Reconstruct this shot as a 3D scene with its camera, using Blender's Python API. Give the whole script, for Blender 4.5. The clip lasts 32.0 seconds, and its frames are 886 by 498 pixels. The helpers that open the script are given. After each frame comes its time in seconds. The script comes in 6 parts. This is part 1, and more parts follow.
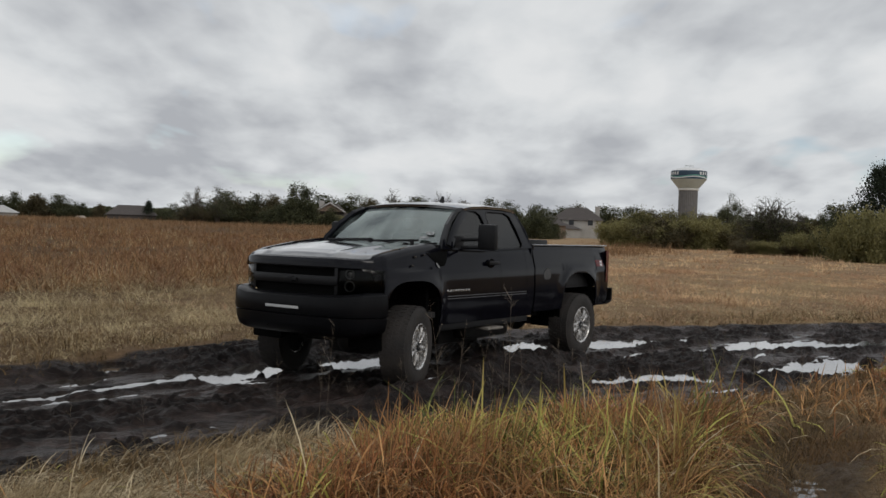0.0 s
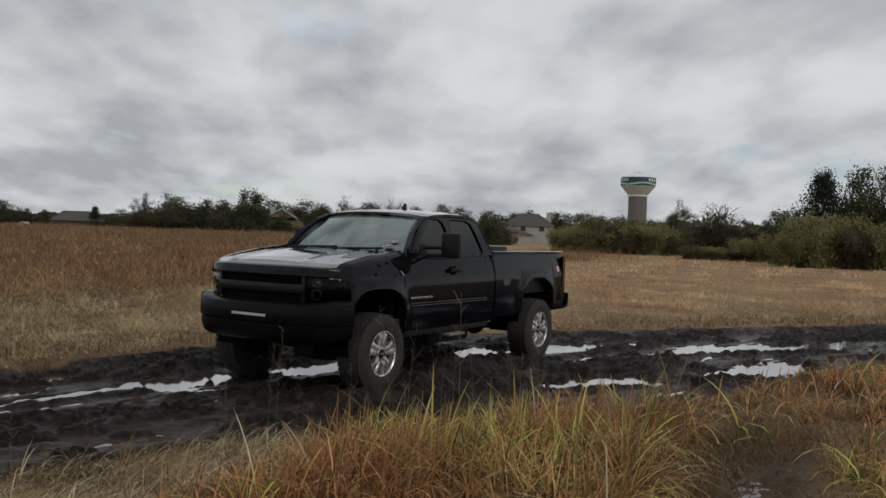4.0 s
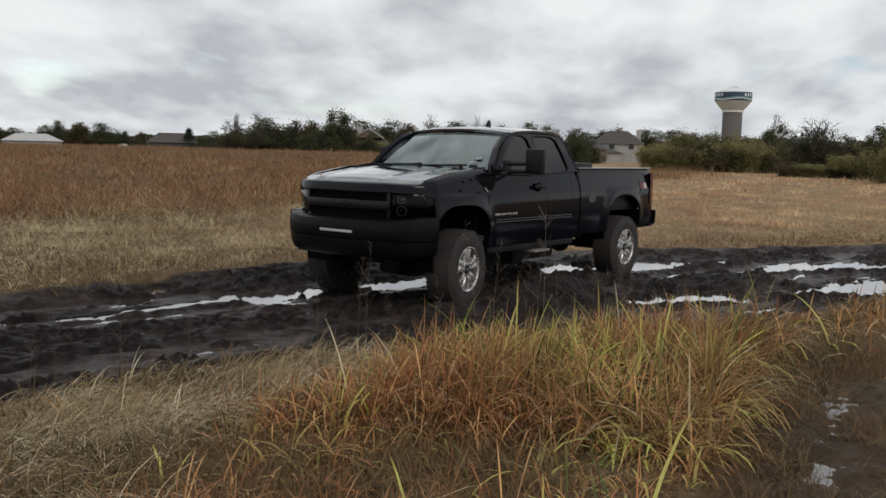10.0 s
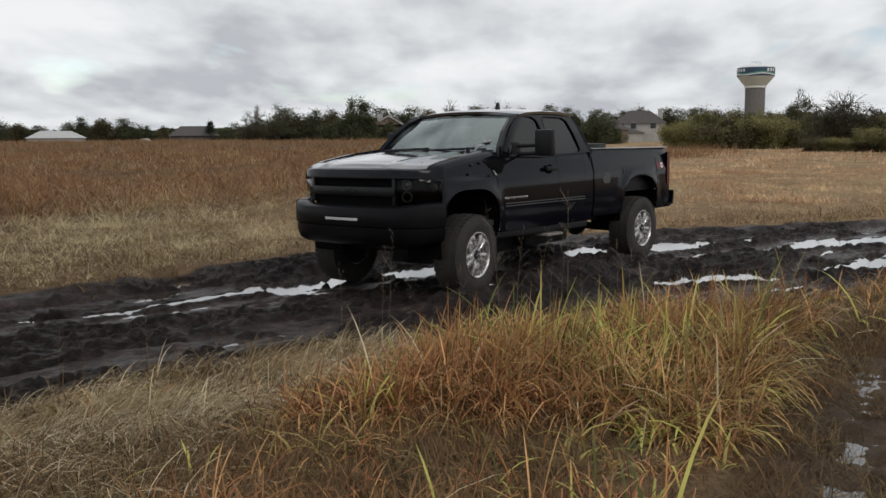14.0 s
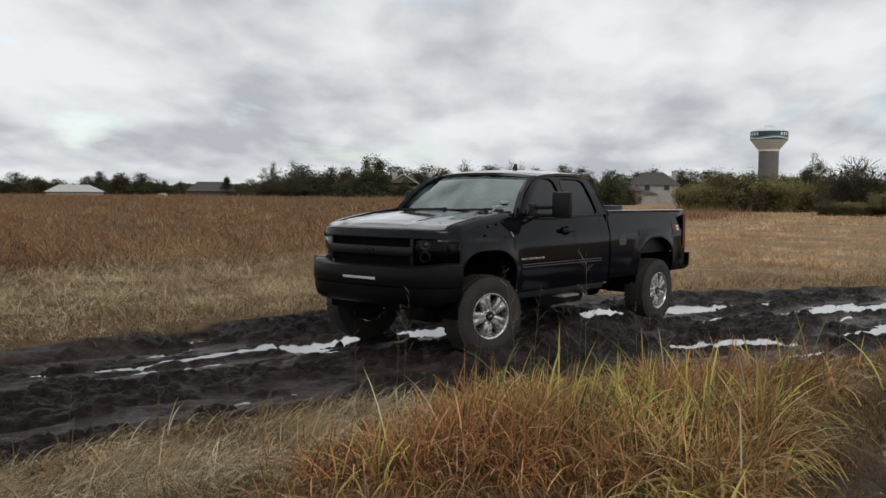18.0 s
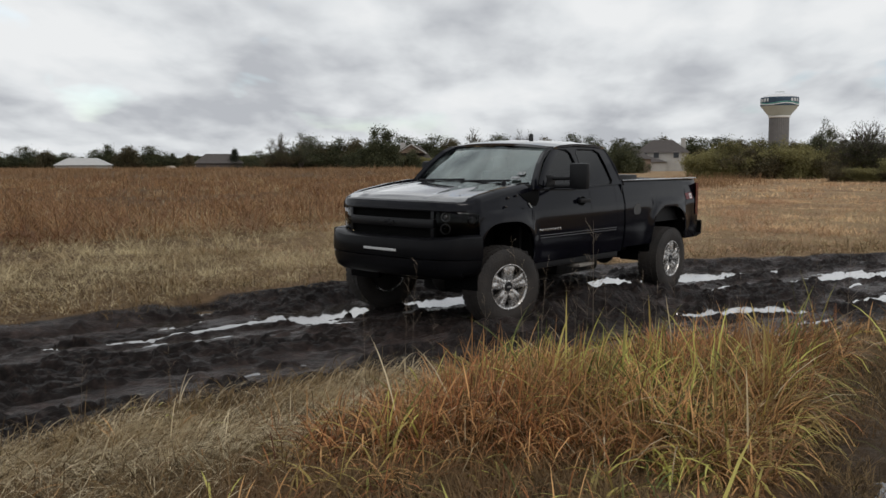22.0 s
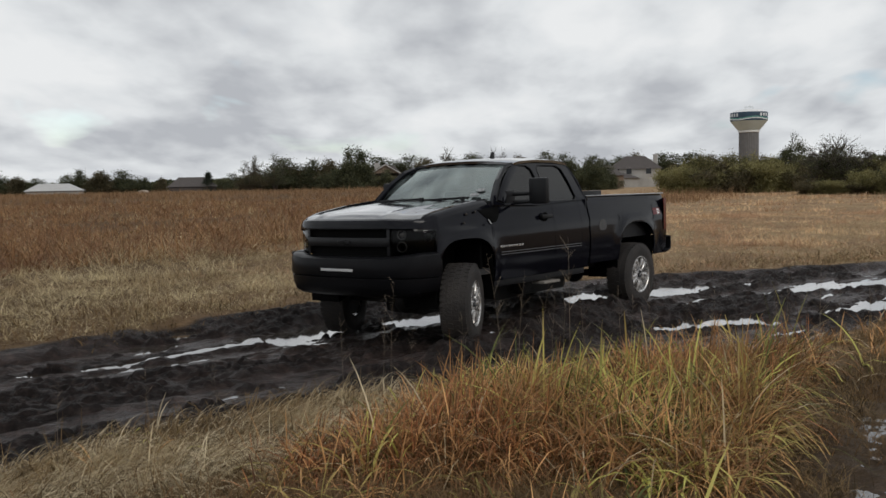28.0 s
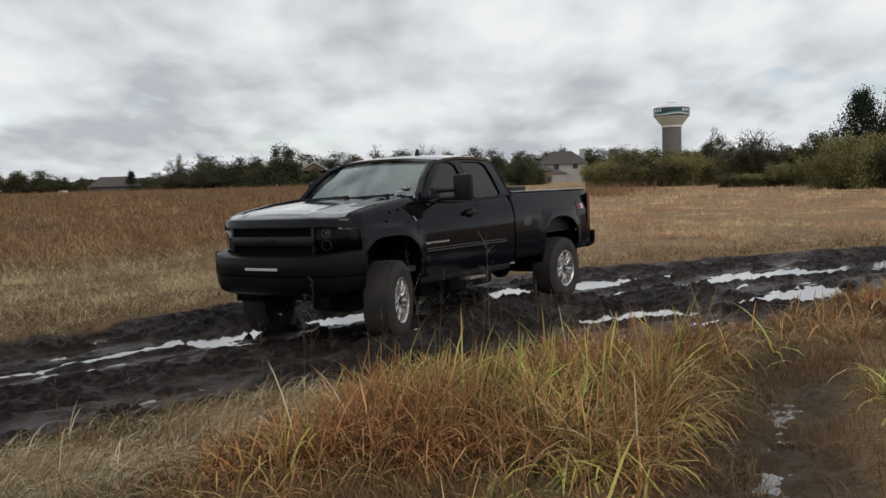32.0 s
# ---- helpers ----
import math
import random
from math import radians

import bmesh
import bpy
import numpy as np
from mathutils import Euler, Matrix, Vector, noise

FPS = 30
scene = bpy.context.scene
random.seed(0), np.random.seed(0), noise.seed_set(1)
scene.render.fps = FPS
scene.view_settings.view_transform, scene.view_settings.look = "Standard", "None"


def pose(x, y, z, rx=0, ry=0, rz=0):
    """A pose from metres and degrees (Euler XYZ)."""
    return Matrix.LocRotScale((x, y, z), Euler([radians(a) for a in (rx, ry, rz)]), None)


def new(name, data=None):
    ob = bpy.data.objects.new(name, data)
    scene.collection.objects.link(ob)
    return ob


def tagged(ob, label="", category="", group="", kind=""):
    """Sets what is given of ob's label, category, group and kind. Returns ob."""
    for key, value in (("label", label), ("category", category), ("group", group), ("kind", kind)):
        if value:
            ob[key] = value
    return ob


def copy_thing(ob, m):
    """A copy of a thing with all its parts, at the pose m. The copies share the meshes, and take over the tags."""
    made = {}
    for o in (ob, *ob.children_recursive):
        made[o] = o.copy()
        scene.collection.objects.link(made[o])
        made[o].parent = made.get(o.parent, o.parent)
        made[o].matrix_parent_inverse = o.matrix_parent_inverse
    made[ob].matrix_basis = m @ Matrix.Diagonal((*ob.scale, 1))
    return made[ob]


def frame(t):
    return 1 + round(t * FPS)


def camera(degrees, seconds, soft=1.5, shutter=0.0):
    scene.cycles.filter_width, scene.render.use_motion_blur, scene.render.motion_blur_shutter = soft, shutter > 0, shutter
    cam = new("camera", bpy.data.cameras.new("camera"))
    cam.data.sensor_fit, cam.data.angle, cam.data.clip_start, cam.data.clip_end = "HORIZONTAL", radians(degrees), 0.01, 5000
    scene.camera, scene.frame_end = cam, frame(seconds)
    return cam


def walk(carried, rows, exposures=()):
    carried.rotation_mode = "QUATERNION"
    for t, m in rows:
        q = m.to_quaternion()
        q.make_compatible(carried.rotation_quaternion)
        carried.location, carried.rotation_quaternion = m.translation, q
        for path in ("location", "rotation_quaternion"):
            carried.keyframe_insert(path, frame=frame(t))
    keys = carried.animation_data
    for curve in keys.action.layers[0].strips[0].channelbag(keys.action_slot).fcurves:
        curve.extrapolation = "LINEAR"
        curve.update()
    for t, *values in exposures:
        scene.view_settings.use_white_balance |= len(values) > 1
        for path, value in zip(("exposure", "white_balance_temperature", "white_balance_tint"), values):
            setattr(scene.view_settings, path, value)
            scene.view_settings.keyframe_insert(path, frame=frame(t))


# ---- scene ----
cam = camera(52.0, 32.0)
PATH = [
    (0.0, pose(-0.089, 0.227, 1.731, 88.64, -1.80, -0.40)),
    (0.5, pose(-0.095, 0.230, 1.724, 89.83, -1.37, 0.65)),
    (1.0, pose(-0.084, 0.216, 1.726, 89.82, -1.43, -0.90)),
    (1.5, pose(-0.087, 0.210, 1.722, 89.05, -1.11, -1.58)),
    (2.0, pose(-0.083, 0.222, 1.723, 88.40, -0.94, -1.74)),
    (2.5, pose(-0.073, 0.231, 1.719, 88.56, -0.73, -2.41)),
    (4.5, pose(-0.072, 0.213, 1.726, 89.16, -1.91, -3.48)),
    (5.0, pose(-0.079, 0.201, 1.722, 88.39, -1.73, -2.89)),
    (5.5, pose(-0.060, 0.185, 1.723, 86.77, -0.72, -0.58)),
    (6.0, pose(-0.155, 0.141, 1.745, 87.68, 0.44, 5.55)),
    (6.5, pose(-0.152, 0.180, 1.720, 88.21, 1.36, 4.27)),
    (7.0, pose(-0.029, 0.173, 1.692, 86.38, 1.88, -2.13)),
    (7.5, pose(-0.031, 0.110, 1.691, 85.36, 2.20, -2.48)),
    (8.0, pose(-0.010, 0.100, 1.705, 84.99, 1.78, -1.59)),
    (8.5, pose(-0.005, 0.129, 1.705, 84.72, 1.36, -1.01)),
    (9.0, pose(-0.030, 0.150, 1.702, 84.33, 0.58, 0.05)),
    (9.5, pose(-0.030, 0.155, 1.705, 83.62, -0.41, 0.99)),
    (10.0, pose(-0.060, 0.150, 1.695, 83.89, -1.32, 2.04)),
    (10.5, pose(-0.030, 0.152, 1.709, 84.62, -1.34, 1.01)),
    (11.0, pose(-0.023, 0.157, 1.703, 84.14, -0.44, 0.35)),
    (11.5, pose(-0.024, 0.149, 1.704, 83.21, 0.17, 1.02)),
    (12.0, pose(-0.040, 0.160, 1.711, 82.79, 0.34, 1.17)),
    (12.5, pose(-0.036, 0.196, 1.693, 82.33, 0.15, 0.54)),
    (13.0, pose(-0.030, 0.192, 1.689, 82.20, 0.26, 0.62)),
    (13.5, pose(-0.043, 0.182, 1.698, 82.60, 0.53, 1.89)),
    (14.0, pose(-0.051, 0.179, 1.701, 82.96, 0.41, 3.33)),
    (14.5, pose(-0.047, 0.171, 1.707, 83.95, 0.18, 3.56)),
    (16.5, pose(-0.044, 0.226, 1.711, 86.13, 1.15, 3.17)),
    (17.0, pose(-0.074, 0.223, 1.710, 86.51, -0.03, 4.90)),
    (17.5, pose(-0.082, 0.231, 1.716, 86.86, -0.38, 5.14)),
    (18.0, pose(-0.085, 0.233, 1.709, 86.63, -0.37, 4.21)),
    (18.5, pose(-0.066, 0.233, 1.719, 85.59, 0.25, 3.05)),
    (19.0, pose(-0.043, 0.222, 1.708, 84.64, 0.23, 1.51)),
    (19.5, pose(-0.055, 0.224, 1.706, 84.72, 0.13, 1.79)),
    (20.0, pose(-0.051, 0.210, 1.711, 85.10, 0.61, 2.26)),
    (20.5, pose(-0.054, 0.204, 1.715, 85.19, 0.70, 2.54)),
    (21.0, pose(-0.051, 0.210, 1.709, 85.04, 0.04, 2.95)),
    (21.5, pose(-0.053, 0.217, 1.710, 84.96, -0.10, 3.70)),
    (22.0, pose(-0.071, 0.225, 1.714, 84.74, 0.19, 4.73)),
    (22.5, pose(-0.074, 0.227, 1.710, 84.37, 0.47, 4.90)),
    (23.0, pose(-0.062, 0.229, 1.711, 84.02, 0.86, 4.43)),
    (23.5, pose(-0.063, 0.230, 1.711, 83.48, 1.10, 4.91)),
    (24.0, pose(-0.056, 0.224, 1.708, 83.19, 1.33, 5.27)),
    (24.5, pose(-0.057, 0.230, 1.706, 83.01, 1.17, 5.20)),
    (26.5, pose(-0.099, 0.211, 1.703, 83.82, 2.29, 4.07)),
    (27.0, pose(-0.082, 0.208, 1.704, 84.95, 2.57, 2.17)),
    (27.5, pose(-0.064, 0.233, 1.718, 86.70, 1.55, 2.06)),
    (28.0, pose(-0.071, 0.195, 1.711, 85.94, 1.15, 3.13)),
    (28.5, pose(-0.063, 0.189, 1.713, 84.70, 2.08, 4.25)),
    (29.0, pose(-0.069, 0.179, 1.723, 84.91, 2.84, 5.71)),
    (29.5, pose(-0.086, 0.185, 1.722, 85.74, 2.42, 6.09)),
    (30.0, pose(-0.070, 0.194, 1.723, 85.51, 1.14, 4.34)),
    (30.5, pose(-0.060, 0.190, 1.723, 85.72, -0.18, 2.04)),
    (31.0, pose(-0.037, 0.175, 1.719, 86.30, -0.03, -0.14)),
    (31.5, pose(0.002, 0.185, 1.714, 85.76, 0.56, -2.23)),
    (32.0, pose(0.017, 0.181, 1.716, 85.61, 1.75, -1.29)),
]
walk(cam, PATH, exposures=[(0.0, -0.23), (1.0, -0.30), (2.0, -0.30), (4.5, -0.40), (5.3, -0.36), (6.0, -0.08), (7.0, -0.21), (8.0, -0.13), (10.0, -0.03), (11.0, -0.08), (12.0, -0.05), (13.0, 0.03), (14.0, 0.01), (17.0, -0.03), (18.3, -0.05), (19.0, -0.12), (20.0, 0.0), (23.0, -0.07), (24.5, -0.05), (27.0, -0.04), (29.0, -0.14), (31.0, -0.04), (32.0, -0.03)])

# ---- light ----
world = bpy.data.worlds.new("overcast_sky")
scene.world = world
world.use_nodes = True
SUN_EL, SUN_AZ = radians(38), radians(-35)


def sky_nodes():
    nt = world.node_tree
    nt.nodes.clear()
    N, L = nt.nodes.new, nt.links.new
    out, bg = N("ShaderNodeOutputWorld"), N("ShaderNodeBackground")
    sky = N("ShaderNodeTexSky")
    sky.sky_type, sky.sun_disc, sky.sun_elevation, sky.sun_rotation = "NISHITA", False, SUN_EL, SUN_AZ
    gain = N("ShaderNodeVectorMath")
    gain.operation = "MULTIPLY"
    gain.inputs[1].default_value = (0.080, 0.100, 0.115)
    L(sky.outputs[0], gain.inputs[0])
    tc, sep = N("ShaderNodeTexCoord"), N("ShaderNodeSeparateXYZ")
    L(tc.outputs["Generated"], sep.inputs[0])

    def m(op, a, b=None, c=None):
        n = N("ShaderNodeMath")
        n.operation = op
        for i, v in enumerate((a, b, c)):
            if v is None:
                continue
            if isinstance(v, (int, float)):
                n.inputs[i].default_value = v
            else:
                L(v, n.inputs[i])
        return n.outputs[0]

    z = m("MAXIMUM", sep.outputs[2], 0.0)
    d = m("ADD", z, 0.25)
    comb = N("ShaderNodeCombineXYZ")
    L(m("DIVIDE", sep.outputs[0], d), comb.inputs[0])
    L(m("DIVIDE", sep.outputs[1], d), comb.inputs[1])

    def nz(scale, detail, rough, off):
        mp = N("ShaderNodeMapping")
        mp.inputs["Location"].default_value = off
        mp.inputs["Scale"].default_value = (1.25, 0.8, 1.0)
        L(comb.outputs[0], mp.inputs[0])
        n = N("ShaderNodeTexNoise")
        n.inputs["Scale"].default_value, n.inputs["Detail"].default_value, n.inputs["Roughness"].default_value = scale, detail, rough
        n.inputs["Distortion"].default_value = 0.15
        L(mp.outputs[0], n.inputs["Vector"])
        return n.outputs[0]

    big, mid = nz(1.6, 3, 0.45, (3.1, 0.4, 0)), nz(4.0, 4, 0.5, (7.7, 2.2, 0))
    cover = m("ADD", m("MULTIPLY", big, 0.64), m("MULTIPLY", mid, 0.36))
    ramp = N("ShaderNodeValToRGB")
    e = ramp.color_ramp.elements
    e[0].position, e[0].color = 0.375, (0.87, 0.885, 0.895, 1)
    e[1].position, e[1].color = 0.61, (0.49, 0.51, 0.545, 1)
    a = e.new(0.46)
    a.color = (0.77, 0.795, 0.815, 1)
    L(cover, ramp.inputs[0])
    # thin breaks low in the sky, where the blue shows through
    gap = N("ShaderNodeValToRGB")
    g = gap.color_ramp.elements
    g[0].position, g[0].color = 0.32, (0.45, 0.45, 0.45, 1)
    g[1].position, g[1].color = 0.40, (0, 0, 0, 1)
    L(nz(1.5, 4, 0.5, (1.2, 5.5, 0)), gap.inputs[0])
    mix = N("ShaderNodeMix")
    mix.data_type = "RGBA"
    L(gap.outputs[0], mix.inputs[0])
    L(ramp.outputs[0], mix.inputs[6])
    L(gain.outputs[0], mix.inputs[7])
    L(mix.outputs[2], bg.inputs[0])
    bg.inputs[1].default_value = 1.0
    L(bg.outputs[0], out.inputs[0])


sky_nodes()
sun = new("sun", bpy.data.lights.new("sun", "SUN"))
sun.data.energy, sun.data.angle, sun.data.color = 0.9, radians(25), (1.0, 0.96, 0.9)
sun.matrix_world = Matrix.Rotation(SUN_AZ * -1, 4, "Z") @ Matrix.Rotation(radians(90) - SUN_EL, 4, "X") @ Matrix.Rotation(radians(180), 4, "Z")
scene.view_settings.exposure = 0.0


# ---- materials ----
def mat(name, color, rough=0.6, metal=0.0, coat=0.0, var=0.0, scale=8.0, bump=0.0, bscale=40.0, spec=0.5, color2=None, island=0.0, sharp=0.2):
    """A procedural surface: base colour varied by noise at two scales, fine relief, optional variation from piece to piece."""
    m = bpy.data.materials.new(name)
    m.use_nodes = True
    nt = m.node_tree
    p = nt.nodes["Principled BSDF"]
    N, L = nt.nodes.new, nt.links.new
    p.inputs["Roughness"].default_value, p.inputs["Metallic"].default_value = rough, metal
    p.inputs["Coat Weight"].default_value, p.inputs["Specular IOR Level"].default_value = coat, spec
    p.inputs["Coat Roughness"].default_value = 0.08
    p.inputs["Base Color"].default_value = (*color, 1)
    tc = N("ShaderNodeTexCoord")
    if var or color2:
        n1, n2 = N("ShaderNodeTexNoise"), N("ShaderNodeTexNoise")
        for n, s in ((n1, scale), (n2, scale * 6.3)):
            n.inputs["Scale"].default_value, n.inputs["Detail"].default_value = s, 5
            L(tc.outputs["Object"], n.inputs["Vector"])
        add = N("ShaderNodeMath")
        add.operation = "MULTIPLY_ADD"
        add.inputs[1].default_value = 0.65
        L(n1.outputs[0], add.inputs[0])
        half = N("ShaderNodeMath")
        half.operation = "MULTIPLY"
        half.inputs[1].default_value = 0.35
        L(n2.outputs[0], half.inputs[0])
        L(half.outputs[0], add.inputs[2])
        fac = add.outputs[0]
        if island:
            g = N("ShaderNodeNewGeometry")
            k = N("ShaderNodeMath")
            k.operation = "MULTIPLY_ADD"
            k.inputs[1].default_value = island
            L(g.outputs["Random Per Island"], k.inputs[0])
            sh = N("ShaderNodeMath")
            sh.operation = "ADD"
            sh.inputs[1].default_value = -0.5 * island
            L(fac, sh.inputs[0])
            L(sh.outputs[0], k.inputs[2])
            fac = k.outputs[0]
        r = N("ShaderNodeValToRGB")
        lo = color2 or tuple(c * (1 - var) for c in color)
        hi = color if color2 else tuple(min(1, c * (1 + var)) for c in color)
        r.color_ramp.elements[0].position, r.color_ramp.elements[0].color = 0.5 - sharp, (*lo, 1)
        r.color_ramp.elements[1].position, r.color_ramp.elements[1].color = 0.5 + sharp, (*hi, 1)
        L(fac, r.inputs[0])
        L(r.outputs[0], p.inputs["Base Color"])
        mr = N("ShaderNodeMapRange")
        mr.inputs[3].default_value, mr.inputs[4].default_value = max(0.02, rough * 0.8), min(1, rough * 1.2)
        L(n2.outputs[0], mr.inputs[0])
        L(mr.outputs[0], p.inputs["Roughness"])
    if bump:
        b, n = N("ShaderNodeBump"), N("ShaderNodeTexNoise")
        n.inputs["Scale"].default_value, n.inputs["Detail"].default_value = bscale, 6
        L(tc.outputs["Object"], n.inputs["Vector"])
        b.inputs["Strength"].default_value, b.inputs["Distance"].default_value = bump, 0.02
        L(n.outputs[0], b.inputs["Height"])
        L(b.outputs[0], p.inputs["Normal"])
    return m


def leafy(m, share=0.48):
    """Lets part of the light through thin leaves."""
    nt = m.node_tree
    p, out = nt.nodes["Principled BSDF"], nt.nodes["Material Output"]
    t, mx = nt.nodes.new("ShaderNodeBsdfTranslucent"), nt.nodes.new("ShaderNodeMixShader")
    mx.inputs[0].default_value = share
    nt.links.new(p.inputs["Base Color"].links[0].from_socket, t.inputs[0])
    nt.links.new(p.outputs[0], mx.inputs[1])
    nt.links.new(t.outputs[0], mx.inputs[2])
    nt.links.new(mx.outputs[0], out.inputs[0])
    return m


def glass(name, tint, gloss_rough=0.01, ior=1.5):
    """A pane: tinted see-through body with a glossy skin."""
    m = bpy.data.materials.new(name)
    m.use_nodes = True
    nt = m.node_tree
    N, L = nt.nodes.new, nt.links.new
    nt.nodes.remove(nt.nodes["Principled BSDF"])
    out = nt.nodes["Material Output"]
    t, g, f, mx = N("ShaderNodeBsdfTransparent"), N("ShaderNodeBsdfGlossy"), N("ShaderNodeFresnel"), N("ShaderNodeMixShader")
    t.inputs[0].default_value, g.inputs["Roughness"].default_value = (*tint, 1), gloss_rough
    g.inputs["Color"].default_value = (0.88, 0.97, 0.95, 1) if gloss_rough > 0.025 else (1, 1, 1, 1)
    f.inputs[0].default_value = ior
    L(f.outputs[0], mx.inputs[0])
    L(t.outputs[0], mx.inputs[1])
    L(g.outputs[0], mx.inputs[2])
    L(mx.outputs[0], out.inputs[0])
    return m


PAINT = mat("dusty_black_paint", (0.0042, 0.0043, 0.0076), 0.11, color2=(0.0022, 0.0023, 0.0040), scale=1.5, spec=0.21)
# hood, roof and rails: body paint lightened, sky sheen put into the base colour
WET_SHEEN_PAINT = mat("wet_sheen_black_paint", (0.030, 0.030, 0.034), 0.10, color2=(0.010, 0.010, 0.012), scale=2.0, spec=1.0, coat=1.0)
WET_SHEEN_PAINT.node_tree.nodes["Principled BSDF"].inputs["Coat IOR"].default_value = 2.3
DULL_BLACK = mat("dull_black_plastic", (0.009, 0.009, 0.010), 0.45, var=0.3, scale=6, spec=0.25)
MESH_BLACK = mat("grille_mesh_black", (0.003, 0.003, 0.003), 0.7, spec=0.05)
RUBBER = mat("muddy_rubber", (0.040, 0.032, 0.027), 0.75, var=0.5, scale=3.5, bump=0.5, bscale=45, color2=(0.009, 0.008, 0.0075))
CHROME = mat("chrome", (0.70, 0.70, 0.71), 0.32, 1.0, color2=(0.30, 0.28, 0.26), scale=7)
ALLOY = mat("muddy_chrome_alloy", (0.72, 0.71, 0.70), 0.26, 0.75, color2=(0.26, 0.235, 0.21), scale=6, sharp=0.12)
STEEL = mat("chassis_steel", (0.02, 0.018, 0.017), 0.7, 0.3, var=0.5, scale=9, bump=0.2)
WINDSHIELD = glass("windshield_glass", (0.50, 0.57, 0.55), 0.035, 2.8)


def reflection_film(m):
    """Streaks over the wet glass: sky reflection painted as a pale diffuse film."""
    nt = m.node_tree
    N, L = nt.nodes.new, nt.links.new
    out = nt.nodes["Material Output"]
    glassy = out.inputs[0].links[0].from_socket
    tc, mp, n, r, d, mx = N("ShaderNodeTexCoord"), N("ShaderNodeMapping"), N("ShaderNodeTexNoise"), N("ShaderNodeMapRange"), N("ShaderNodeBsdfDiffuse"), N("ShaderNodeMixShader")
    mp.inputs["Scale"].default_value = (1.2, 3.2, 1.2)
    n.inputs["Scale"].default_value, n.inputs["Detail"].default_value = 2.2, 6
    r.inputs[1].default_value, r.inputs[2].default_value, r.inputs[3].default_value, r.inputs[4].default_value = 0.40, 0.70, 0.0, 0.18
    # pale green-grey diffuse colour stands in for sky mirrored in the glass
    d.inputs[0].default_value = (0.52, 0.62, 0.60, 1)
    L(tc.outputs["Object"], mp.inputs[0])
    L(mp.outputs[0], n.inputs["Vector"])
    L(n.outputs[0], r.inputs[0])
    L(r.outputs[0], mx.inputs[0])
    L(glassy, mx.inputs[1])
    L(d.outputs[0], mx.inputs[2])
    L(mx.outputs[0], out.inputs[0])


reflection_film(WINDSHIELD)
TINTED = glass("tinted_glass", (0.05, 0.05, 0.055), 0.01, 1.38)
PAPER = mat("worn_paper", (0.34, 0.35, 0.35), 0.7, color2=(0.08, 0.085, 0.09), scale=22, sharp=0.08)
INTERIOR = mat("dark_interior", (0.025, 0.024, 0.024), 0.8, var=0.3)
LENS = glass("smoked_lens", (0.42, 0.42, 0.42), 0.02, 1.25)
RED_LENS = mat("red_tail_lens", (0.10, 0.008, 0.009), 0.15, coat=0.4)
WHITE_MARK = mat("white_marking", (0.7, 0.7, 0.7), 0.5)
GREY_MARK = mat("grey_marking", (0.10, 0.10, 0.105), 0.45)
RED_MARK = mat("red_marking", (0.12, 0.010, 0.012), 0.5)
RING = mat("dim_ring", (0.26, 0.26, 0.25), 0.3, 0.6, var=0.2, scale=20)
LED_FACE = mat("led_bar_face", (0.50, 0.50, 0.50), 0.25, var=0.2, scale=60)
MUD_CAKE = mat("mud_cake", (0.028, 0.022, 0.018), 0.75, var=0.5, scale=12, bump=0.6, bscale=30)


# ---- building helpers ----
def part(name, bm, material, parent, label="", smooth=40):
    """Links a bmesh as one mesh object under a thing or part."""
    me = bpy.data.meshes.new(name)
    bmesh.ops.recalc_face_normals(bm, faces=bm.faces[:])
    bm.to_mesh(me)
    bm.free()
    return link(name, me, material, parent, label, smooth)


def pane(name, bm, material, parent, label="", up=False, front=False):
    """A sheet of glass whose outer side faces up, ahead, or as its faces already do."""
    for f in bm.faces:
        f.normal_update()
        if (up and f.normal.z < 0) or (front and f.normal.x < 0):
            f.normal_flip()
    me = bpy.data.meshes.new(name)
    bm.to_mesh(me)
    bm.free()
    return link(name, me, material, parent, label, 40)


def link(name, me, material, parent=None, label="", smooth=40):
    for mm in (material if isinstance(material, (list, tuple)) else (material,)):
        me.materials.append(mm)
    if smooth:
        me.shade_smooth()
        me.set_sharp_from_angle(angle=radians(smooth))
    ob = new(name, me)
    if parent:
        ob.parent = parent
    if label:
        ob["label"] = label
    return ob


def thicken(ob, t, offset=-1):
    s = ob.modifiers.new("thickness", "SOLIDIFY")
    s.thickness, s.offset = t, offset
    me = ob.data
    used = np.zeros(len(me.loops), dtype=np.int32)
    me.loops.foreach_get("edge_index", used)
    once = np.bincount(used, minlength=len(me.edges)) == 1
    for i in np.nonzero(once)[0]:
        me.edges[int(i)].use_edge_sharp = True
    return ob


def box(bm, x0, x1, y0, y1, z0, z1, bevel=0.0, m=None):
    """A box, with rounded edges where bevel is given."""
    vs = [bm.verts.new((x, y, z)) for x in (x0, x1) for y in (y0, y1) for z in (z0, z1)]
    fs = [bm.faces.new([vs[i] for i in f]) for f in ((0, 1, 3, 2), (4, 6, 7, 5), (0, 4, 5, 1), (2, 3, 7, 6), (0, 2, 6, 4), (1, 5, 7, 3))]
    if bevel:
        es = list({e for f in fs for e in f.edges})
        r = bmesh.ops.bevel(bm, geom=es, offset=bevel, segments=2, affect="EDGES", profile=0.6)
        vs = list({v for f in r["faces"] for v in f.verts} | {v for v in vs if v.is_valid})
    if m is not None:
        bmesh.ops.transform(bm, matrix=m, verts=[v for v in vs if v.is_valid])
    return vs


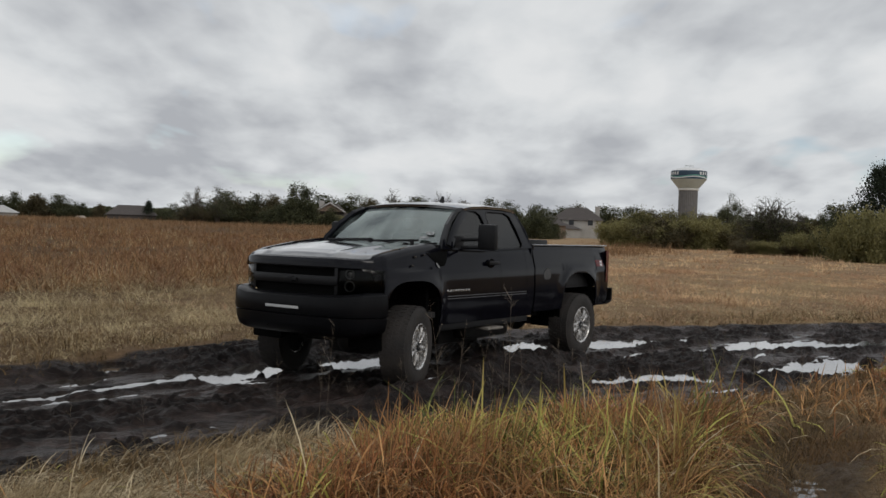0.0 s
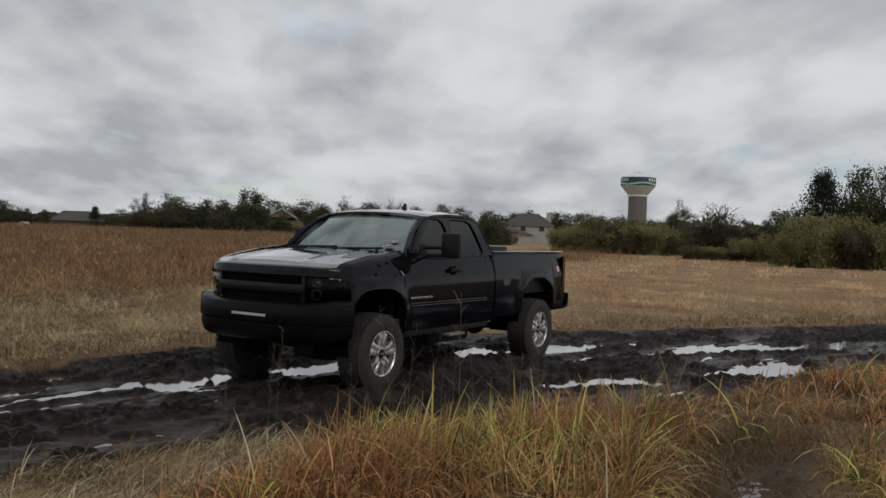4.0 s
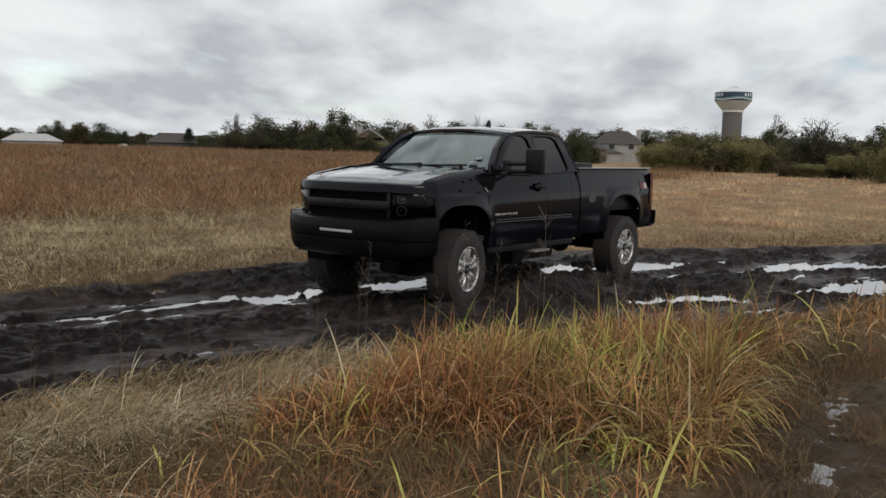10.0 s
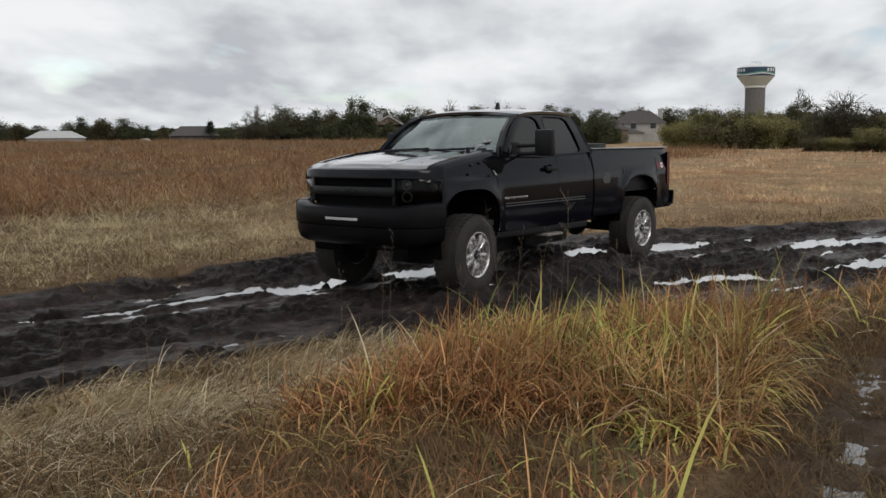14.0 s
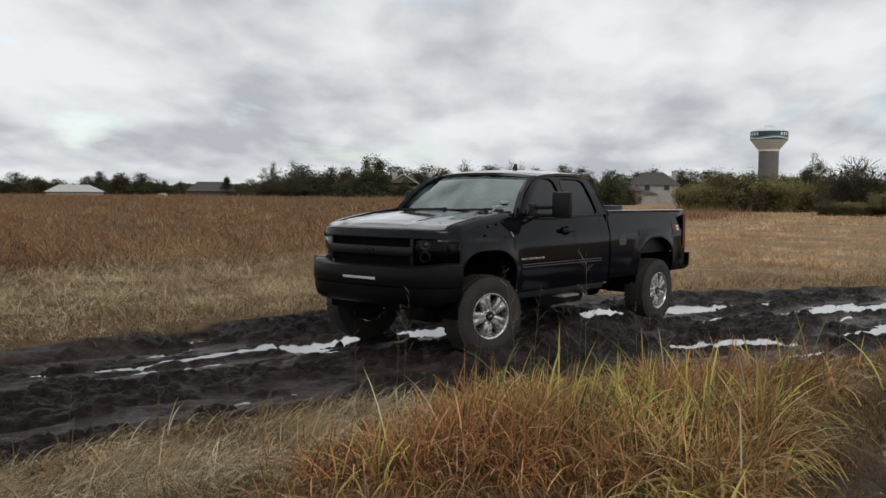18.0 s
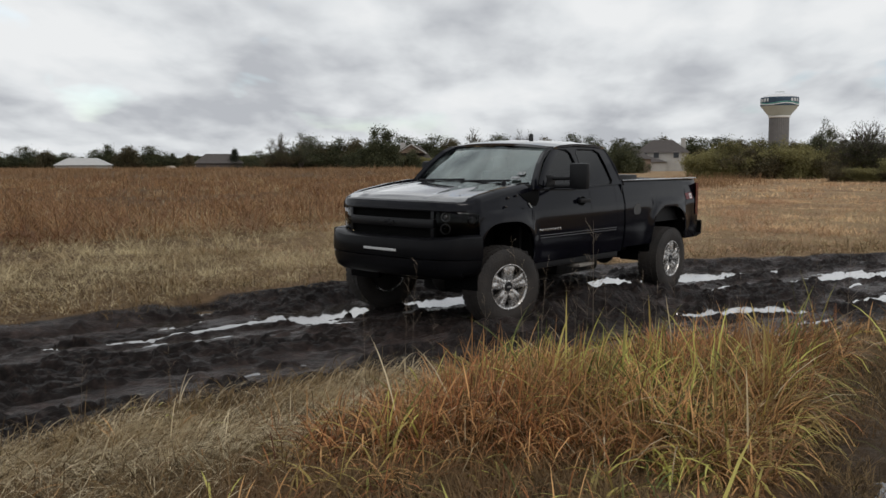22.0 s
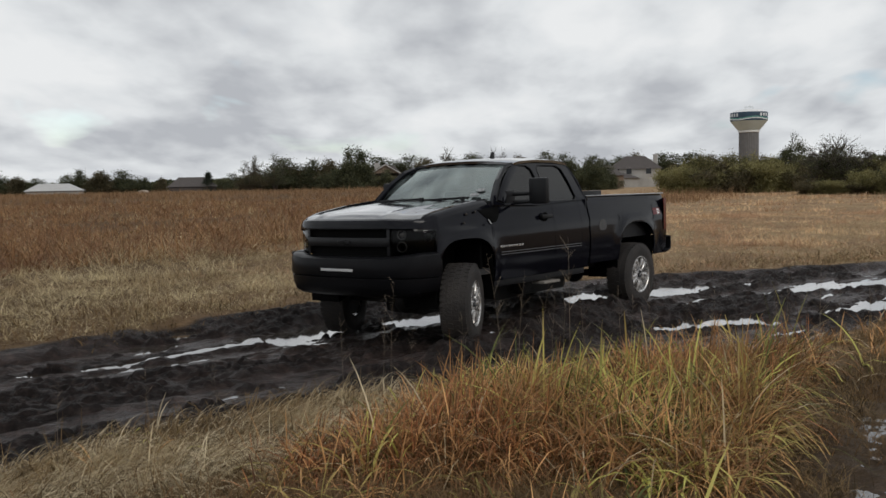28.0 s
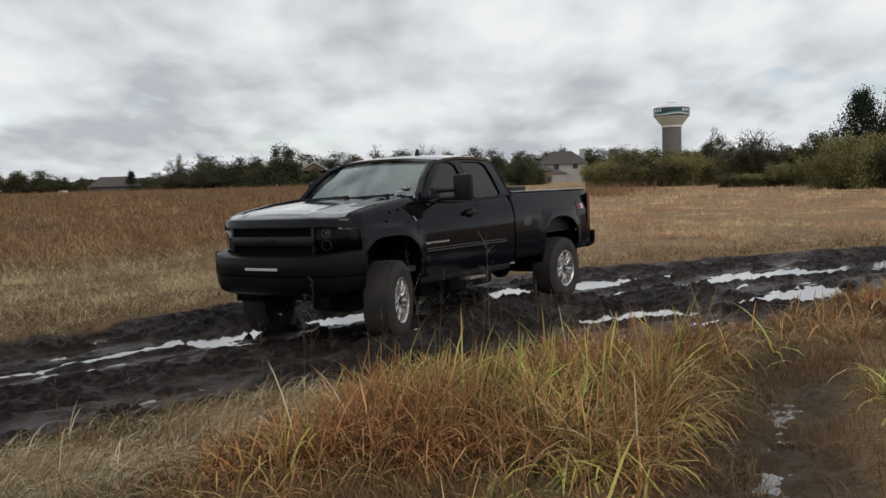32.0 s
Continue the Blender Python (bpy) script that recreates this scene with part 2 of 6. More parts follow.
def cyl(bm, r0, r1, h, seg, m):
    """A cone or cylinder along z from 0 to h, at the pose m."""
    r = bmesh.ops.create_cone(bm, cap_ends=True, segments=seg, radius1=r0, radius2=max(r1, 1e-4), depth=h, matrix=m @ Matrix.Translation((0, 0, h / 2)))
    return r["verts"]


def rod(bm, a, b, r, seg=8, r2=None):
    a, b = Vector(a), Vector(b)
    q = (b - a).to_track_quat("Z", "Y").to_matrix()
    ring = [q @ Vector((math.cos(2 * math.pi * k / seg), math.sin(2 * math.pi * k / seg), 0)) for k in range(seg)]
    r2 = r if r2 is None else r2
    v0, v1 = [bm.verts.new(a + e * r) for e in ring], [bm.verts.new(b + e * r2) for e in ring]
    for k in range(seg):
        bm.faces.new((v0[k], v0[(k + 1) % seg], v1[(k + 1) % seg], v1[k]))
    bm.faces.new(v0[::-1])
    bm.faces.new(v1)
    return v0 + v1


def sheet(bm, rows):
    """A grid of quads over rows of points."""
    vv = [[bm.verts.new(p) for p in row] for row in rows]
    for a, b in zip(vv, vv[1:]):
        for i in range(len(a) - 1):
            bm.faces.new((a[i], a[i + 1], b[i + 1], b[i]))
    return vv


def spun(bm, profile, seg, m):
    """A ring of revolution about local y: profile of (radius, y)."""
    vv = []
    for k in range(seg):
        a = 2 * math.pi * k / seg
        vv.append([bm.verts.new(m @ Vector((r * math.sin(a), y, r * math.cos(a)))) for r, y in profile])
    for k in range(seg):
        a, b = vv[k], vv[(k + 1) % seg]
        for i in range(len(profile) - 1):
            bm.faces.new((a[i], a[i + 1], b[i + 1], b[i]))
    return vv


def vnoise(x, y, seed=0):
    """Smooth value noise, -1 to 1, on arrays."""
    xi, yi = np.floor(x), np.floor(y)
    fx, fy = x - xi, y - yi
    fx, fy = fx * fx * (3 - 2 * fx), fy * fy * (3 - 2 * fy)

    def h(a, b):
        k = (a.astype(np.int64) * 374761393 + b.astype(np.int64) * 668265263 + seed * 974711) & 0x7FFFFFFF
        k = ((k ^ (k >> 13)) * 1274126177) & 0x7FFFFFFF
        return ((k ^ (k >> 16)) & 0xFFFF) / 32767.5 - 1

    return (h(xi, yi) * (1 - fx) + h(xi + 1, yi) * fx) * (1 - fy) + (h(xi, yi + 1) * (1 - fx) + h(xi + 1, yi + 1) * fx) * fy


def fbm(x, y, octaves=4, seed=0):
    s, a, f = 0, 0.5, 1.0
    for o in range(octaves):
        s = s + a * vnoise(x * f, y * f, seed + o * 17)
        a, f = a * 0.5, f * 2.03
    return s


def step(a, b, v):
    k = np.clip((v - a) / (b - a), 0, 1)
    return k * k * (3 - 2 * k)

# ---- ground: field, mud track with ruts, water standing in it ----
NEAR_EDGE = np.array([(-9.0, -4.0), (-4.2, 3.0), (-2.95, 5.25), (-2.45, 5.85), (-1.75, 6.55), (-1.25, 6.8), (-0.47, 7.0), (0.19, 7.3), (0.97, 7.9), (2.3, 8.5), (3.55, 9.7), (5.3, 11.3), (11.5, 15.6), (45, 32)])
FAR_EDGE = np.array([(-14.0, -2.0), (-8.2, 5.4), (-5.6, 8.55), (-4.95, 9.15), (-4.35, 9.75), (-4.1, 10.55), (-3.8, 11.15), (-3.3, 11.6), (-2.35, 12.6), (-0.6, 14.5), (2.86, 15.85), (5.75, 17.0), (8.41, 17.93), (14, 20.4), (45, 36)])
# standing water: start, end, half width
FAR_RUT = [(-5.2, 7.55, -4.8, 7.9, 0.08), (-4.47, 8.28, -4.2, 8.45, 0.07), (-3.90, 8.66, -3.76, 8.76, 0.10), (-3.70, 8.92, -3.63, 9.00, 0.075), (-3.52, 9.15, -3.28, 9.36, 0.085), (-3.22, 9.47, -3.09, 9.62, 0.09), (-3.06, 9.66, -2.68, 10.10, 0.12), (-2.55, 10.26, -2.14, 10.72, 0.33),
           (-1.27, 11.4, -0.85, 11.75, 0.28), (-0.75, 12.1, -0.35, 12.5, 0.12), (1.16, 13.4, 1.5, 13.75, 0.32), (2.45, 14.05, 2.75, 14.35, 0.29), (2.85, 14.45, 3.2, 14.75, 0.22), (3.7, 14.87, 4, 15.05, 0.19), (4.45, 14.1, 4.9, 14.45, 0.17), (5, 14.55, 5.35, 14.65, 0.35),
           (5.55, 14.8, 6.5, 15.1, 0.25), (6.7, 15.2, 7.6, 15.55, 0.32), (8.3, 16, 10.5, 17.2, 0.36)]
NEAR_RUT = [(2.42, 12.88, 2.74, 13.2, 0.12), (2.97, 13.16, 3.1, 13.22, 0.14), (2.05, 10.68, 2.35, 10.95, 0.25), (2.45, 11.05, 2.75, 11.25, 0.32), (4.45, 11.9, 4.8, 12.15, 0.29), (4.95, 12.25, 5.6, 12.72, 0.35), (-3.78, 10.35, -3.74, 10.75, 0.14), (-3.45, 7.86, -3.39, 7.89, 0.07), (-4.3, 6.7, -4.1, 6.95, 0.08)]
# mud pressed up beside the wheels of the pickup
BERMS = [(0.28, 10.05, 1.35, 11.75, 0.26, 0.16), (-0.62, 8.85, 0.15, 9.9, 0.24, 0.105), (1.2, 11.3, 2.6, 13.2, 0.22, 0.07), (-2.75, 11.0, -2.35, 11.5, 0.2, 0.05)]
PUDDLES = FAR_RUT + NEAR_RUT


def edge_distance(x, y, line):
    """Signed distance to a line of points: positive on the far side (to the left as it runs)."""
    best, sign = np.full(x.shape, 1e9), np.ones(x.shape)
    for (ax, ay), (bx, by) in zip(line, line[1:]):
        dx, dy = bx - ax, by - ay
        k = np.clip(((x - ax) * dx + (y - ay) * dy) / (dx * dx + dy * dy), 0, 1)
        d = np.hypot(x - ax - k * dx, y - ay - k * dy)
        s = np.where(dx * (y - ay) - dy * (x - ax) >= 0, 1.0, -1.0)
        near = d < best
        best, sign = np.where(near, d, best), np.where(near, s, sign)
    return best * sign


def zones(x, y):
    wob = 0.22 * fbm(x * 1.3, y * 1.3, 3, 5)
    return edge_distance(x, y, NEAR_EDGE) + wob, edge_distance(x, y, FAR_EDGE) + wob


def wet_patch(x, y):
    """The muddy hollow beside the near grass."""
    return step(0.66, 0.34, np.abs(x - 1.72 - (y - 4.63) * 0.42) + 0.25 * fbm(x * 2, y * 2, 3, 9)) * step(8.8, 7.8, y) * step(2.4, 3.6, y)


def churn(x, y):
    """Where the mud is torn into clods (1) or lies smooth and wet (0), in streaks along the track."""
    s, v = x * 0.72 + y * 0.69, y * 0.72 - x * 0.69
    return step(-0.32, 0.10, fbm(s * 0.55, v * 1.9, 4, 25) + 0.5 * fbm(x * 3.1, y * 3.1, 3, 26) - 0.13 * step(0.5, 2.5, x))


def ground_height(x, y, fine=True):
    dn, df = zones(x, y)
    mud = step(-0.05, 0.3, dn) * step(0.05, -0.3, df)
    u = dn / np.maximum(dn - df, 0.1)
    grass = 0.10 + 0.05 * fbm(x * 0.8, y * 0.8, 3, 3) + 0.02 * fbm(x * 4, y * 4, 2, 4)
    s = x * 0.72 + y * 0.69
    v = y * 0.72 - x * 0.69
    torn = churn(x, y)
    rut = 0.070 * fbm(s * 0.35, v * 2.3, 3, 11) + 0.035 * fbm(s * 0.8, v * 6.0, 2, 13)
    lump = 0.045 * step(-0.06, 0.10, fbm(s * 2.6, v * 6.4, 4, 21)) + 0.034 * step(-0.02, 0.08, fbm(s * 7.5, v * 11.0, 3, 22))
    crumb = 0.038 * fbm(x * 13, y * 13, 3, 24) + 0.035 * (0.25 - np.abs(fbm(s * 6, v * 10, 3, 27)))
    # banks thrown up along both sides
    bank = 0.05 * np.exp(-((dn - 0.25) / 0.22) ** 2) + 0.045 * np.exp(-((df + 0.15) / 0.2) ** 2)
    h = grass * (1 - mud) + (0.012 + np.maximum(rut, -0.005) + torn * lump) * mud + bank * (0.6 + 0.8 * fbm(x * 2.2, y * 2.2, 3, 31))
    w = wet_patch(x, y)
    deep = np.exp(-((x - 1.72 - (y - 4.63) * 0.42) / 0.20) ** 2)
    h = h * (1 - w) + (0.050 - 0.036 * deep + 0.070 * fbm(x * 4.5, y * 4.5, 4, 41)) * w
    dig, calm = np.zeros_like(h), np.zeros_like(h)
    wob = 0.85 * fbm(s * 2.6, v * 5.0, 4, 51) + 0.80 * fbm(x * 12, y * 12, 3, 52)
    for ax, ay, bx, by, r in PUDDLES:
        dx, dy = bx - ax, by - ay
        k = np.clip(((x - ax) * dx + (y - ay) * dy) / (dx * dx + dy * dy), 0, 1)
        d = np.hypot(x - ax - k * dx, y - ay - k * dy)
        calm = np.maximum(calm, step(0.38 + r, 0.1, d) * (r > 0.08))
        d = d / r + wob
        dig = np.maximum(dig, step(1.60, 0.95, d))
    berm = np.zeros_like(h)
    for ax, ay, bx, by, r, top in BERMS:
        dx, dy = bx - ax, by - ay
        k = np.clip(((x - ax) * dx + (y - ay) * dy) / (dx * dx + dy * dy), 0, 1)
        berm = np.maximum(berm, top * (1 + 0.6 * fbm(x * 4, y * 4, 3, 66)) * np.exp(-((x - ax - k * dx) ** 2 + (y - ay - k * dy) ** 2) / (r * r)))
    h = h * (1 - 0.75 * calm) + 0.004 * calm
    h = h * (1 - dig) - 0.045 * dig
    h = h + crumb * np.maximum(mud * (0.42 + 0.58 * torn), 0.8 * w) * (1 - 0.40 * dig) * (1 - 0.5 * calm) + berm
    speck = mud * (1 - torn) * step(0.05, 0.22, fbm(s * 1.3, v * 6.5, 3, 62))
    return np.where((dig < 0.35) & (w < 0.5), np.maximum(h - 0.03 * speck, 0.004 - 0.009 * speck), h)


def swell(x, y):
    """The field swells gently towards the north-west."""
    return 0.95 * step(26, 115, y) * step(0.0, -0.13, x / np.maximum(np.abs(y), 1.0)) * step(600, 300, np.hypot(x, y))


def mud_and_field():
    """Ground material: wet mud inside the track, dry grassy soil and thatch outside, by the stored mask."""
    m = bpy.data.materials.new("field_ground")
    m.use_nodes = True
    nt = m.node_tree
    p = nt.nodes["Principled BSDF"]
    N, L = nt.nodes.new, nt.links.new
    att, tc = N("ShaderNodeAttribute"), N("ShaderNodeTexCoord")
    att.attribute_name = "mud"

    def noise_tex(scale, detail=6, stretch=(1, 1, 1), rough=0.55):
        mp, n = N("ShaderNodeMapping"), N("ShaderNodeTexNoise")
        mp.inputs["Scale"].default_value = stretch
        L(tc.outputs["Object"], mp.inputs[0])
        L(mp.outputs[0], n.inputs["Vector"])
        n.inputs["Scale"].default_value, n.inputs["Detail"].default_value, n.inputs["Roughness"].default_value = scale, detail, rough
        return n.outputs[0]

    def ramp(fac, *stops):
        r = N("ShaderNodeValToRGB")
        e = r.color_ramp.elements
        e[0].position, e[0].color = stops[0][0], (*stops[0][1], 1)
        e[1].position, e[1].color = stops[-1][0], (*stops[-1][1], 1)
        for pos, c in stops[1:-1]:
            e.new(pos).color = (*c, 1)
        L(fac, r.inputs[0])
        return r.outputs[0]

    def mix(f, a, b):
        n = N("ShaderNodeMix")
        n.data_type = "RGBA"
        L(f, n.inputs[0])
        L(a, n.inputs[6])
        L(b, n.inputs[7])
        return n.outputs[2]

    tear = N("ShaderNodeAttribute")
    tear.attribute_name = "torn"
    clods = ramp(noise_tex(13, 8, (1, 1, 1), 0.65), (0.32, (0.0065, 0.0046, 0.0041)), (0.52, (0.021, 0.0143, 0.0124)), (0.70, (0.068, 0.0465, 0.040)))
    slick = ramp(noise_tex(8, 8, (1, 1, 1), 0.65), (0.32, (0.013, 0.0090, 0.0078)), (0.52, (0.044, 0.0300, 0.0262)), (0.70, (0.110, 0.0760, 0.065)))
    mudc = mix(tear.outputs["Fac"], slick, clods)
    thatch = ramp(noise_tex(22, 8, (1, 2.2, 1)), (0.3, (0.20, 0.135, 0.070)), (0.5, (0.36, 0.245, 0.130)), (0.7, (0.50, 0.36, 0.195)))
    faded = ramp(noise_tex(16, 8, (1, 2.2, 1)), (0.3, (0.15, 0.098, 0.050)), (0.5, (0.275, 0.175, 0.096)), (0.7, (0.40, 0.26, 0.148)))
    thatch = mix(ramp(noise_tex(0.42, 4, (0.8, 0.5, 1)), (0.42, (0, 0, 0)), (0.60, (1, 1, 1))), thatch, faded)
    rust = ramp(noise_tex(9, 8, (0.6, 1.0, 1)), (0.32, (0.05, 0.027, 0.012)), (0.5, (0.12, 0.068, 0.03)), (0.7, (0.20, 0.13, 0.06)))
    sep = N("ShaderNodeSeparateXYZ")
    L(tc.outputs["Object"], sep.inputs[0])
    # the tall rust-coloured stand lies to the west of the mown ground
    west = N("ShaderNodeMapRange")
    hmix = N("ShaderNodeMath")
    hmix.operation = "MULTIPLY_ADD"
    hmix.inputs[1].default_value = 0.035
    L(sep.outputs[1], hmix.inputs[0])
    L(sep.outputs[0], hmix.inputs[2])
    west.inputs[1].default_value, west.inputs[2].default_value = -2.0, -5.5
    L(hmix.outputs[0], west.inputs[0])
    field = mix(west.outputs[0], thatch, rust)
    L(mix(att.outputs["Fac"], field, mudc), p.inputs["Base Color"])
    sheen = N("ShaderNodeMapRange")
    tn = N("ShaderNodeAttribute")
    tn.attribute_name = "torn"
    sheen.inputs[1].default_value, sheen.inputs[2].default_value, sheen.inputs[3].default_value, sheen.inputs[4].default_value = 0.0, 0.8, 0.30, 0.55
    L(tn.outputs["Fac"], sheen.inputs[0])
    ro = N("ShaderNodeMapRange")
    ro.inputs[3].default_value = 0.9
    L(sheen.outputs[0], ro.inputs[4])
    p.inputs["Specular IOR Level"].default_value = 0.21
    L(att.outputs["Fac"], ro.inputs[0])
    L(ro.outputs[0], p.inputs["Roughness"])
    b = N("ShaderNodeBump")
    b.inputs["Distance"].default_value = 0.08
    torn = N("ShaderNodeAttribute")
    torn.attribute_name = "torn"
    bs = N("ShaderNodeMapRange")
    bs.inputs[3].default_value, bs.inputs[4].default_value = 0.85, 1.0
    L(torn.outputs["Fac"], bs.inputs[0])
    L(bs.outputs[0], b.inputs["Strength"])
    L(noise_tex(26, 10, (1, 1, 1), 0.78), b.inputs["Height"])
    L(b.outputs[0], p.inputs["Normal"])
    return m


def build_ground():
    def axis(lo, hi, fine, far):
        a = list(np.arange(lo, hi, fine))
        s, v = fine, hi
        up = []
        while v < far:
            up.append(v)
            s *= 1.18
            v += s
        dn, s, v = [], fine, lo
        while v > -far:
            s *= 1.18
            v -= s
            dn.append(v)
        return np.array(dn[::-1] + a + up)

    xs, ys = axis(-7.0, 9.5, 0.030, 2500), axis(3.6, 18.0, 0.030, 2500)
    X, Y = np.meshgrid(xs, ys)
    Z = ground_height(X, Y)
    far = step(25, 60, np.hypot(X, Y - 8))
    Z = Z * (1 - far) + 0.05 * far + swell(X, Y)
    nx, ny = len(xs), len(ys)
    me = bpy.data.meshes.new("ground")
    idx = np.arange(nx * ny).reshape(ny, nx)
    q = np.stack([idx[:-1, :-1], idx[:-1, 1:], idx[1:, 1:], idx[1:, :-1]], -1).reshape(-1, 4)
    me.vertices.add(nx * ny)
    me.vertices.foreach_set("co", np.stack([X, Y, Z], -1).ravel().astype(np.float32))
    me.loops.add(q.size)
    me.loops.foreach_set("vertex_index", q.ravel().astype(np.int32))
    me.polygons.add(len(q))
    me.polygons.foreach_set("loop_start", np.arange(0, q.size, 4, dtype=np.int32))
    me.update(calc_edges=True)
    dn, df = zones(X, Y)
    mud = np.maximum(step(-0.12, 0.10, dn) * step(0.06, -0.06, df), wet_patch(X, Y) * 0.70)
    at = me.attributes.new("mud", "FLOAT", "POINT")
    at.data.foreach_set("value", mud.ravel().astype(np.float32))
    at = me.attributes.new("torn", "FLOAT", "POINT")
    at.data.foreach_set("value", np.maximum(churn(X, Y), 1 - mud).ravel().astype(np.float32))
    ob = link("ground", me, mud_and_field(), smooth=0)
    me.shade_smooth()
    tagged(ob, "flat autumn field of dry grass with a churned black mud track", "ground", kind="structure")
    # water
    w = bpy.data.meshes.new("water")
    w.from_pydata([(-6.2, 4.0, 0), (12.5, 4.0, 0), (12.5, 19.0, 0), (-6.2, 19.0, 0)], [], [(0, 1, 2, 3)])
    wm = mat("puddle_water", (0.045, 0.036, 0.028), 0.03, spec=1.0, coat=0.6, bump=0.02, bscale=9)
    tagged(link("water", w, wm, smooth=0), "muddy rainwater standing in the wheel ruts", "puddle", kind="structure")


build_ground()

# ---- the pickup: x ahead from the front axle, y to its left, z up from the tyre's foot ----
truck = tagged(new("pickup_truck"), "lifted black extended-cab pickup with chrome wheels, stuck in wet mud", "pickup truck")
FRONT_ARCH, REAR_ARCH, ARCH_Z = -0.02, -3.735, 0.60
ARCH = {FRONT_ARCH: (0.485, 0.515), REAR_ARCH: (0.495, 0.535)}  # half width, height


def lerp(x, table):
    return float(np.interp(x, [a for a, _ in table], [b for _, b in table]))


def belt(x):
    return lerp(x, [(-4.7, 1.475), (-2.46, 1.495), (-2.43, 1.475), (-0.4, 1.455), (0.0, 1.41), (0.4, 1.345), (0.75, 1.265)])


def side_y(x, z):
    w = lerp(x, [(-4.7, 0.935), (-4.5, 0.953), (-4.2, 0.960), (-2.5, 0.960), (-0.5, 0.957), (0.1, 0.962), (0.42, 0.955), (0.54, 0.915), (0.62, 0.868), (0.72, 0.79)])
    y = w - 0.075 * ((z - 0.98) / 0.52) ** 2
    y += 0.012 * math.exp(-((z - 1.20) / 0.03) ** 2)
    for c in (FRONT_ARCH, REAR_ARCH):
        w, h = ARCH[c]
        r = (abs((x - c) / w) ** 3.2 + max(0.0, (z - ARCH_Z) / h) ** 3.2) ** (1 / 3.2)
        y += 0.020 * math.exp(-((r - 1.03) / 0.13) ** 2)
    return y


def low(x, lo):
    for c in (FRONT_ARCH, REAR_ARCH):
        w, h = ARCH[c]
        d = 1 - abs((x - c) / w) ** 3.2
        if d > 0:
            return max(lo, ARCH_Z + h * d ** (1 / 3.2))
    return lo


def columns(x0, x1):
    xs = set(np.linspace(x0, x1, 2 + int(abs(x1 - x0) / 0.08)).round(4))
    for c in (FRONT_ARCH, REAR_ARCH):
        for a in np.linspace(-math.pi / 2, math.pi / 2, 30):
            x = round(c + ARCH[c][0] * math.sin(a), 4)
            if min(x0, x1) < x < max(x0, x1):
                xs.add(x)
    return sorted(xs, reverse=True)


def side_panel(name, x0, x1, lo, s, roll=0.0, label=""):
    """A pressed body side from x0 back to x1; s is 1 on the left and -1 on the right; roll folds its top edge inwards."""
    bm, rows = bmesh.new(), []
    for x in columns(x0, x1):
        zb, zt = low(x, lo), belt(x)
        rows.append([(x, s * side_y(x, zb + (zt - zb) * k / 9), zb + (zt - zb) * k / 9) for k in range(10)])
        y = side_y(x, zt)
        for k in range(1, 4):
            a = k / 3 * math.pi / 2
            rows[-1].append((x, s * (y - roll * (1 - math.cos(a)) - (0.02 if k == 3 else 0)), zt + 0.45 * roll * math.sin(a)))
    sheet(bm, rows)
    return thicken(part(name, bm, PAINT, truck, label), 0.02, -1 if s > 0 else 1)


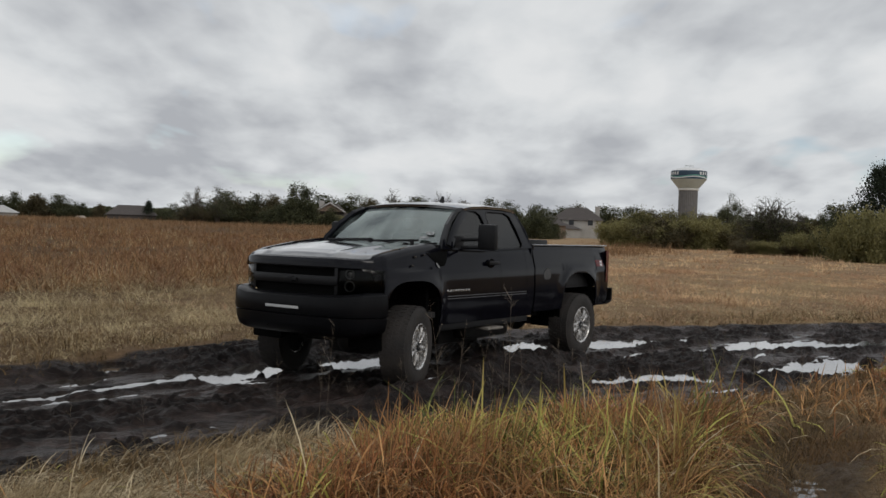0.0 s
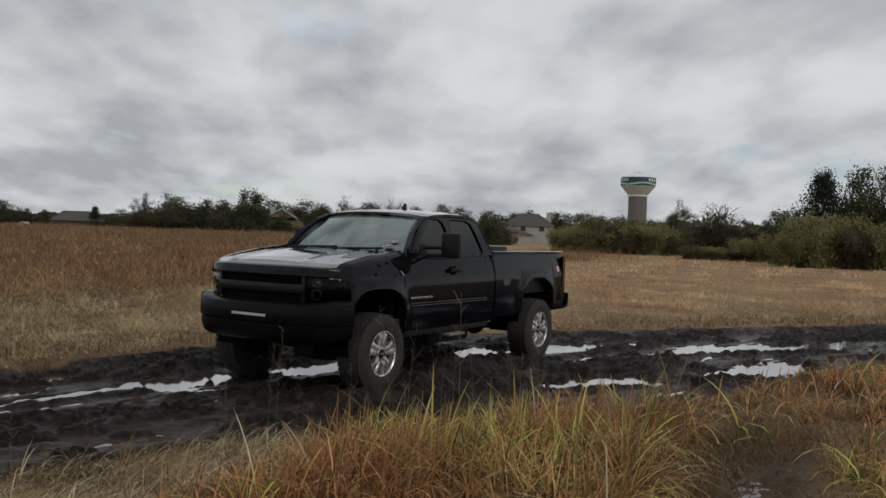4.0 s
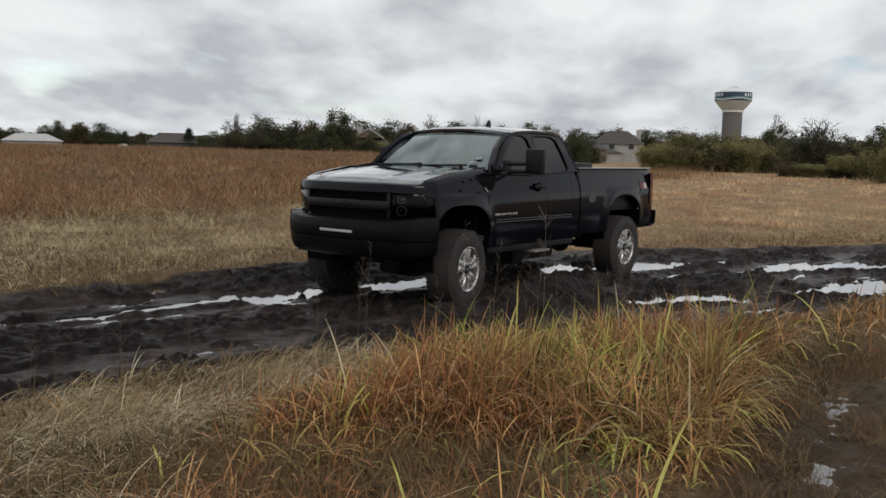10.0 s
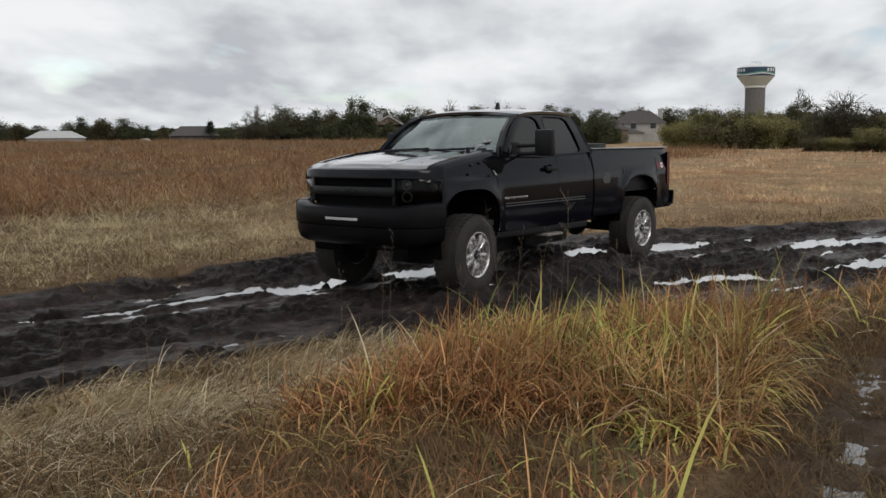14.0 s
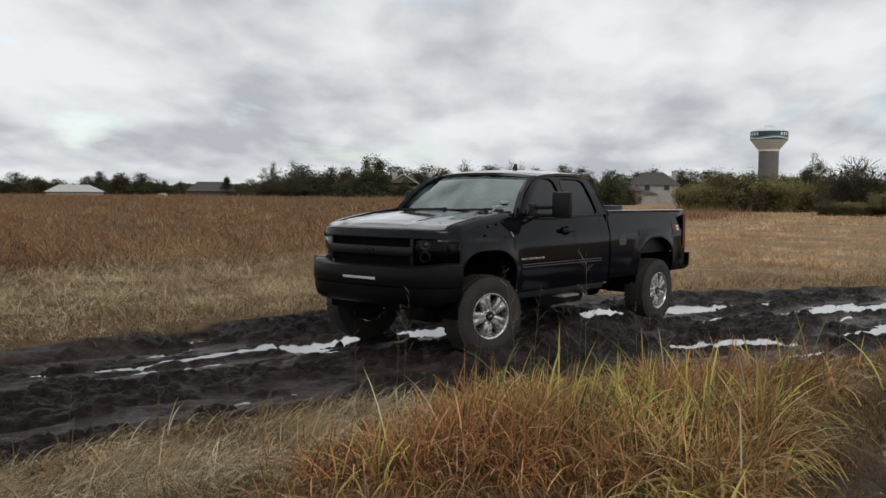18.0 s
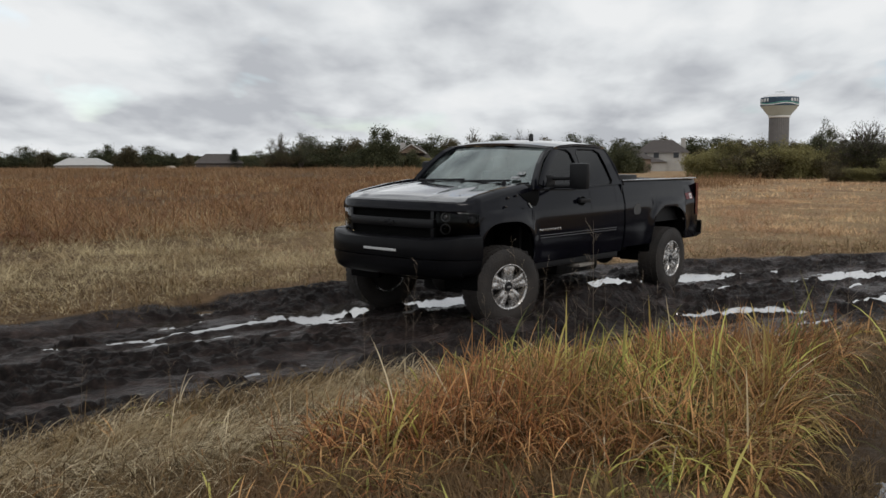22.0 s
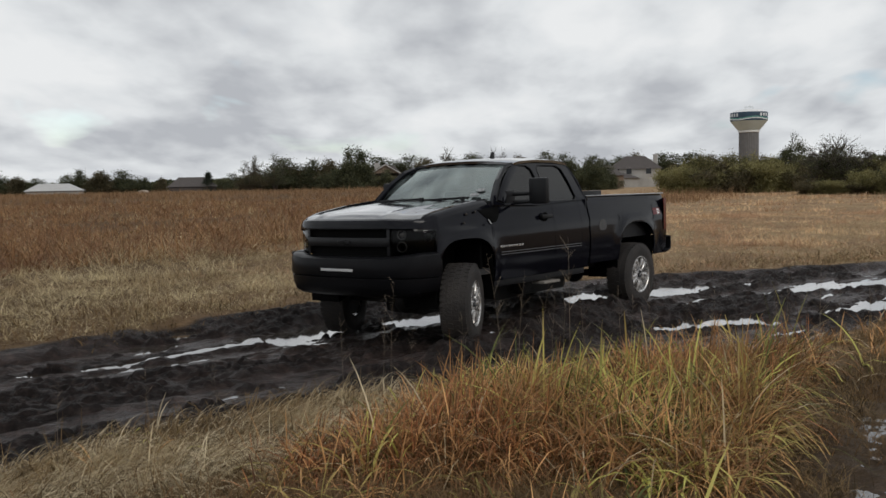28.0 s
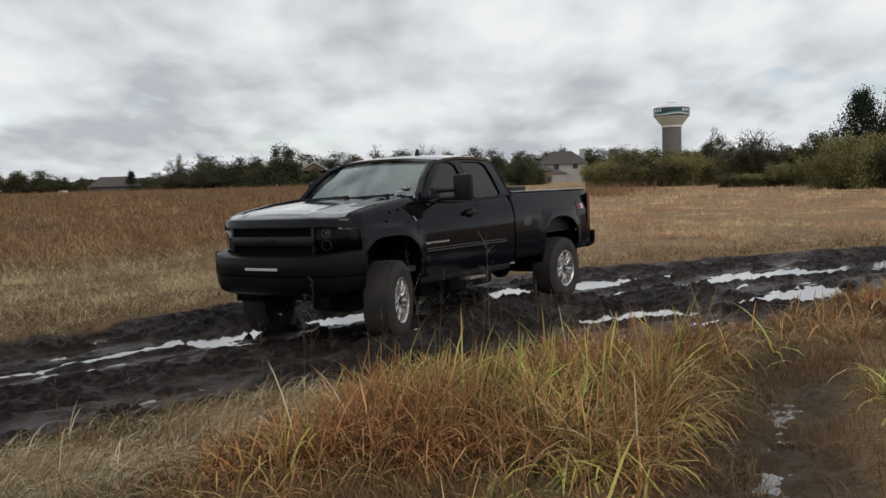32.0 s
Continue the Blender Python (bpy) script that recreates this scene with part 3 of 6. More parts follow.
for s in (1, -1):
    side_panel("front_fender", 0.462, -0.465, 0.62, s, 0.12)
    side_panel("fender_tip", 0.66, 0.464, 1.222, s, 0.12)
    d = side_panel("front_door", -0.473, -1.705, 0.62, s, 0.02)
    h = bmesh.new()
    box(h, -1.63, -1.40, s * 0.945, s * 0.988, 1.265, 1.315, 0.014)
    part("door_handle", h, DULL_BLACK, d, "black pull handle")
    h = bmesh.new()
    sheet(h, [[(-1.50 + 0.075 * math.cos(a) * k, s * 0.951, 1.285 + 0.055 * math.sin(a) * k) for a in np.linspace(0, 2 * math.pi, 13)] for k in (0.001, 1)])
    part("handle_cup", h, MESH_BLACK, d)
    for z in (0.903, 0.930):
        h = bmesh.new()
        sheet(h, [[(x, s * (side_y(x, z + dz) + 0.004), z + dz) for dz in (-0.004, 0.004)] for x in np.linspace(-0.62, -1.70, 15)])
        part("pinstripe", h, GREY_MARK, d, "thin grey stripe")
    if s > 0:
        for k in range(9):
            h = bmesh.new()
            x = -0.60 - k * 0.050
            box(h, x - 0.034, x, 0.957, 0.966, 0.978, 1.003, 0.004)
            part("badge_letter", h, ALLOY, d, "chrome badge block")
    d = side_panel("rear_door", -1.712, -2.31, 0.62, s, 0.02)
    for z in (0.903, 0.930):
        h = bmesh.new()
        sheet(h, [[(x, s * (side_y(x, z + dz) + 0.004), z + dz) for dz in (-0.004, 0.004)] for x in np.linspace(-1.72, -2.30, 9)])
        part("pinstripe", h, GREY_MARK, d, "thin grey stripe")
    side_panel("cab_corner", -2.316, -2.49, 0.62, s, 0.02)
    bed = side_panel("bed_side", -2.525, -4.66, 0.66, s, 0.05)
    if s > 0:
        h = bmesh.new()
        r = 0.082
        sheet(h, [[(-2.833 + 1.15 * r * k * math.cos(a), side_y(-2.83, 1.125) + 0.004 - 0.001 * k, 1.125 + r * k * math.sin(a)) for a in np.linspace(0, 2 * math.pi, 25)] for k in (0.001, 0.5, 1)])
        part("fuel_door", h, mat("mottled_grey_disc", (0.06, 0.06, 0.06), 0.5, var=0.4, scale=14), bed, "grey round fuel filler door")
    h = bmesh.new()
    sheet(h, [[(x, s * (side_y(x, z) + 0.004), z) for z in (1.215, 1.305)] for x in np.linspace(-4.24, -4.46, 6)])
    part("decal", h, RED_MARK, bed, "dark red decal patch")
    for x0, x1, z0, z1, mt in ((-4.36, -4.43, 1.225, 1.295, WHITE_MARK), (-4.26, -4.33, 1.25, 1.265, GREY_MARK), (-4.38, -4.41, 1.245, 1.275, RED_MARK)):
        h = bmesh.new()
        off = 0.011 if mt is RED_MARK else 0.008
        sheet(h, [[(x, s * (side_y(x, z) + off), z) for z in (z0, z1)] for x in (x0, x1)])
        part("decal_mark", h, mt, bed)
    # wheel housings
    for c, nm in ((FRONT_ARCH, "front_liner"), (REAR_ARCH, "rear_liner")):
        h = bmesh.new()
        w, up = ARCH[c][0] + 0.005, ARCH[c][1] + 0.005
        rim = [(math.copysign(abs(math.sin(a)) ** 0.625, a), math.copysign(abs(math.cos(a)) ** 0.625, math.cos(a))) for a in np.linspace(-1.75, 1.75, 32)]
        sheet(h, [[(c + w * u, s * y, ARCH_Z + up * v) for y in (0.93, 0.80, 0.50)] for u, v in rim])
        ring = [h.verts.new((c + w * u, s * 0.50, ARCH_Z + up * v)) for u, v in rim]
        hub = h.verts.new((c, s * 0.50, ARCH_Z))
        for p, q in zip(ring, ring[1:]):
            h.faces.new((p, q, hub))
        thicken(part(nm, h, MESH_BLACK, truck), 0.01)
    # side of the greenhouse with two window openings
    outer = [(-0.53, 1.45), (-0.60, 1.56), (-0.77, 1.735), (-0.96, 1.872), (-1.10, 1.922), (-1.45, 1.928), (-1.85, 1.928), (-2.19, 1.918), (-2.29, 1.885), (-2.39, 1.74), (-2.49, 1.47), (-1.4, 1.425)]
    wf = [(-0.62, 1.495), (-0.76, 1.665), (-0.90, 1.800), (-1.02, 1.868), (-1.20, 1.890), (-1.40, 1.888), (-1.475, 1.85), (-1.525, 1.70), (-1.55, 1.49), (-1.48, 1.462), (-0.72, 1.462)]
    wr = [(-1.64, 1.49), (-1.615, 1.68), (-1.60, 1.84), (-1.63, 1.882), (-1.70, 1.892), (-2.03, 1.890), (-2.13, 1.85), (-2.20, 1.70), (-2.255, 1.51), (-2.21, 1.468), (-1.68, 1.462)]

    def gy(z, inset=0.0):
        k = (z - 1.45) / 0.48
        return s * (0.925 - 0.155 * k - 0.025 * k * k - inset)

    h = bmesh.new()
    edges = []
    for loop in (outer, wf, wr):
        vs = [h.verts.new((x, gy(z), z)) for x, z in loop]
        edges += [h.edges.new((vs[i], vs[(i + 1) % len(vs)])) for i in range(len(vs))]
    bmesh.ops.triangle_fill(h, edges=edges, use_beauty=True)
    g = thicken(part("window_frame", h, PAINT, truck, smooth=0), 0.05, -1)
    for loop, nm in ((wf, "front_side_window"), (wr, "rear_side_window")):
        h = bmesh.new()
        c = (sum(p[0] for p in loop) / len(loop), sum(p[1] for p in loop) / len(loop))
        f = h.faces.new([h.verts.new((c[0] + (x - c[0]) * 1.03, gy(c[1] + (z - c[1]) * 1.03, 0.014), c[1] + (z - c[1]) * 1.03)) for x, z in loop])
        f.normal_update()
        if f.normal.y * s < 0:
            f.normal_flip()
        pane(nm, h, TINTED, truck, "dark tinted side glass")
        h = bmesh.new()
        rows = []
        for kk, dy in ((0.988, -0.003), (1.022, -0.006), (1.036, 0.0)):
            rows.append([(c[0] + (x - c[0]) * kk, gy(c[1] + (z - c[1]) * kk, dy), c[1] + (z - c[1]) * kk) for x, z in loop + loop[:1]])
        sheet(h, rows)
        part("window_seal", h, DULL_BLACK, truck, "black rubber seal")
    # towing mirror
    mirror = bmesh.new()
    box(mirror, -1.035, -0.955, s * (1.10 if s > 0 else 0.98), s * (1.335 if s > 0 else 1.12), 1.445, 1.735, 0.034)
    mo = part("towing_mirror", mirror, DULL_BLACK, truck, "large black towing mirror")
    h = bmesh.new()
    for z in (1.475, 1.565):
        rod(h, (-0.93, s * 0.86, z - 0.01), (-0.99, s * (1.13 if s > 0 else 1.0), z), 0.022)
    box(h, -0.98, -0.80, s * 0.84, s * 0.91, 1.43, 1.60, 0.02)
    part("mirror_arm", h, DULL_BLACK, mo)
    h = bmesh.new()
    box(h, -1.040, -1.030, s * (1.125 if s > 0 else 1.0), s * (1.31 if s > 0 else 1.10), 1.485, 1.71, 0.003)
    part("mirror_glass", h, CHROME, mo)

# black trim pulled loose between fender and door
h = bmesh.new()
sheet(h, [[(x, side_y(x, z) + o, z) for x, z, o in row] for row in (
    ((-0.22, 1.435, -0.02), (-0.34, 1.44, -0.015), (-0.50, 1.46, -0.015), (-0.66, 1.47, -0.015)),
    ((-0.27, 1.40, 0.006), (-0.38, 1.385, 0.010), (-0.50, 1.385, 0.016), (-0.64, 1.40, 0.012)),
    ((-0.34, 1.35, 0.006), (-0.43, 1.32, 0.014), (-0.52, 1.315, 0.022), (-0.61, 1.33, 0.014)),
    ((-0.42, 1.30, 0.006), (-0.47, 1.27, 0.018), (-0.53, 1.265, 0.026), (-0.58, 1.29, 0.012)))])
thicken(part("loose_trim", h, MESH_BLACK, truck, "black trim pulled loose below the mirror"), 0.008)
h = bmesh.new()
sheet(h, [[(x, side_y(x, z) + o, z) for x, z, o in row] for row in (((-0.405, 1.30, 0.012), (-0.425, 1.30, 0.012)), ((-0.445, 1.245, 0.012), (-0.475, 1.25, 0.012)))])
part("trim_edge", h, RING, truck, "bright torn edge", smooth=0)

# hood with its raised middle, nose and cowl
HOOD = [(0.785, 1.318), (0.775, 1.345), (0.735, 1.366), (0.60, 1.400), (0.30, 1.436), (0.0, 1.468), (-0.30, 1.492), (-0.50, 1.502)]


def hood_z(x, y):
    a = abs(y)
    z = lerp(x, sorted(HOOD))
    edge = belt(x) + 0.042
    k = max(0.0, (a - 0.50) / 0.34)
    z = z - 0.020 * (a / 0.5) ** 2 if a < 0.5 else (z - 0.020) * (1 - min(1, k) ** 1.4) + edge * min(1, k) ** 1.4
    z += 0.012 * math.exp(-((a - 0.50) / 0.06) ** 2)
    return z


def nose_x(y, off=0.0):
    """The plan of the nose."""
    return lerp(abs(y), [(0, 0.825), (0.3, 0.817), (0.5, 0.797), (0.62, 0.770), (0.72, 0.730), (0.80, 0.670), (0.86, 0.595), (0.91, 0.50), (0.95, 0.38), (0.972, 0.27)]) + off


bm = bmesh.new()
ys = np.linspace(-0.84, 0.84, 41)
rows = []
for k in range(24):
    u = k / 23
    rows.append([])
    for y in ys:
        x = (nose_x(y) - 0.045) * (1 - u) + (-0.40 - 0.16 * (y / 0.86) ** 2) * u
        rows[-1].append((x, y, hood_z(x, y) if k else hood_z(x, y) - 0.02))
sheet(bm, rows)
hood = thicken(part("hood", bm, WET_SHEEN_PAINT, truck, "wet black hood that mirrors the clouds"), 0.02, 1)
bm = bmesh.new()
sheet(bm, [[(nose_x(y, dx), y, z - 0.04 * max(0, abs(y) - 0.55)) for y in np.linspace(-0.87, 0.87, 37)] for dx, z in ((-0.04, 1.335), (-0.012, 1.325), (0.0, 1.30), (0.004, 1.262), (-0.03, 1.25))])
thicken(part("nose_panel", bm, PAINT, truck), 0.015, 1)
bm = bmesh.new()
sheet(bm, [[(x0 - 0.17 * (y / 0.86) ** 2, y, z) for y in np.linspace(-0.86, 0.86, 25)] for x0, z in ((-0.38, 1.492), (-0.46, 1.497))])
thicken(part("cowl", bm, DULL_BLACK, truck), 0.02)

# windshield, roof, rear wall
WS = [[(-0.415 - 0.19 * (y / 0.84) ** 2, y, 1.490) for y in np.linspace(-0.905, 0.905, 19)], [(-1.065 - 0.10 * (y / 0.7) ** 2, y, 1.925 - 0.022 * (y / 0.7) ** 2) for y in np.linspace(-0.728, 0.728, 19)]]
bm, rows = bmesh.new(), []
for k in range(11):
    u = k / 10
    bow = 0.03 * math.sin(u * math.pi)
    rows.append([(a[0] * (1 - u) + b[0] * u + bow, a[1] * (1 - u) + b[1] * u, a[2] * (1 - u) + b[2] * u + bow * 0.8) for a, b in zip(*WS)])
sheet(bm, rows)
ws = pane("windshield", bm, WINDSHIELD, truck, "wet windshield that reflects the clouds", up=True)
for s in (1, -1):
    bm = bmesh.new()
    a = [r[-1 if s > 0 else 0] for r in rows]
    sheet(bm, [[(x, y, z) for x, y, z in a], [(x - 0.015, y + s * 0.012, z - 0.003) for x, y, z in a], [(x - 0.09, y + s * 0.017, z - 0.03) for x, y, z in a]])
    thicken(part("windshield_pillar", bm, PAINT, truck), 0.02, 1)
for k, (y, z0, w) in enumerate(((0.60, 0.10, 0.10), (0.63, 0.21, 0.08))):
    h = bmesh.new()
    pts = []
    for u in (z0, z0 + 0.07):
        i = u * 10
        r0, r1, f = rows[int(i)], rows[int(i) + 1], i - int(i)
        for yy in (y, y + w):
            j = int((yy + 0.905) / 1.81 * 18)
            p, q = r0[j], r1[j]
            pts.append((p[0] * (1 - f) + q[0] * f + 0.006, yy, p[2] * (1 - f) + q[2] * f + 0.006))
    h.faces.new([h.verts.new(pts[i]) for i in (0, 1, 3, 2)])
    part("sticker", h, PAPER, ws, "white paper sticker", smooth=0)
for y0, y1 in ((-0.70, 0.02), (-0.05, 0.62)):
    h = bmesh.new()
    rod(h, (-0.395 - 0.1 * (y0 / 0.84) ** 2, y0, 1.515), (-0.425 - 0.13 * (y1 / 0.84) ** 2, y1, 1.535), 0.014, 6)
    box(h, -0.40, -0.37, y1 - 0.02, y1 + 0.02, 1.50, 1.55, 0.006)
    part("wiper", h, DULL_BLACK, truck, "black wiper arm")
bm, rows = bmesh.new(), []
for k in range(15):
    u = k / 14
    x = -1.05 - 1.23 * u
    zc = lerp(u, [(0, 1.930), (0.12, 1.955), (0.4, 1.974), (0.75, 1.970), (0.93, 1.950), (1, 1.925)])
    rows.append([(x - (0.10 if k == 0 else 0.10 * (1 - u)) * (y / 0.76) ** 2, y, zc - 0.045 * abs(y / 0.76) ** 2.6) for y in np.linspace(-0.762, 0.762, 23)])
sheet(bm, rows)
roof = thicken(part("roof", bm, WET_SHEEN_PAINT, truck), 0.03, 1)
bm = bmesh.new()
sheet(bm, [[(x, y * w, z) for y in np.linspace(-1, 1, 9)] for x, z, w in ((-2.26, 1.925, 0.755), (-2.32, 1.86, 0.78), (-2.41, 1.70, 0.85), (-2.485, 1.47, 0.92), (-2.495, 0.75, 0.93))])
thicken(part("cab_back", bm, PAINT, truck), 0.02, -1)
bm = bmesh.new()
vs = [bm.verts.new(p) for p in ((-1.72, -0.016, 1.965), (-1.82, -0.016, 1.965), (-1.815, -0.008, 2.085), (-1.775, -0.008, 2.09), (-1.72, 0.016, 1.965), (-1.82, 0.016, 1.965), (-1.815, 0.008, 2.085), (-1.775, 0.008, 2.09))]
for f in ((0, 1, 2, 3), (7, 6, 5, 4), (0, 4, 5, 1), (1, 5, 6, 2), (2, 6, 7, 3), (3, 7, 4, 0)):
    bm.faces.new([vs[i] for i in f])
part("roof_antenna", bm, DULL_BLACK, truck, "black shark-fin antenna")
for x, y in ((-1.3, 0.28), (-1.95, 0.42), (-2.0, 0.55)):
    h = bmesh.new()
    box(h, x - 0.05, x + 0.05, y - 0.03, y + 0.03, 1.955, 1.985, 0.01)
    part("roof_marker_lamp", h, DULL_BLACK, truck, "small dark roof lamp")

# cabin: dash, steering wheel, seats, floor
bm = bmesh.new()
box(bm, -0.95, -0.50, -0.80, 0.80, 1.20, 1.46, 0.05)
part("dashboard", bm, INTERIOR, truck)
bm = bmesh.new()
spun(bm, [(0.19 + 0.016 * math.cos(a), 0.016 * math.sin(a)) for a in np.linspace(0, 2 * math.pi, 9)], 24, Matrix.Translation((-1.08, 0.40, 1.40)) @ Euler((0, 0, radians(90))).to_matrix().to_4x4() @ Euler((radians(25), 0, 0)).to_matrix().to_4x4())
part("steering_wheel", bm, INTERIOR, truck)
for y in (0.40, -0.40):
    bm = bmesh.new()
    box(bm, -1.62, -1.12, y - 0.25, y + 0.25, 0.98, 1.14, 0.05)
    box(bm, -1.78, -1.58, y - 0.25, y + 0.25, 1.05, 1.62, 0.06)
    box(bm, -1.78, -1.66, y - 0.13, y + 0.13, 1.64, 1.80, 0.04)
    part("seat", bm, INTERIOR, truck, "dark cloth seat")
bm = bmesh.new()
box(bm, -2.38, -0.30, -0.88, 0.88, 0.70, 0.76)
part("cabin_floor", bm, INTERIOR, truck)
bm = bmesh.new()
box(bm, -0.40, -0.36, -0.86, 0.86, 0.72, 1.45)
part("firewall", bm, MESH_BLACK, truck)

# grille
bm = bmesh.new()
sheet(bm, [[(nose_x(y, -0.06), y, z) for y in np.linspace(-0.60, 0.60, 15)] for z in (0.95, 1.27)])
grille = thicken(part("grille", bm, MESH_BLACK, truck, "flat black grille with two wide slots"), 0.02, 1)


def nose_bar(name, z0, z1, y0, y1, out, material, parent, depth=0.05):
    b = bmesh.new()
    yy = np.linspace(y0, y1, 2 + int(abs(y1 - y0) / 0.07))
    sheet(b, [[(nose_x(y, dx), y, z) for y in yy] for dx, z in ((out - depth, z0), (out - 0.006, z0), (out, z0 + 0.008), (out, z1 - 0.008), (out - 0.006, z1), (out - depth, z1))])
    return part(name, b, material, parent)


for z0, z1, out in ((1.240, 1.264, 0.006), (1.068, 1.158, 0.012), (0.925, 0.968, 0.008)):
    nose_bar("grille_bar", z0, z1, -0.60, 0.60, out, DULL_BLACK, grille)
for y in (-0.585, 0.585):
    nose_bar("grille_post", 0.95, 1.26, y - 0.018, y + 0.018, 0.004, DULL_BLACK, grille)
for z in np.arange(1.0, 1.24, 0.022):
    if not 1.06 < z < 1.16:
        nose_bar("grille_wire", z - 0.003, z + 0.003, -0.58, 0.58, -0.048, MESH_BLACK, grille, 0.01)
bm = bmesh.new()
for y0, y1, z0, z1 in ((-0.10, 0.10, 1.095, 1.130), (-0.04, 0.04, 1.085, 1.142)):
    box(bm, nose_x(0, 0.010), nose_x(0, 0.026), y0, y1, z0, z1, 0.005)
part("emblem", bm, DULL_BLACK, grille, "blacked-out emblem shape")

# headlamps: smoked lens over a dark bowl with two ring lights and a side lamp
for s in (1, -1):
    h = bmesh.new()
    ysl = [0.61, 0.66, 0.71, 0.76, 0.81, 0.85, 0.875, 0.895, 0.91]
    sheet(h, [[(nose_x(y, -0.055), s * (y - 0.02), z) for y in ysl] for z in (0.985, 1.26)])
    lamp = thicken(part("headlamp", h, MESH_BLACK, truck, "smoked headlamp with two ring lights"), 0.02, 1)
    h = bmesh.new()
    shell = [(nose_x(y, -0.012), y) for y in (0.61, 0.66, 0.71, 0.76, 0.80)] + [(0.635, 0.850), (0.595, 0.888)] + [(x, side_y(x, 1.12) + 0.012) for x in (0.56, 0.535, 0.51, 0.485, 0.455)]
    sheet(h, [[(x + dx * (1 if y < 0.9 else 0), s * (y + dx * (0.3 if y < 0.9 else 1)), 0.985 + 0.03 * k / 11 + (0.265 - 0.05 * k / 11) * u) for k, (x, y) in enumerate(shell)] for u, dx in ((0, -0.014), (0.08, 0.0), (0.5, 0.004), (0.92, 0.0), (1, -0.014))])
    pane("lens", h, LENS, lamp, "smoked clear lens", front=True)
    for z, r in ((1.185, 0.044), (1.065, 0.050)):
        h = bmesh.new()
        spun(h, [(r + 0.008 * math.cos(a), 0.008 * math.sin(a)) for a in np.linspace(0, 2 * math.pi, 9)], 20, pose(nose_x(0.70, -0.03), s * 0.70, z, 0, 0, -90 + s * 22))
        part("ring_light", h, RING, lamp, "pale ring light")
        h = bmesh.new()
        bmesh.ops.create_uvsphere(h, u_segments=12, v_segments=8, radius=r * 0.62, matrix=Matrix.Translation((nose_x(0.70, -0.04), s * 0.70, z)))
        part("projector", h, LENS if z < 1.1 else CHROME, lamp)
    h = bmesh.new()
    bmesh.ops.create_uvsphere(h, u_segments=12, v_segments=8, radius=0.045, matrix=Matrix.Translation((nose_x(0.885, -0.04), s * 0.875, 1.15)))
    part("side_lamp", h, DULL_BLACK, lamp)


# front bumper: one deep wrapped beam with a recessed slot and an LED bar
def bump_x(y):
    return lerp(abs(y), [(0, 0.915), (0.35, 0.908), (0.6, 0.882), (0.78, 0.828), (0.88, 0.765), (0.945, 0.675), (0.975, 0.575), (0.985, 0.47)])


yb = np.array([0, 0.15, 0.3, 0.45, 0.6, 0.7, 0.78, 0.84, 0.89, 0.925, 0.955, 0.972, 0.982, 0.987])
yb = np.concatenate([-yb[::-1], yb[1:]])
bm = bmesh.new()
prof = [(-0.13, 0.950), (-0.03, 0.946), (-0.008, 0.932), (0.0, 0.89), (0.004, 0.80), (0.0, 0.778), (-0.020, 0.770), (-0.024, 0.755), (-0.008, 0.742), (-0.012, 0.68), (-0.035, 0.61), (-0.09, 0.575), (-0.16, 0.57)]
rows = []
for dx, z in prof:
    rows.append([])
    for y in yb:
        k = abs(y) / 0.987
        inn = 1 + dx * 0.55 if k > 0.9 else 1
        rise = 0.03 * max(0, k - 0.8) / 0.2 if z < 0.7 else 0.04 * max(0, k - 0.62) / 0.38 if z > 0.85 else 0
        rows[-1].append((bump_x(y) + dx * (1 if k < 0.93 else 0.25), y * (1 + (dx * 0.9 if k >= 0.93 else dx * 0.3)), z + rise))
sheet(bm, rows)
bumper = thicken(part("front_bumper", bm, mat("bumper_black", (0.006, 0.006, 0.007), 0.30, var=0.3, scale=5, spec=0.11), truck, "deep satin-black front bumper"), 0.02, 1)
bm = bmesh.new()
box(bm, 0.895, 0.936, -0.26, 0.23, 0.815, 0.850, 0.008)
led = part("light_bar", bm, DULL_BLACK, bumper, "slim LED light bar")
bm = bmesh.new()
box(bm, 0.934, 0.940, -0.25, 0.22, 0.819, 0.846, 0.002)
part("light_face", bm, LED_FACE, led, "pale lens strip")
bm = bmesh.new()
rod(bm, (0.89, 0.36, 0.80), (0.918, 0.36, 0.80), 0.02, 10)
part("fog_lamp", bm, GREY_MARK, bumper)
# dark panel on the bumper face, painted shade for the intake recess
bm = bmesh.new()
sheet(bm, [[(bump_x(y) + dx, y, z) for y in np.linspace(-0.44, 0.44, 13)] for dx, z in ((-0.022, 0.628), (-0.006, 0.700))])
part("intake_shade_panel", bm, MESH_BLACK, bumper)
for y in (-0.93,):
    h = bmesh.new()
    sheet(h, [[(bump_x(yy) + 0.010, yy * 1.014, z) for yy in (-0.985, -0.972, -0.955, -0.93, -0.90, -0.86)] for z in (0.945, 0.975, 0.996)])
    part("bare_corner", h, CHROME, bumper, "scraped bright bumper corner")

# bed: floor, front wall, inner sides, tailgate, rail caps, tool box
bm = bmesh.new()
box(bm, -4.60, -2.565, -0.86, 0.86, 0.93, 0.97)
part("bed_floor", bm, DULL_BLACK, truck)
for y in (-0.86, 0.83):
    bm = bmesh.new()
    box(bm, -4.60, -2.565, y, y + 0.03, 0.95, 1.48)
    part("bed_inner_wall", bm, DULL_BLACK, truck)
bm = bmesh.new()
box(bm, -2.56, -2.53, -0.90, 0.90, 0.80, 1.50)
part("bed_front_wall", bm, PAINT, truck)
bm = bmesh.new()
box(bm, -4.68, -4.61, -0.80, 0.80, 0.93, 1.495, 0.015)
part("tailgate", bm, PAINT, truck)
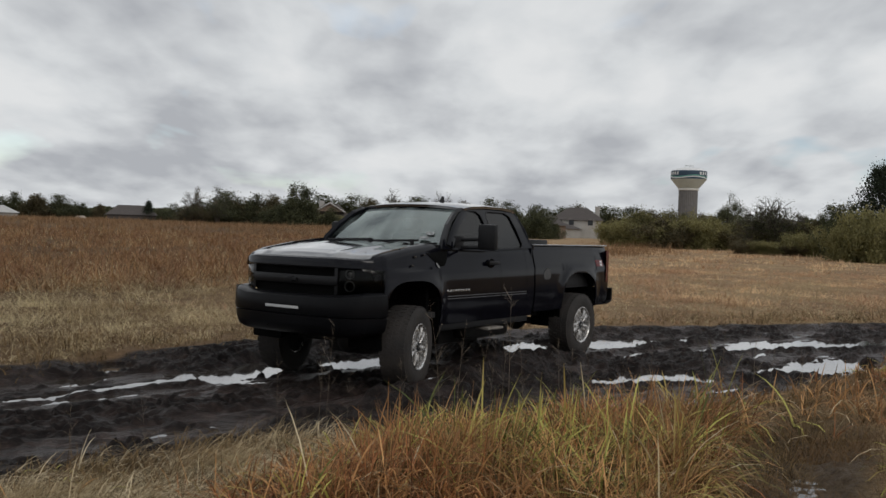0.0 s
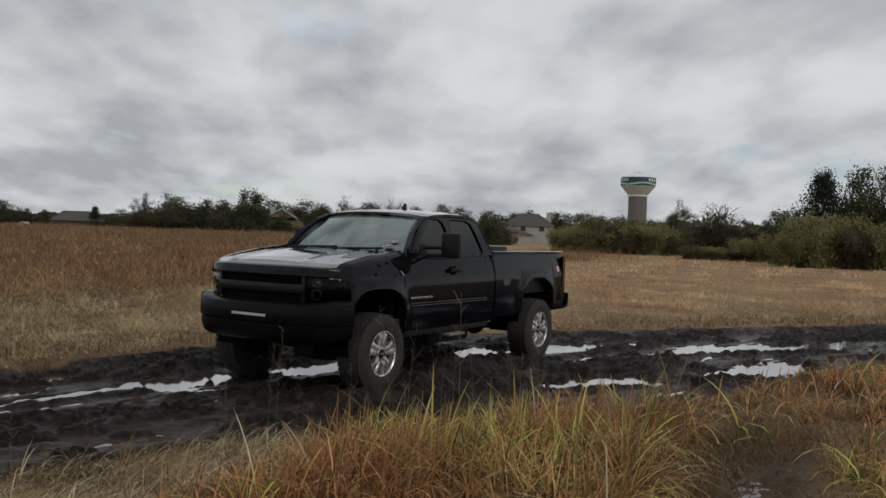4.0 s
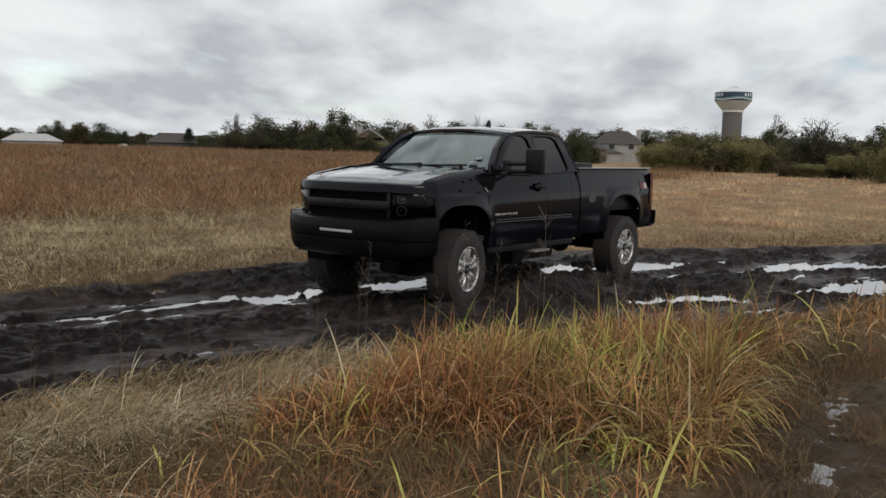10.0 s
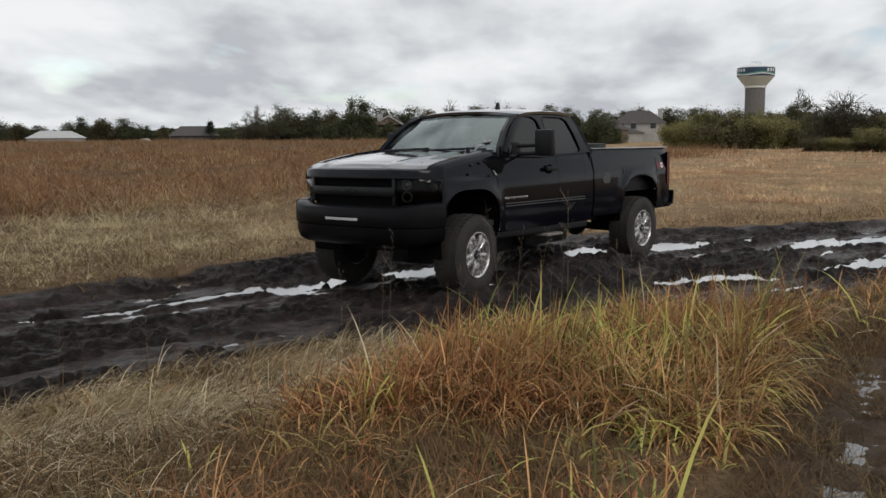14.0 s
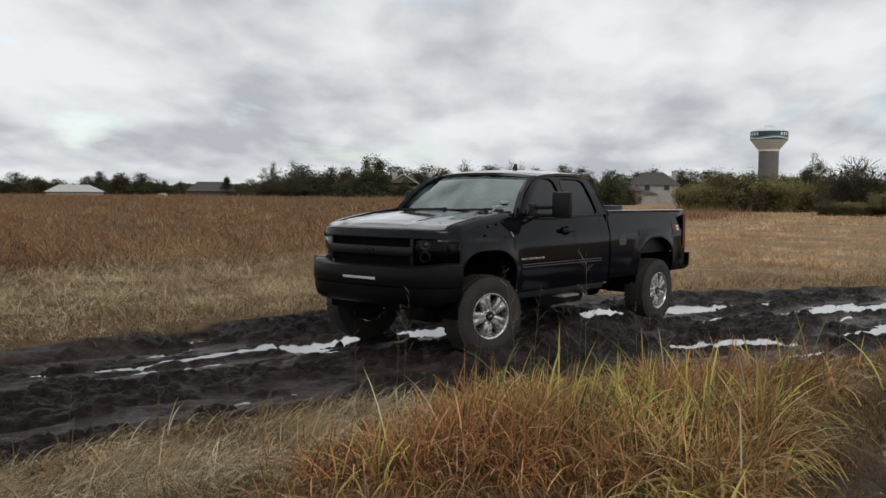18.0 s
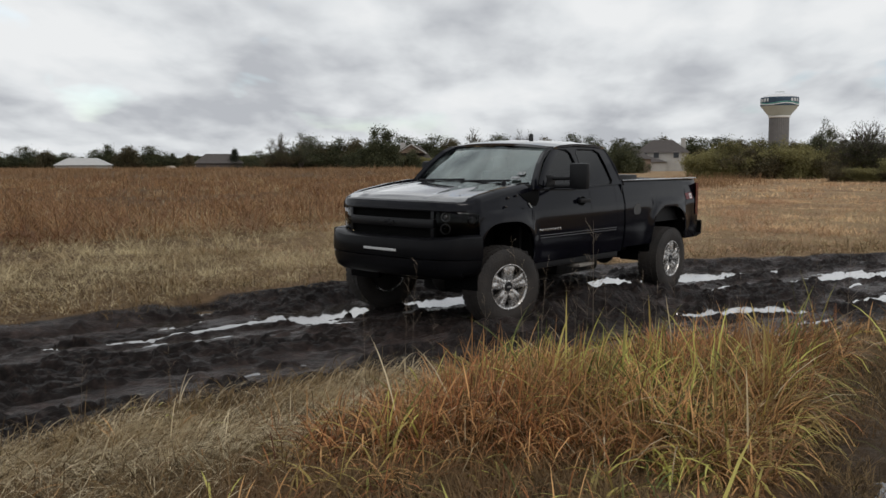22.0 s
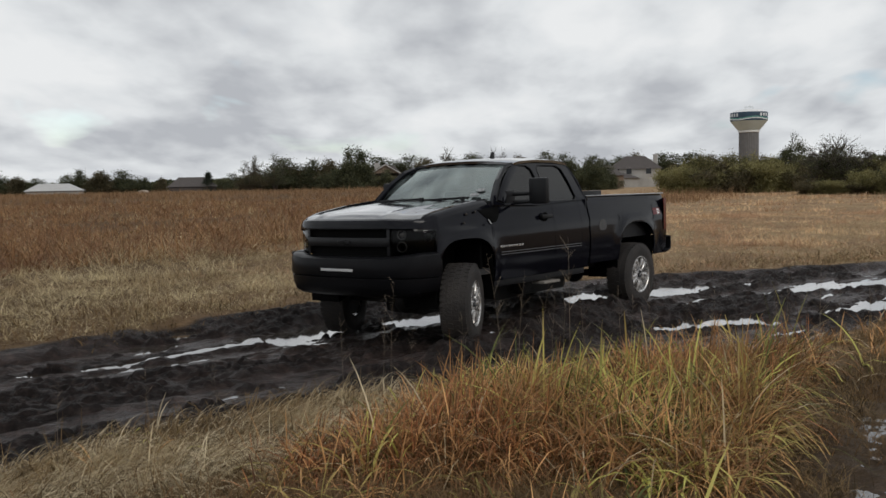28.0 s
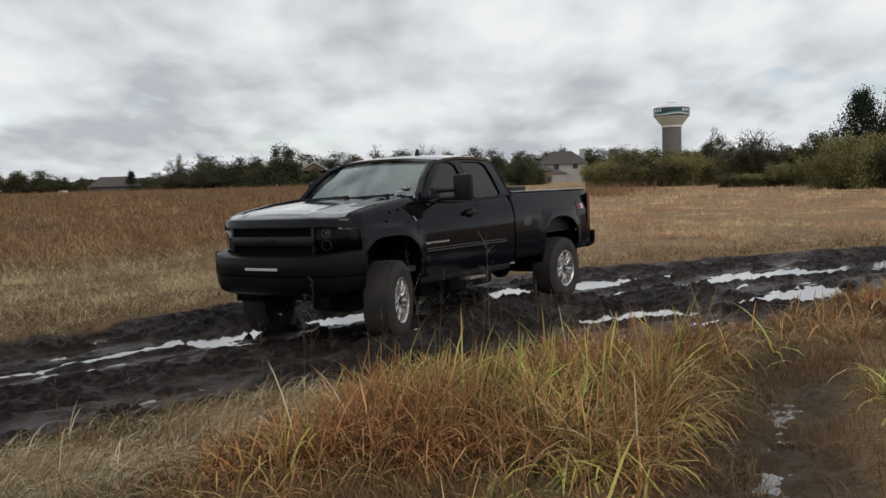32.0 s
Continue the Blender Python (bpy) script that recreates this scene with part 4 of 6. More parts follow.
for s in (1, -1):
    bm = bmesh.new()
    box(bm, -4.655, -2.53, s * 0.80, s * 0.905, 1.495, 1.515, 0.008)
    part("rail_cap", bm, WET_SHEEN_PAINT, truck, "wet black rail cap, sky sheen in its colour")
    bm = bmesh.new()
    sheet(bm, [[(x, s * y, z) for z in (0.99, 1.1, 1.3, 1.44)] for x, y in ((-4.545, side_y(-4.55, 1.2) + 0.012), (-4.63, 0.955), (-4.675, 0.90), (-4.685, 0.81))])
    part("tail_lamp", bm, RED_LENS, truck, "dark red tail lamp")
bm = bmesh.new()
box(bm, -3.05, -2.57, -0.82, 0.82, 1.44, 1.575, 0.02)
part("tool_box", bm, DULL_BLACK, truck, "low black tool box behind the cab")
bm = bmesh.new()
ybr = np.linspace(-0.95, 0.95, 15)
sheet(bm, [[(-4.86 + 0.08 * (abs(y) / 0.95) ** 5 + dx, y, z) for y in ybr] for dx, z in ((0.18, 0.905), (0.0, 0.895), (-0.01, 0.80), (0.01, 0.70), (0.16, 0.665))])
thicken(part("rear_bumper", bm, DULL_BLACK, truck, "black rear step bumper"), 0.02)

# chassis
for y in (-0.42, 0.42):
    bm = bmesh.new()
    box(bm, -4.6, 0.75, y - 0.04, y + 0.04, 0.60, 0.74, 0.01)
    part("frame_rail", bm, STEEL, truck)
for x, r in ((0.0, 0.045), (-3.645, 0.05)):
    bm = bmesh.new()
    rod(bm, (x, -0.80, 0.43), (x, 0.80, 0.43), r, 12)
    bmesh.ops.create_uvsphere(bm, u_segments=12, v_segments=8, radius=0.15, matrix=Matrix.Translation((x, 0.1 if x == 0 else 0, 0.43)))
    part("axle", bm, STEEL, truck)
for y in (-0.55, 0.55):
    bm = bmesh.new()
    sheet(bm, [[(-3.645 + u * 0.72, yy, 0.50 + 0.14 * u * u) for yy in (y - 0.035, y + 0.035)] for u in np.linspace(-1, 1, 11)])
    thicken(part("leaf_spring", bm, STEEL, truck), 0.04)
    bm = bmesh.new()
    rod(bm, (-3.55, y * 0.9, 0.45), (-3.35, y * 0.85, 0.95), 0.035, 10)
    part("shock_absorber", bm, STEEL, truck)
    bm = bmesh.new()
    rod(bm, (0.05, y * 1.1, 0.42), (-0.02, y * 1.0, 1.0), 0.05, 10)
    part("strut", bm, STEEL, truck)
bm = bmesh.new()
rod(bm, (-0.4, -0.1, 0.55), (-3.5, 0.0, 0.48), 0.04, 10)
part("drive_shaft", bm, STEEL, truck)
bm = bmesh.new()
box(bm, -1.95, -0.1, -0.34, 0.25, 0.25, 0.75, 0.08)
part("gearbox", bm, STEEL, truck)
bm = bmesh.new()
rod(bm, (-1.3, -0.45, 0.56), (-2.6, -0.45, 0.58), 0.09, 12)
rod(bm, (-2.6, -0.45, 0.58), (-4.3, -0.6, 0.62), 0.035, 10)
part("exhaust", bm, mat("dull_exhaust", (0.10, 0.095, 0.09), 0.55, 0.7, var=0.4), truck)
bm = bmesh.new()
box(bm, -2.75, -1.75, 0.05, 0.45, 0.31, 0.74, 0.08)
part("fuel_tank", bm, STEEL, truck)
for s in (1, -1):
    bm = bmesh.new()
    box(bm, -2.45, -0.50, s * 0.70, s * 0.90, 0.545, 0.64, 0.02)
    part("rocker", bm, DULL_BLACK, truck)
    for x in (-1.62,):
        bm = bmesh.new()
        box(bm, x - 0.17, x + 0.17, s * 0.78, s * 0.96, 0.500, 0.530, 0.01)
        st = part("drop_step", bm, mat("muddy_step", (0.22, 0.20, 0.175), 0.6, var=0.4, scale=14), truck, "muddy metal drop step")
        for k in (1, -1):
            bm = bmesh.new()
            rod(bm, (x + k * 0.15, s * 0.80, 0.52), (x + k * 0.10, s * 0.70, 0.66), 0.012)
            part("step_bracket", bm, STEEL, st)

# clods of mud thrown on to the hood and fender
for x, y, z, r in ((0.48, 0.70, None, 0.018), (0.62, 0.50, None, 0.016), (0.30, 0.80, None, 0.016), (0.20, 0.90, 1.31, 0.02), (0.02, 0.955, 1.27, 0.016), (-0.05, 0.93, 1.36, 0.018), (0.10, 0.84, None, 0.014), (-0.2, 0.93, 1.38, 0.015), (0.70, 0.10, None, 0.012), (0.40, -0.50, None, 0.014)):
    h = bmesh.new()
    bmesh.ops.create_icosphere(h, subdivisions=1, radius=r, matrix=Matrix.Translation((x, y, (hood_z(x, y) if z is None else z) + r * 0.3)) @ Euler((x * 9, y * 7, 1)).to_matrix().to_4x4() @ Matrix.Diagonal((1.2, 1, 0.8, 1)))
    part("mud_clod", h, MUD_CAKE, truck, "clod of black mud")


# ---- wheels: built about their own axle, outer face towards +y ----
def tyre_bm():
    b = bmesh.new()
    prof = [(0.232, -0.13), (0.244, -0.145), (0.30, -0.158), (0.375, -0.152), (0.415, -0.128), (0.424, -0.09), (0.426, 0.0), (0.424, 0.09), (0.415, 0.128), (0.375, 0.152), (0.30, 0.158), (0.244, 0.145), (0.232, 0.13)]
    spun(b, prof, 64, Matrix())
    # tread blocks
    for k in range(44):
        a = 2 * math.pi * k / 44
        for y0, y1, sh in ((-0.135, -0.075, 0.0), (-0.060, -0.008, 0.5), (0.008, 0.060, 0.0), (0.075, 0.135, 0.5)):
            aa = a + sh * 2 * math.pi / 44
            top = 0.429 if abs(y0 + y1) < 0.1 else 0.424
            m = Euler((0, aa, 0)).to_matrix().to_4x4()
            box(b, -0.021, 0.021, y0, y1, 0.41, top, 0, m)
    return b


def rim_bm():
    b = bmesh.new()
    # barrel and lip
    spun(b, [(0.288, 0.142), (0.294, 0.150), (0.284, 0.152), (0.268, 0.140), (0.263, 0.10), (0.258, -0.12), (0.280, -0.135)], 48, Matrix())
    for k in range(5):
        m = Euler((0, 2 * math.pi * k / 5, 0)).to_matrix().to_4x4()
        # a broad spoke, grooved down its middle, that widens towards the rim
        rows = []
        for r, w, y in ((0.045, 0.040, 0.118), (0.09, 0.062, 0.136), (0.13, 0.072, 0.146), (0.18, 0.080, 0.148), (0.225, 0.094, 0.145), (0.255, 0.122, 0.140), (0.276, 0.160, 0.136)):
            g = 0.010 if r < 0.24 else 0.004
            rows.append([m @ Vector(p) for p in ((-w, y - 0.07, r), (-w, y - 0.024, r), (-w * 0.88, y - 0.006, r), (-w * 0.55, y, r), (-w * 0.22, y - 0.002, r), (-w * 0.12, y - g, r), (w * 0.12, y - g, r), (w * 0.22, y - 0.002, r), (w * 0.55, y, r), (w * 0.88, y - 0.006, r), (w, y - 0.024, r), (w, y - 0.07, r))])
        sheet(b, rows)
    bmesh.ops.transform(b, matrix=Matrix.Diagonal((0.83, 1, 0.83, 1)), verts=b.verts[:])
    spun(b, [(0.001, 0.105), (0.085, 0.105), (0.088, 0.118), (0.070, 0.128), (0.055, 0.130), (0.050, 0.126)], 30, Matrix())
    return b


def build_wheel():
    h = bmesh.new()
    spun(h, [(0.001, 0.06), (0.165, 0.06), (0.170, 0.055), (0.170, 0.035), (0.10, 0.03), (0.10, -0.10), (0.212, -0.105), (0.212, -0.118), (0.001, -0.12)], 32, Matrix())
    w = part("wheel", h, STEEL, truck, "muddy off-road tyre on a chrome five-spoke rim")
    part("tyre", tyre_bm(), RUBBER, w, "muddy off-road tyre", 30)
    part("rim", rim_bm(), ALLOY, w, "chrome five-spoke rim", 35)
    h = bmesh.new()
    spun(h, [(0.001, 0.139), (0.040, 0.139), (0.046, 0.134), (0.046, 0.120)], 24, Matrix())
    part("hub_cap", h, DULL_BLACK, w, "black hub cap")
    h = bmesh.new()
    box(h, -0.026, 0.026, 0.138, 0.142, -0.010, 0.010, 0.002)
    part("hub_emblem", h, CHROME, w)
    for k in range(6):
        h = bmesh.new()
        a = 2 * math.pi * (k + 0.5) / 6
        cyl(h, 0.011, 0.010, 0.02, 6, pose(0.066 * math.sin(a), 0.122, 0.066 * math.cos(a), -90))
        part("lug_nut", h, CHROME, w)
    return w


wheel_a = build_wheel()
WHEELS = [(wheel_a, 0.0, 0.885, True)]
for x, y, front in ((0.0, -0.885, True), (-3.645, 0.905, False), (-3.645, -0.905, False)):
    WHEELS.append((copy_thing(wheel_a, Matrix()), x, y, front))

# ---- trees, houses and the water tower at the edge of the field ----
LEAF_GREEN = leafy(mat("dark_leaves", (0.125, 0.128, 0.060), 0.7, color2=(0.032, 0.038, 0.019), scale=0.5, island=0.45))
LEAF_OLIVE = leafy(mat("olive_leaves", (0.30, 0.27, 0.110), 0.7, color2=(0.17, 0.155, 0.065), scale=0.4, island=0.45))
LEAF_SCRUB = leafy(mat("dull_olive_leaves", (0.24, 0.21, 0.085), 0.7, color2=(0.07, 0.068, 0.03), scale=0.5, island=0.45))
LEAF_BROWN = leafy(mat("browning_leaves", (0.165, 0.130, 0.066), 0.7, color2=(0.055, 0.050, 0.026), scale=0.5, island=0.45))
LEAF_CEDAR = leafy(mat("cedar_needles", (0.04, 0.055, 0.028), 0.7, color2=(0.014, 0.02, 0.012), scale=0.6, island=0.45))
BARK = mat("grey_bark", (0.075, 0.062, 0.05), 0.9, var=0.4, scale=5, bump=0.4)


def quad_mesh(name, c, size, rng, tall=1.0):
    """One mesh of small leaf-shaped quads about the centres c."""
    n = len(c)
    a = rng.normal(size=(n, 3))
    a /= np.linalg.norm(a, axis=1)[:, None]
    b = np.cross(a, rng.normal(size=(n, 3)))
    b /= np.linalg.norm(b, axis=1)[:, None]
    s = (size * rng.uniform(0.6, 1.4, n))[:, None]
    a[:, 2] *= tall
    b[:, 2] *= tall
    v = np.stack([c - a * s, c + b * s * 0.55, c + a * s, c - b * s * 0.55], 1).reshape(-1, 3)
    me = bpy.data.meshes.new(name)
    me.vertices.add(4 * n)
    me.vertices.foreach_set("co", v.ravel().astype(np.float32))
    me.loops.add(4 * n)
    me.loops.foreach_set("vertex_index", np.arange(4 * n, dtype=np.int32))
    me.polygons.add(n)
    me.polygons.foreach_set("loop_start", np.arange(0, 4 * n, 4, dtype=np.int32))
    me.update(calc_edges=True)
    return me


def tree(kind, label, leaf, seed):
    """A tree 10 m high and about 8 m wide: trunk with limbs and twigs, and a crown of leaves round the twig ends."""
    rng = np.random.default_rng(seed)
    t = tagged(new("shrub" if kind == "bush" else "tree"), label, "shrub" if kind == "bush" else "tree")
    bm = bmesh.new()
    tips = []

    def limb(a, b, r0, r1, depth, spread, kids):
        a, b = Vector(a), Vector(b)
        rod(bm, a, b, max(r0, 0.035), 7 if depth > 1 else 4, max(r1, 0.025))
        if depth == 0:
            tips.append(b)
            return
        for k in range(kids):
            f = rng.uniform(0.45, 1.0)
            p = a.lerp(b, f)
            d = (b - a).normalized() + Vector(rng.normal(0, spread, 3).tolist())
            d.z = max(d.z, -0.1)
            q = p + d.normalized() * (b - a).length * rng.uniform(0.45, 0.75)
            limb(p, q, r1 * 0.8, r1 * 0.35, depth - 1, spread, kids)
        tips.append(b)

    if kind in ("conifer", "cedar"):
        rod(bm, (0, 0, 0), (0, 0, 9.6), 0.25, 9, 0.03)
        cs = []
        for k in range(46):
            z = 0.7 + 9.0 * (k / 46)
            w = (3.2 if kind == "cedar" else 2.6) * (1 - (z / 10) ** 1.5) * rng.uniform(0.6, 1.15) + 0.25
            for j in range(9):
                an = rng.uniform(0, 6.28)
                e = Vector((w * math.cos(an), w * math.sin(an), z + rng.uniform(-0.1, 0.9)))
                if j < 4:
                    rod(bm, (0, 0, z), e, 0.05, 5, 0.012)
                for f in np.linspace(0.35, 1, 6):
                    cs.append(np.array((0, 0, z)) * (1 - f) + np.array(e) * f + rng.normal(0, 0.22, 3))
        cs = np.repeat(np.array(cs), 5, 0) + rng.normal(0, 0.25, (len(cs) * 5, 3))
        size = 0.13
    elif kind == "bush":
        for k in range(9):
            an, w = rng.uniform(0, 6.28), rng.uniform(0.6, 3.0)
            limb((0.3 * math.cos(an), 0.3 * math.sin(an), 0), (w * math.cos(an), w * math.sin(an), rng.uniform(4, 8)), 0.10, 0.05, 2, 0.6, 3)
        cs = np.array([list(p) for p in tips])
        cs[:, 2] = np.clip(cs[:, 2], 0.6, 9.6)
        low_c = np.stack([rng.uniform(-3.8, 3.8, 120), rng.uniform(-3.8, 3.8, 120), rng.uniform(0.5, 6.5, 120)], 1)
        cs = np.concatenate([cs, low_c])
        n = 20000 // len(cs)
        cs = np.repeat(cs, n, 0) + rng.normal(0, 0.55, (len(cs) * n, 3)) * np.array([1.0, 1.0, 2.0])
        cs[:, 2] = np.abs(cs[:, 2])
        size = 0.145
    else:
        h0 = {"oak": 2.0, "tall": 2.5, "airy": 2.0, "bare": 2.2, "thin": 5.0}[kind]
        rod(bm, (0, 0, 0), (0.1, 0, h0), 0.28, 10, 0.2)
        kids = {"oak": 4, "tall": 4, "airy": 4, "bare": 4, "thin": 3}[kind]
        for k in range(6):
            an = k * 1.05 + rng.uniform(-0.3, 0.3)
            w, z = rng.uniform(1.2, 2.8), rng.uniform(h0 + 1.5, 6.8)
            if kind == "thin":
                w, z = rng.uniform(0.8, 2.4), rng.uniform(6.5, 8.5)
            limb((0.1, 0, h0 * rng.uniform(0.75, 1)), (w * math.cos(an), w * math.sin(an), z), 0.13, 0.07, {"bare": 4, "airy": 3}.get(kind, 2), 0.55, kids)
        limb((0.1, 0, h0), (0.2, 0, 8.0), 0.17, 0.07, 3 if kind in ("bare", "airy") else 2, 0.5, kids)
        cs = np.array([list(p) for p in tips])
        keep = {"oak": 1.0, "tall": 1.0, "airy": 0.7, "bare": 0.5, "thin": 0.9}[kind]
        cs = cs[rng.random(len(cs)) < keep]
        if kind in ("oak", "tall"):
            low_c = np.stack([rng.normal(0, 2.4, 110), rng.normal(0, 2.4, 110), rng.uniform(0.8, 6.0, 110)], 1)
            cs = np.concatenate([cs, low_c])
        n = max(2, int({"oak": 24000, "tall": 24000, "airy": 7000, "bare": 7000, "thin": 5500}[kind] / len(cs)))
        cs = np.repeat(cs, n, 0) + rng.normal(0, {"oak": 0.74, "tall": 0.66, "airy": 0.40, "bare": 0.35, "thin": 0.42}[kind], (len(cs) * n, 3))
        cs[:, 2] = np.abs(cs[:, 2])
        size = {"oak": 0.17, "tall": 0.17, "airy": 0.10, "bare": 0.085, "thin": 0.12}[kind]
    top = max(v.co.z for v in bm.verts)
    top = max(top, float(np.percentile(cs[:, 2], 99.5)))
    wide = 2 * float(np.percentile(np.hypot(cs[:, 0], cs[:, 1]), 93))
    fit = Matrix.Diagonal((8 / wide, 8 / wide, 10 / top, 1))
    bmesh.ops.transform(bm, matrix=fit, verts=bm.verts[:])
    cs = cs * np.array([8 / wide, 8 / wide, 10 / top])
    part("trunk", bm, BARK, t, smooth=60)
    link("crown", quad_mesh("crown", cs, size, rng, 2.0 if kind == "bush" else 1.0), leaf, t, smooth=0)
    return t


KINDS = {
    "oak": [tree("oak", "dark green broadleaf tree at the field's edge", LEAF_GREEN, 1), tree("oak", "dull green tree in a dense row", LEAF_GREEN, 2), tree("oak", "browning broadleaf tree at the field's edge", LEAF_BROWN, 3)],
    "tall": [tree("tall", "tall full green tree beside a house", LEAF_GREEN, 4)],
    "airy": [tree("airy", "thin-leaved tree with open twigs", LEAF_BROWN, 5), tree("airy", "half-bare tree above the hedge", LEAF_GREEN, 6)],
    "scrub": [tree("oak", "yellow-green young tree of the hedge", LEAF_OLIVE, 21), tree("oak", "olive-brown young tree of the hedge", LEAF_SCRUB, 22)],
    "bare": [tree("bare", "nearly bare tree with a fan of twigs", LEAF_GREEN, 7)],
    "thin": [tree("thin", "slender tree with a small dark crown", LEAF_GREEN, 8)],
    "conifer": [tree("conifer", "small dark conifer by a house", LEAF_CEDAR, 9)],
    "cedar": [tree("cedar", "large dark cedar at the wood's end", LEAF_CEDAR, 10)],
    "bush": [tree("bush", "olive-yellow shrub at the field's edge", LEAF_OLIVE, 11), tree("bush", "dense brownish shrub in the hedge", LEAF_BROWN, 12), tree("bush", "yellowing shrub in the hedge", LEAF_OLIVE, 13)],
}
FIRST, TREE_RNG = {}, random.Random(5)


def plant(kind, spots, group):
    """Trees of a kind at spots of (x, y, height, width)."""
    for i, (x, y, h, w) in enumerate(spots):
        proto = KINDS[kind][i % len(KINDS[kind])]
        m = Matrix.Translation((x, y, 0.0)) @ Matrix.Rotation(TREE_RNG.uniform(0, 6.28), 4, "Z") @ Matrix.Diagonal((w / 8 * 1.15, w / 8 * 1.15, h / 10 * 1.03, 1))
        if proto in FIRST:
            tagged(copy_thing(proto, m), group=group)
        else:
            FIRST[proto] = m
            tagged(proto, group=group)


plant("oak", [(-117.0, 243.5, 5.8, 5.6), (-114.0, 244.9, 7.0, 7.8), (-108.6, 247.4, 6.7, 8.3), (-102.1, 250.1, 6.8, 7.8), (-98.1, 251.7, 4.9, 5.3), (-94.0, 253.3, 4.8, 3.8), (-77.7, 258.7, 4.0, 4.4), (-74.4, 259.7, 5.6, 6.0)], "distant round trees")
plant("oak", [(-139.0, 231.7, 6.2, 10.7), (-132.4, 235.6, 6.5, 9.1), (-128.0, 237.9, 5.5, 7.4), (-122.9, 240.6, 5.0, 7.5), (-145.8, 227.5, 6.3, 10.4), (-152.4, 223.1, 5.7, 8.3)], "distant round trees")
plant("conifer", [(-75.5, 238.5, 6.1, 3.4)], "trees by the dark house")
plant("airy", [(-41.2, 159.9, 7.1, 4.6), (-38.9, 160.5, 7.3, 4.0), (-43.3, 159.4, 5.6, 4.2), (-42.7, 159.5, 6.2, 3.8)], "thin trees of the long hedge")
plant("oak", [(-37.4, 168.1, 6.6, 7.4), (-34.1, 168.7, 6.2, 6.6), (-31.1, 169.3, 6.2, 6.1), (-38.9, 167.7, 5.5, 7.9), (-42.8, 166.7, 4.7, 7.8), (-35.9, 168.4, 5.1, 7.9)], "long hedge")
plant("tall", [(-24.2, 158.3, 7.8, 6.0)], "trees by the gabled house")
plant("oak", [(-31.0, 260.3, 9.1, 12.1), (-25.3, 260.9, 9.2, 11.7), (-19.7, 261.4, 8.6, 9.6)], "trees behind the gabled house")
plant("oak", [(-27.2, 162.9, 5.3, 5.0), (-28.7, 162.6, 4.5, 4.9), (-22.8, 163.6, 4.7, 4.0), (-19.8, 164.0, 4.3, 4.0), (-24.3, 163.4, 4.1, 5.0)], "long hedge")
plant("bush", [(-22.0, 183.8, 3.7, 3.8), (-23.9, 183.6, 3.2, 4.1), (-19.8, 184.1, 3.4, 4.1)], "shrubs by the gabled house")
plant("bare", [(-10.2, 189.9, 9.3, 5.1), (0.6, 190.1, 9.0, 4.2)], "bare trees")
plant("oak", [(19.8, 184.1, 5.1, 5.0), (22.6, 183.8, 4.3, 4.5), (35.8, 181.6, 4.4, 4.8)], "trees behind the pickup")
plant("oak", [(-6.5, 210.0, 7.9, 8.1), (-2.6, 210.1, 7.1, 6.8), (5.5, 210.1, 7.2, 6.8), (12.3, 209.8, 7.9, 6.8), (16.8, 209.5, 7.4, 6.8)], "trees behind the pickup")
plant("oak", [(19.5, 179.1, 6.2, 5.9)], "trees behind the pickup")
plant("oak", [(33.7, 273.1, 7.6, 10.9), (36.6, 272.7, 8.1, 10.8), (42.7, 271.8, 9.0, 9.5), (47.9, 270.9, 8.8, 8.6), (52.1, 270.2, 8.4, 7.7)], "trees behind the pale house")
plant("oak", [(38.2, 186.3, 6.3, 5.6), (40.9, 185.7, 6.5, 6.3), (44.1, 185.0, 6.0, 5.5), (47.1, 184.2, 5.9, 5.5), (49.9, 183.5, 5.5, 5.0), (52.4, 182.8, 5.5, 5.4), (55.3, 181.9, 5.2, 4.7), (60.6, 180.2, 5.2, 5.3), (63.0, 179.4, 5.0, 4.8), (58.6, 180.9, 4.8, 4.2), (65.5, 178.5, 4.7, 5.2), (68.4, 177.4, 4.9, 4.7), (71.2, 176.3, 4.8, 4.6)], "trees before the tower")
plant("bush", [(23.3, 109.7, 3.4, 5.0), (27.1, 108.8, 3.7, 6.2), (30.0, 108.1, 3.7, 6.2), (32.4, 107.3, 3.3, 4.8), (35.1, 106.5, 3.0, 4.4), (21.7, 110.0, 2.9, 3.7), (25.2, 109.3, 3.4, 5.3), (28.5, 108.4, 3.5, 5.8)], "olive hedge")
plant("scrub", [(22.9, 110.8, 3.9, 2.9), (24.7, 110.4, 4.3, 3.2), (26.7, 109.9, 4.0, 2.9), (28.4, 109.5, 4.3, 3.3), (30.5, 108.9, 4.2, 3.4), (31.9, 108.5, 3.7, 2.8), (33.6, 108.0, 3.7, 2.8), (35.5, 107.4, 3.4, 2.8), (36.9, 106.9, 3.3, 2.5), (38.5, 106.4, 3.4, 2.7), (40.5, 105.6, 3.3, 2.8), (42.1, 105.0, 3.6, 2.9), (44.0, 104.2, 3.5, 2.6)], "olive hedge")
plant("thin", [(35.2, 110.6, 6.5, 3.7)], "slender trees")
plant("bare", [(34.2, 92.0, 5.8, 5.2), (33.9, 92.1, 5.6, 4.5), (32.2, 92.7, 4.7, 2.8)], "bare trees")
plant("bush", [(35.1, 85.2, 2.4, 3.2), (33.6, 85.8, 1.2, 2.6), (30.8, 86.8, 1.4, 3.0), (31.9, 86.4, 1.2, 2.5), (29.8, 87.2, 1.6, 2.5), (36.3, 84.7, 2.2, 2.4)], "olive hedge")
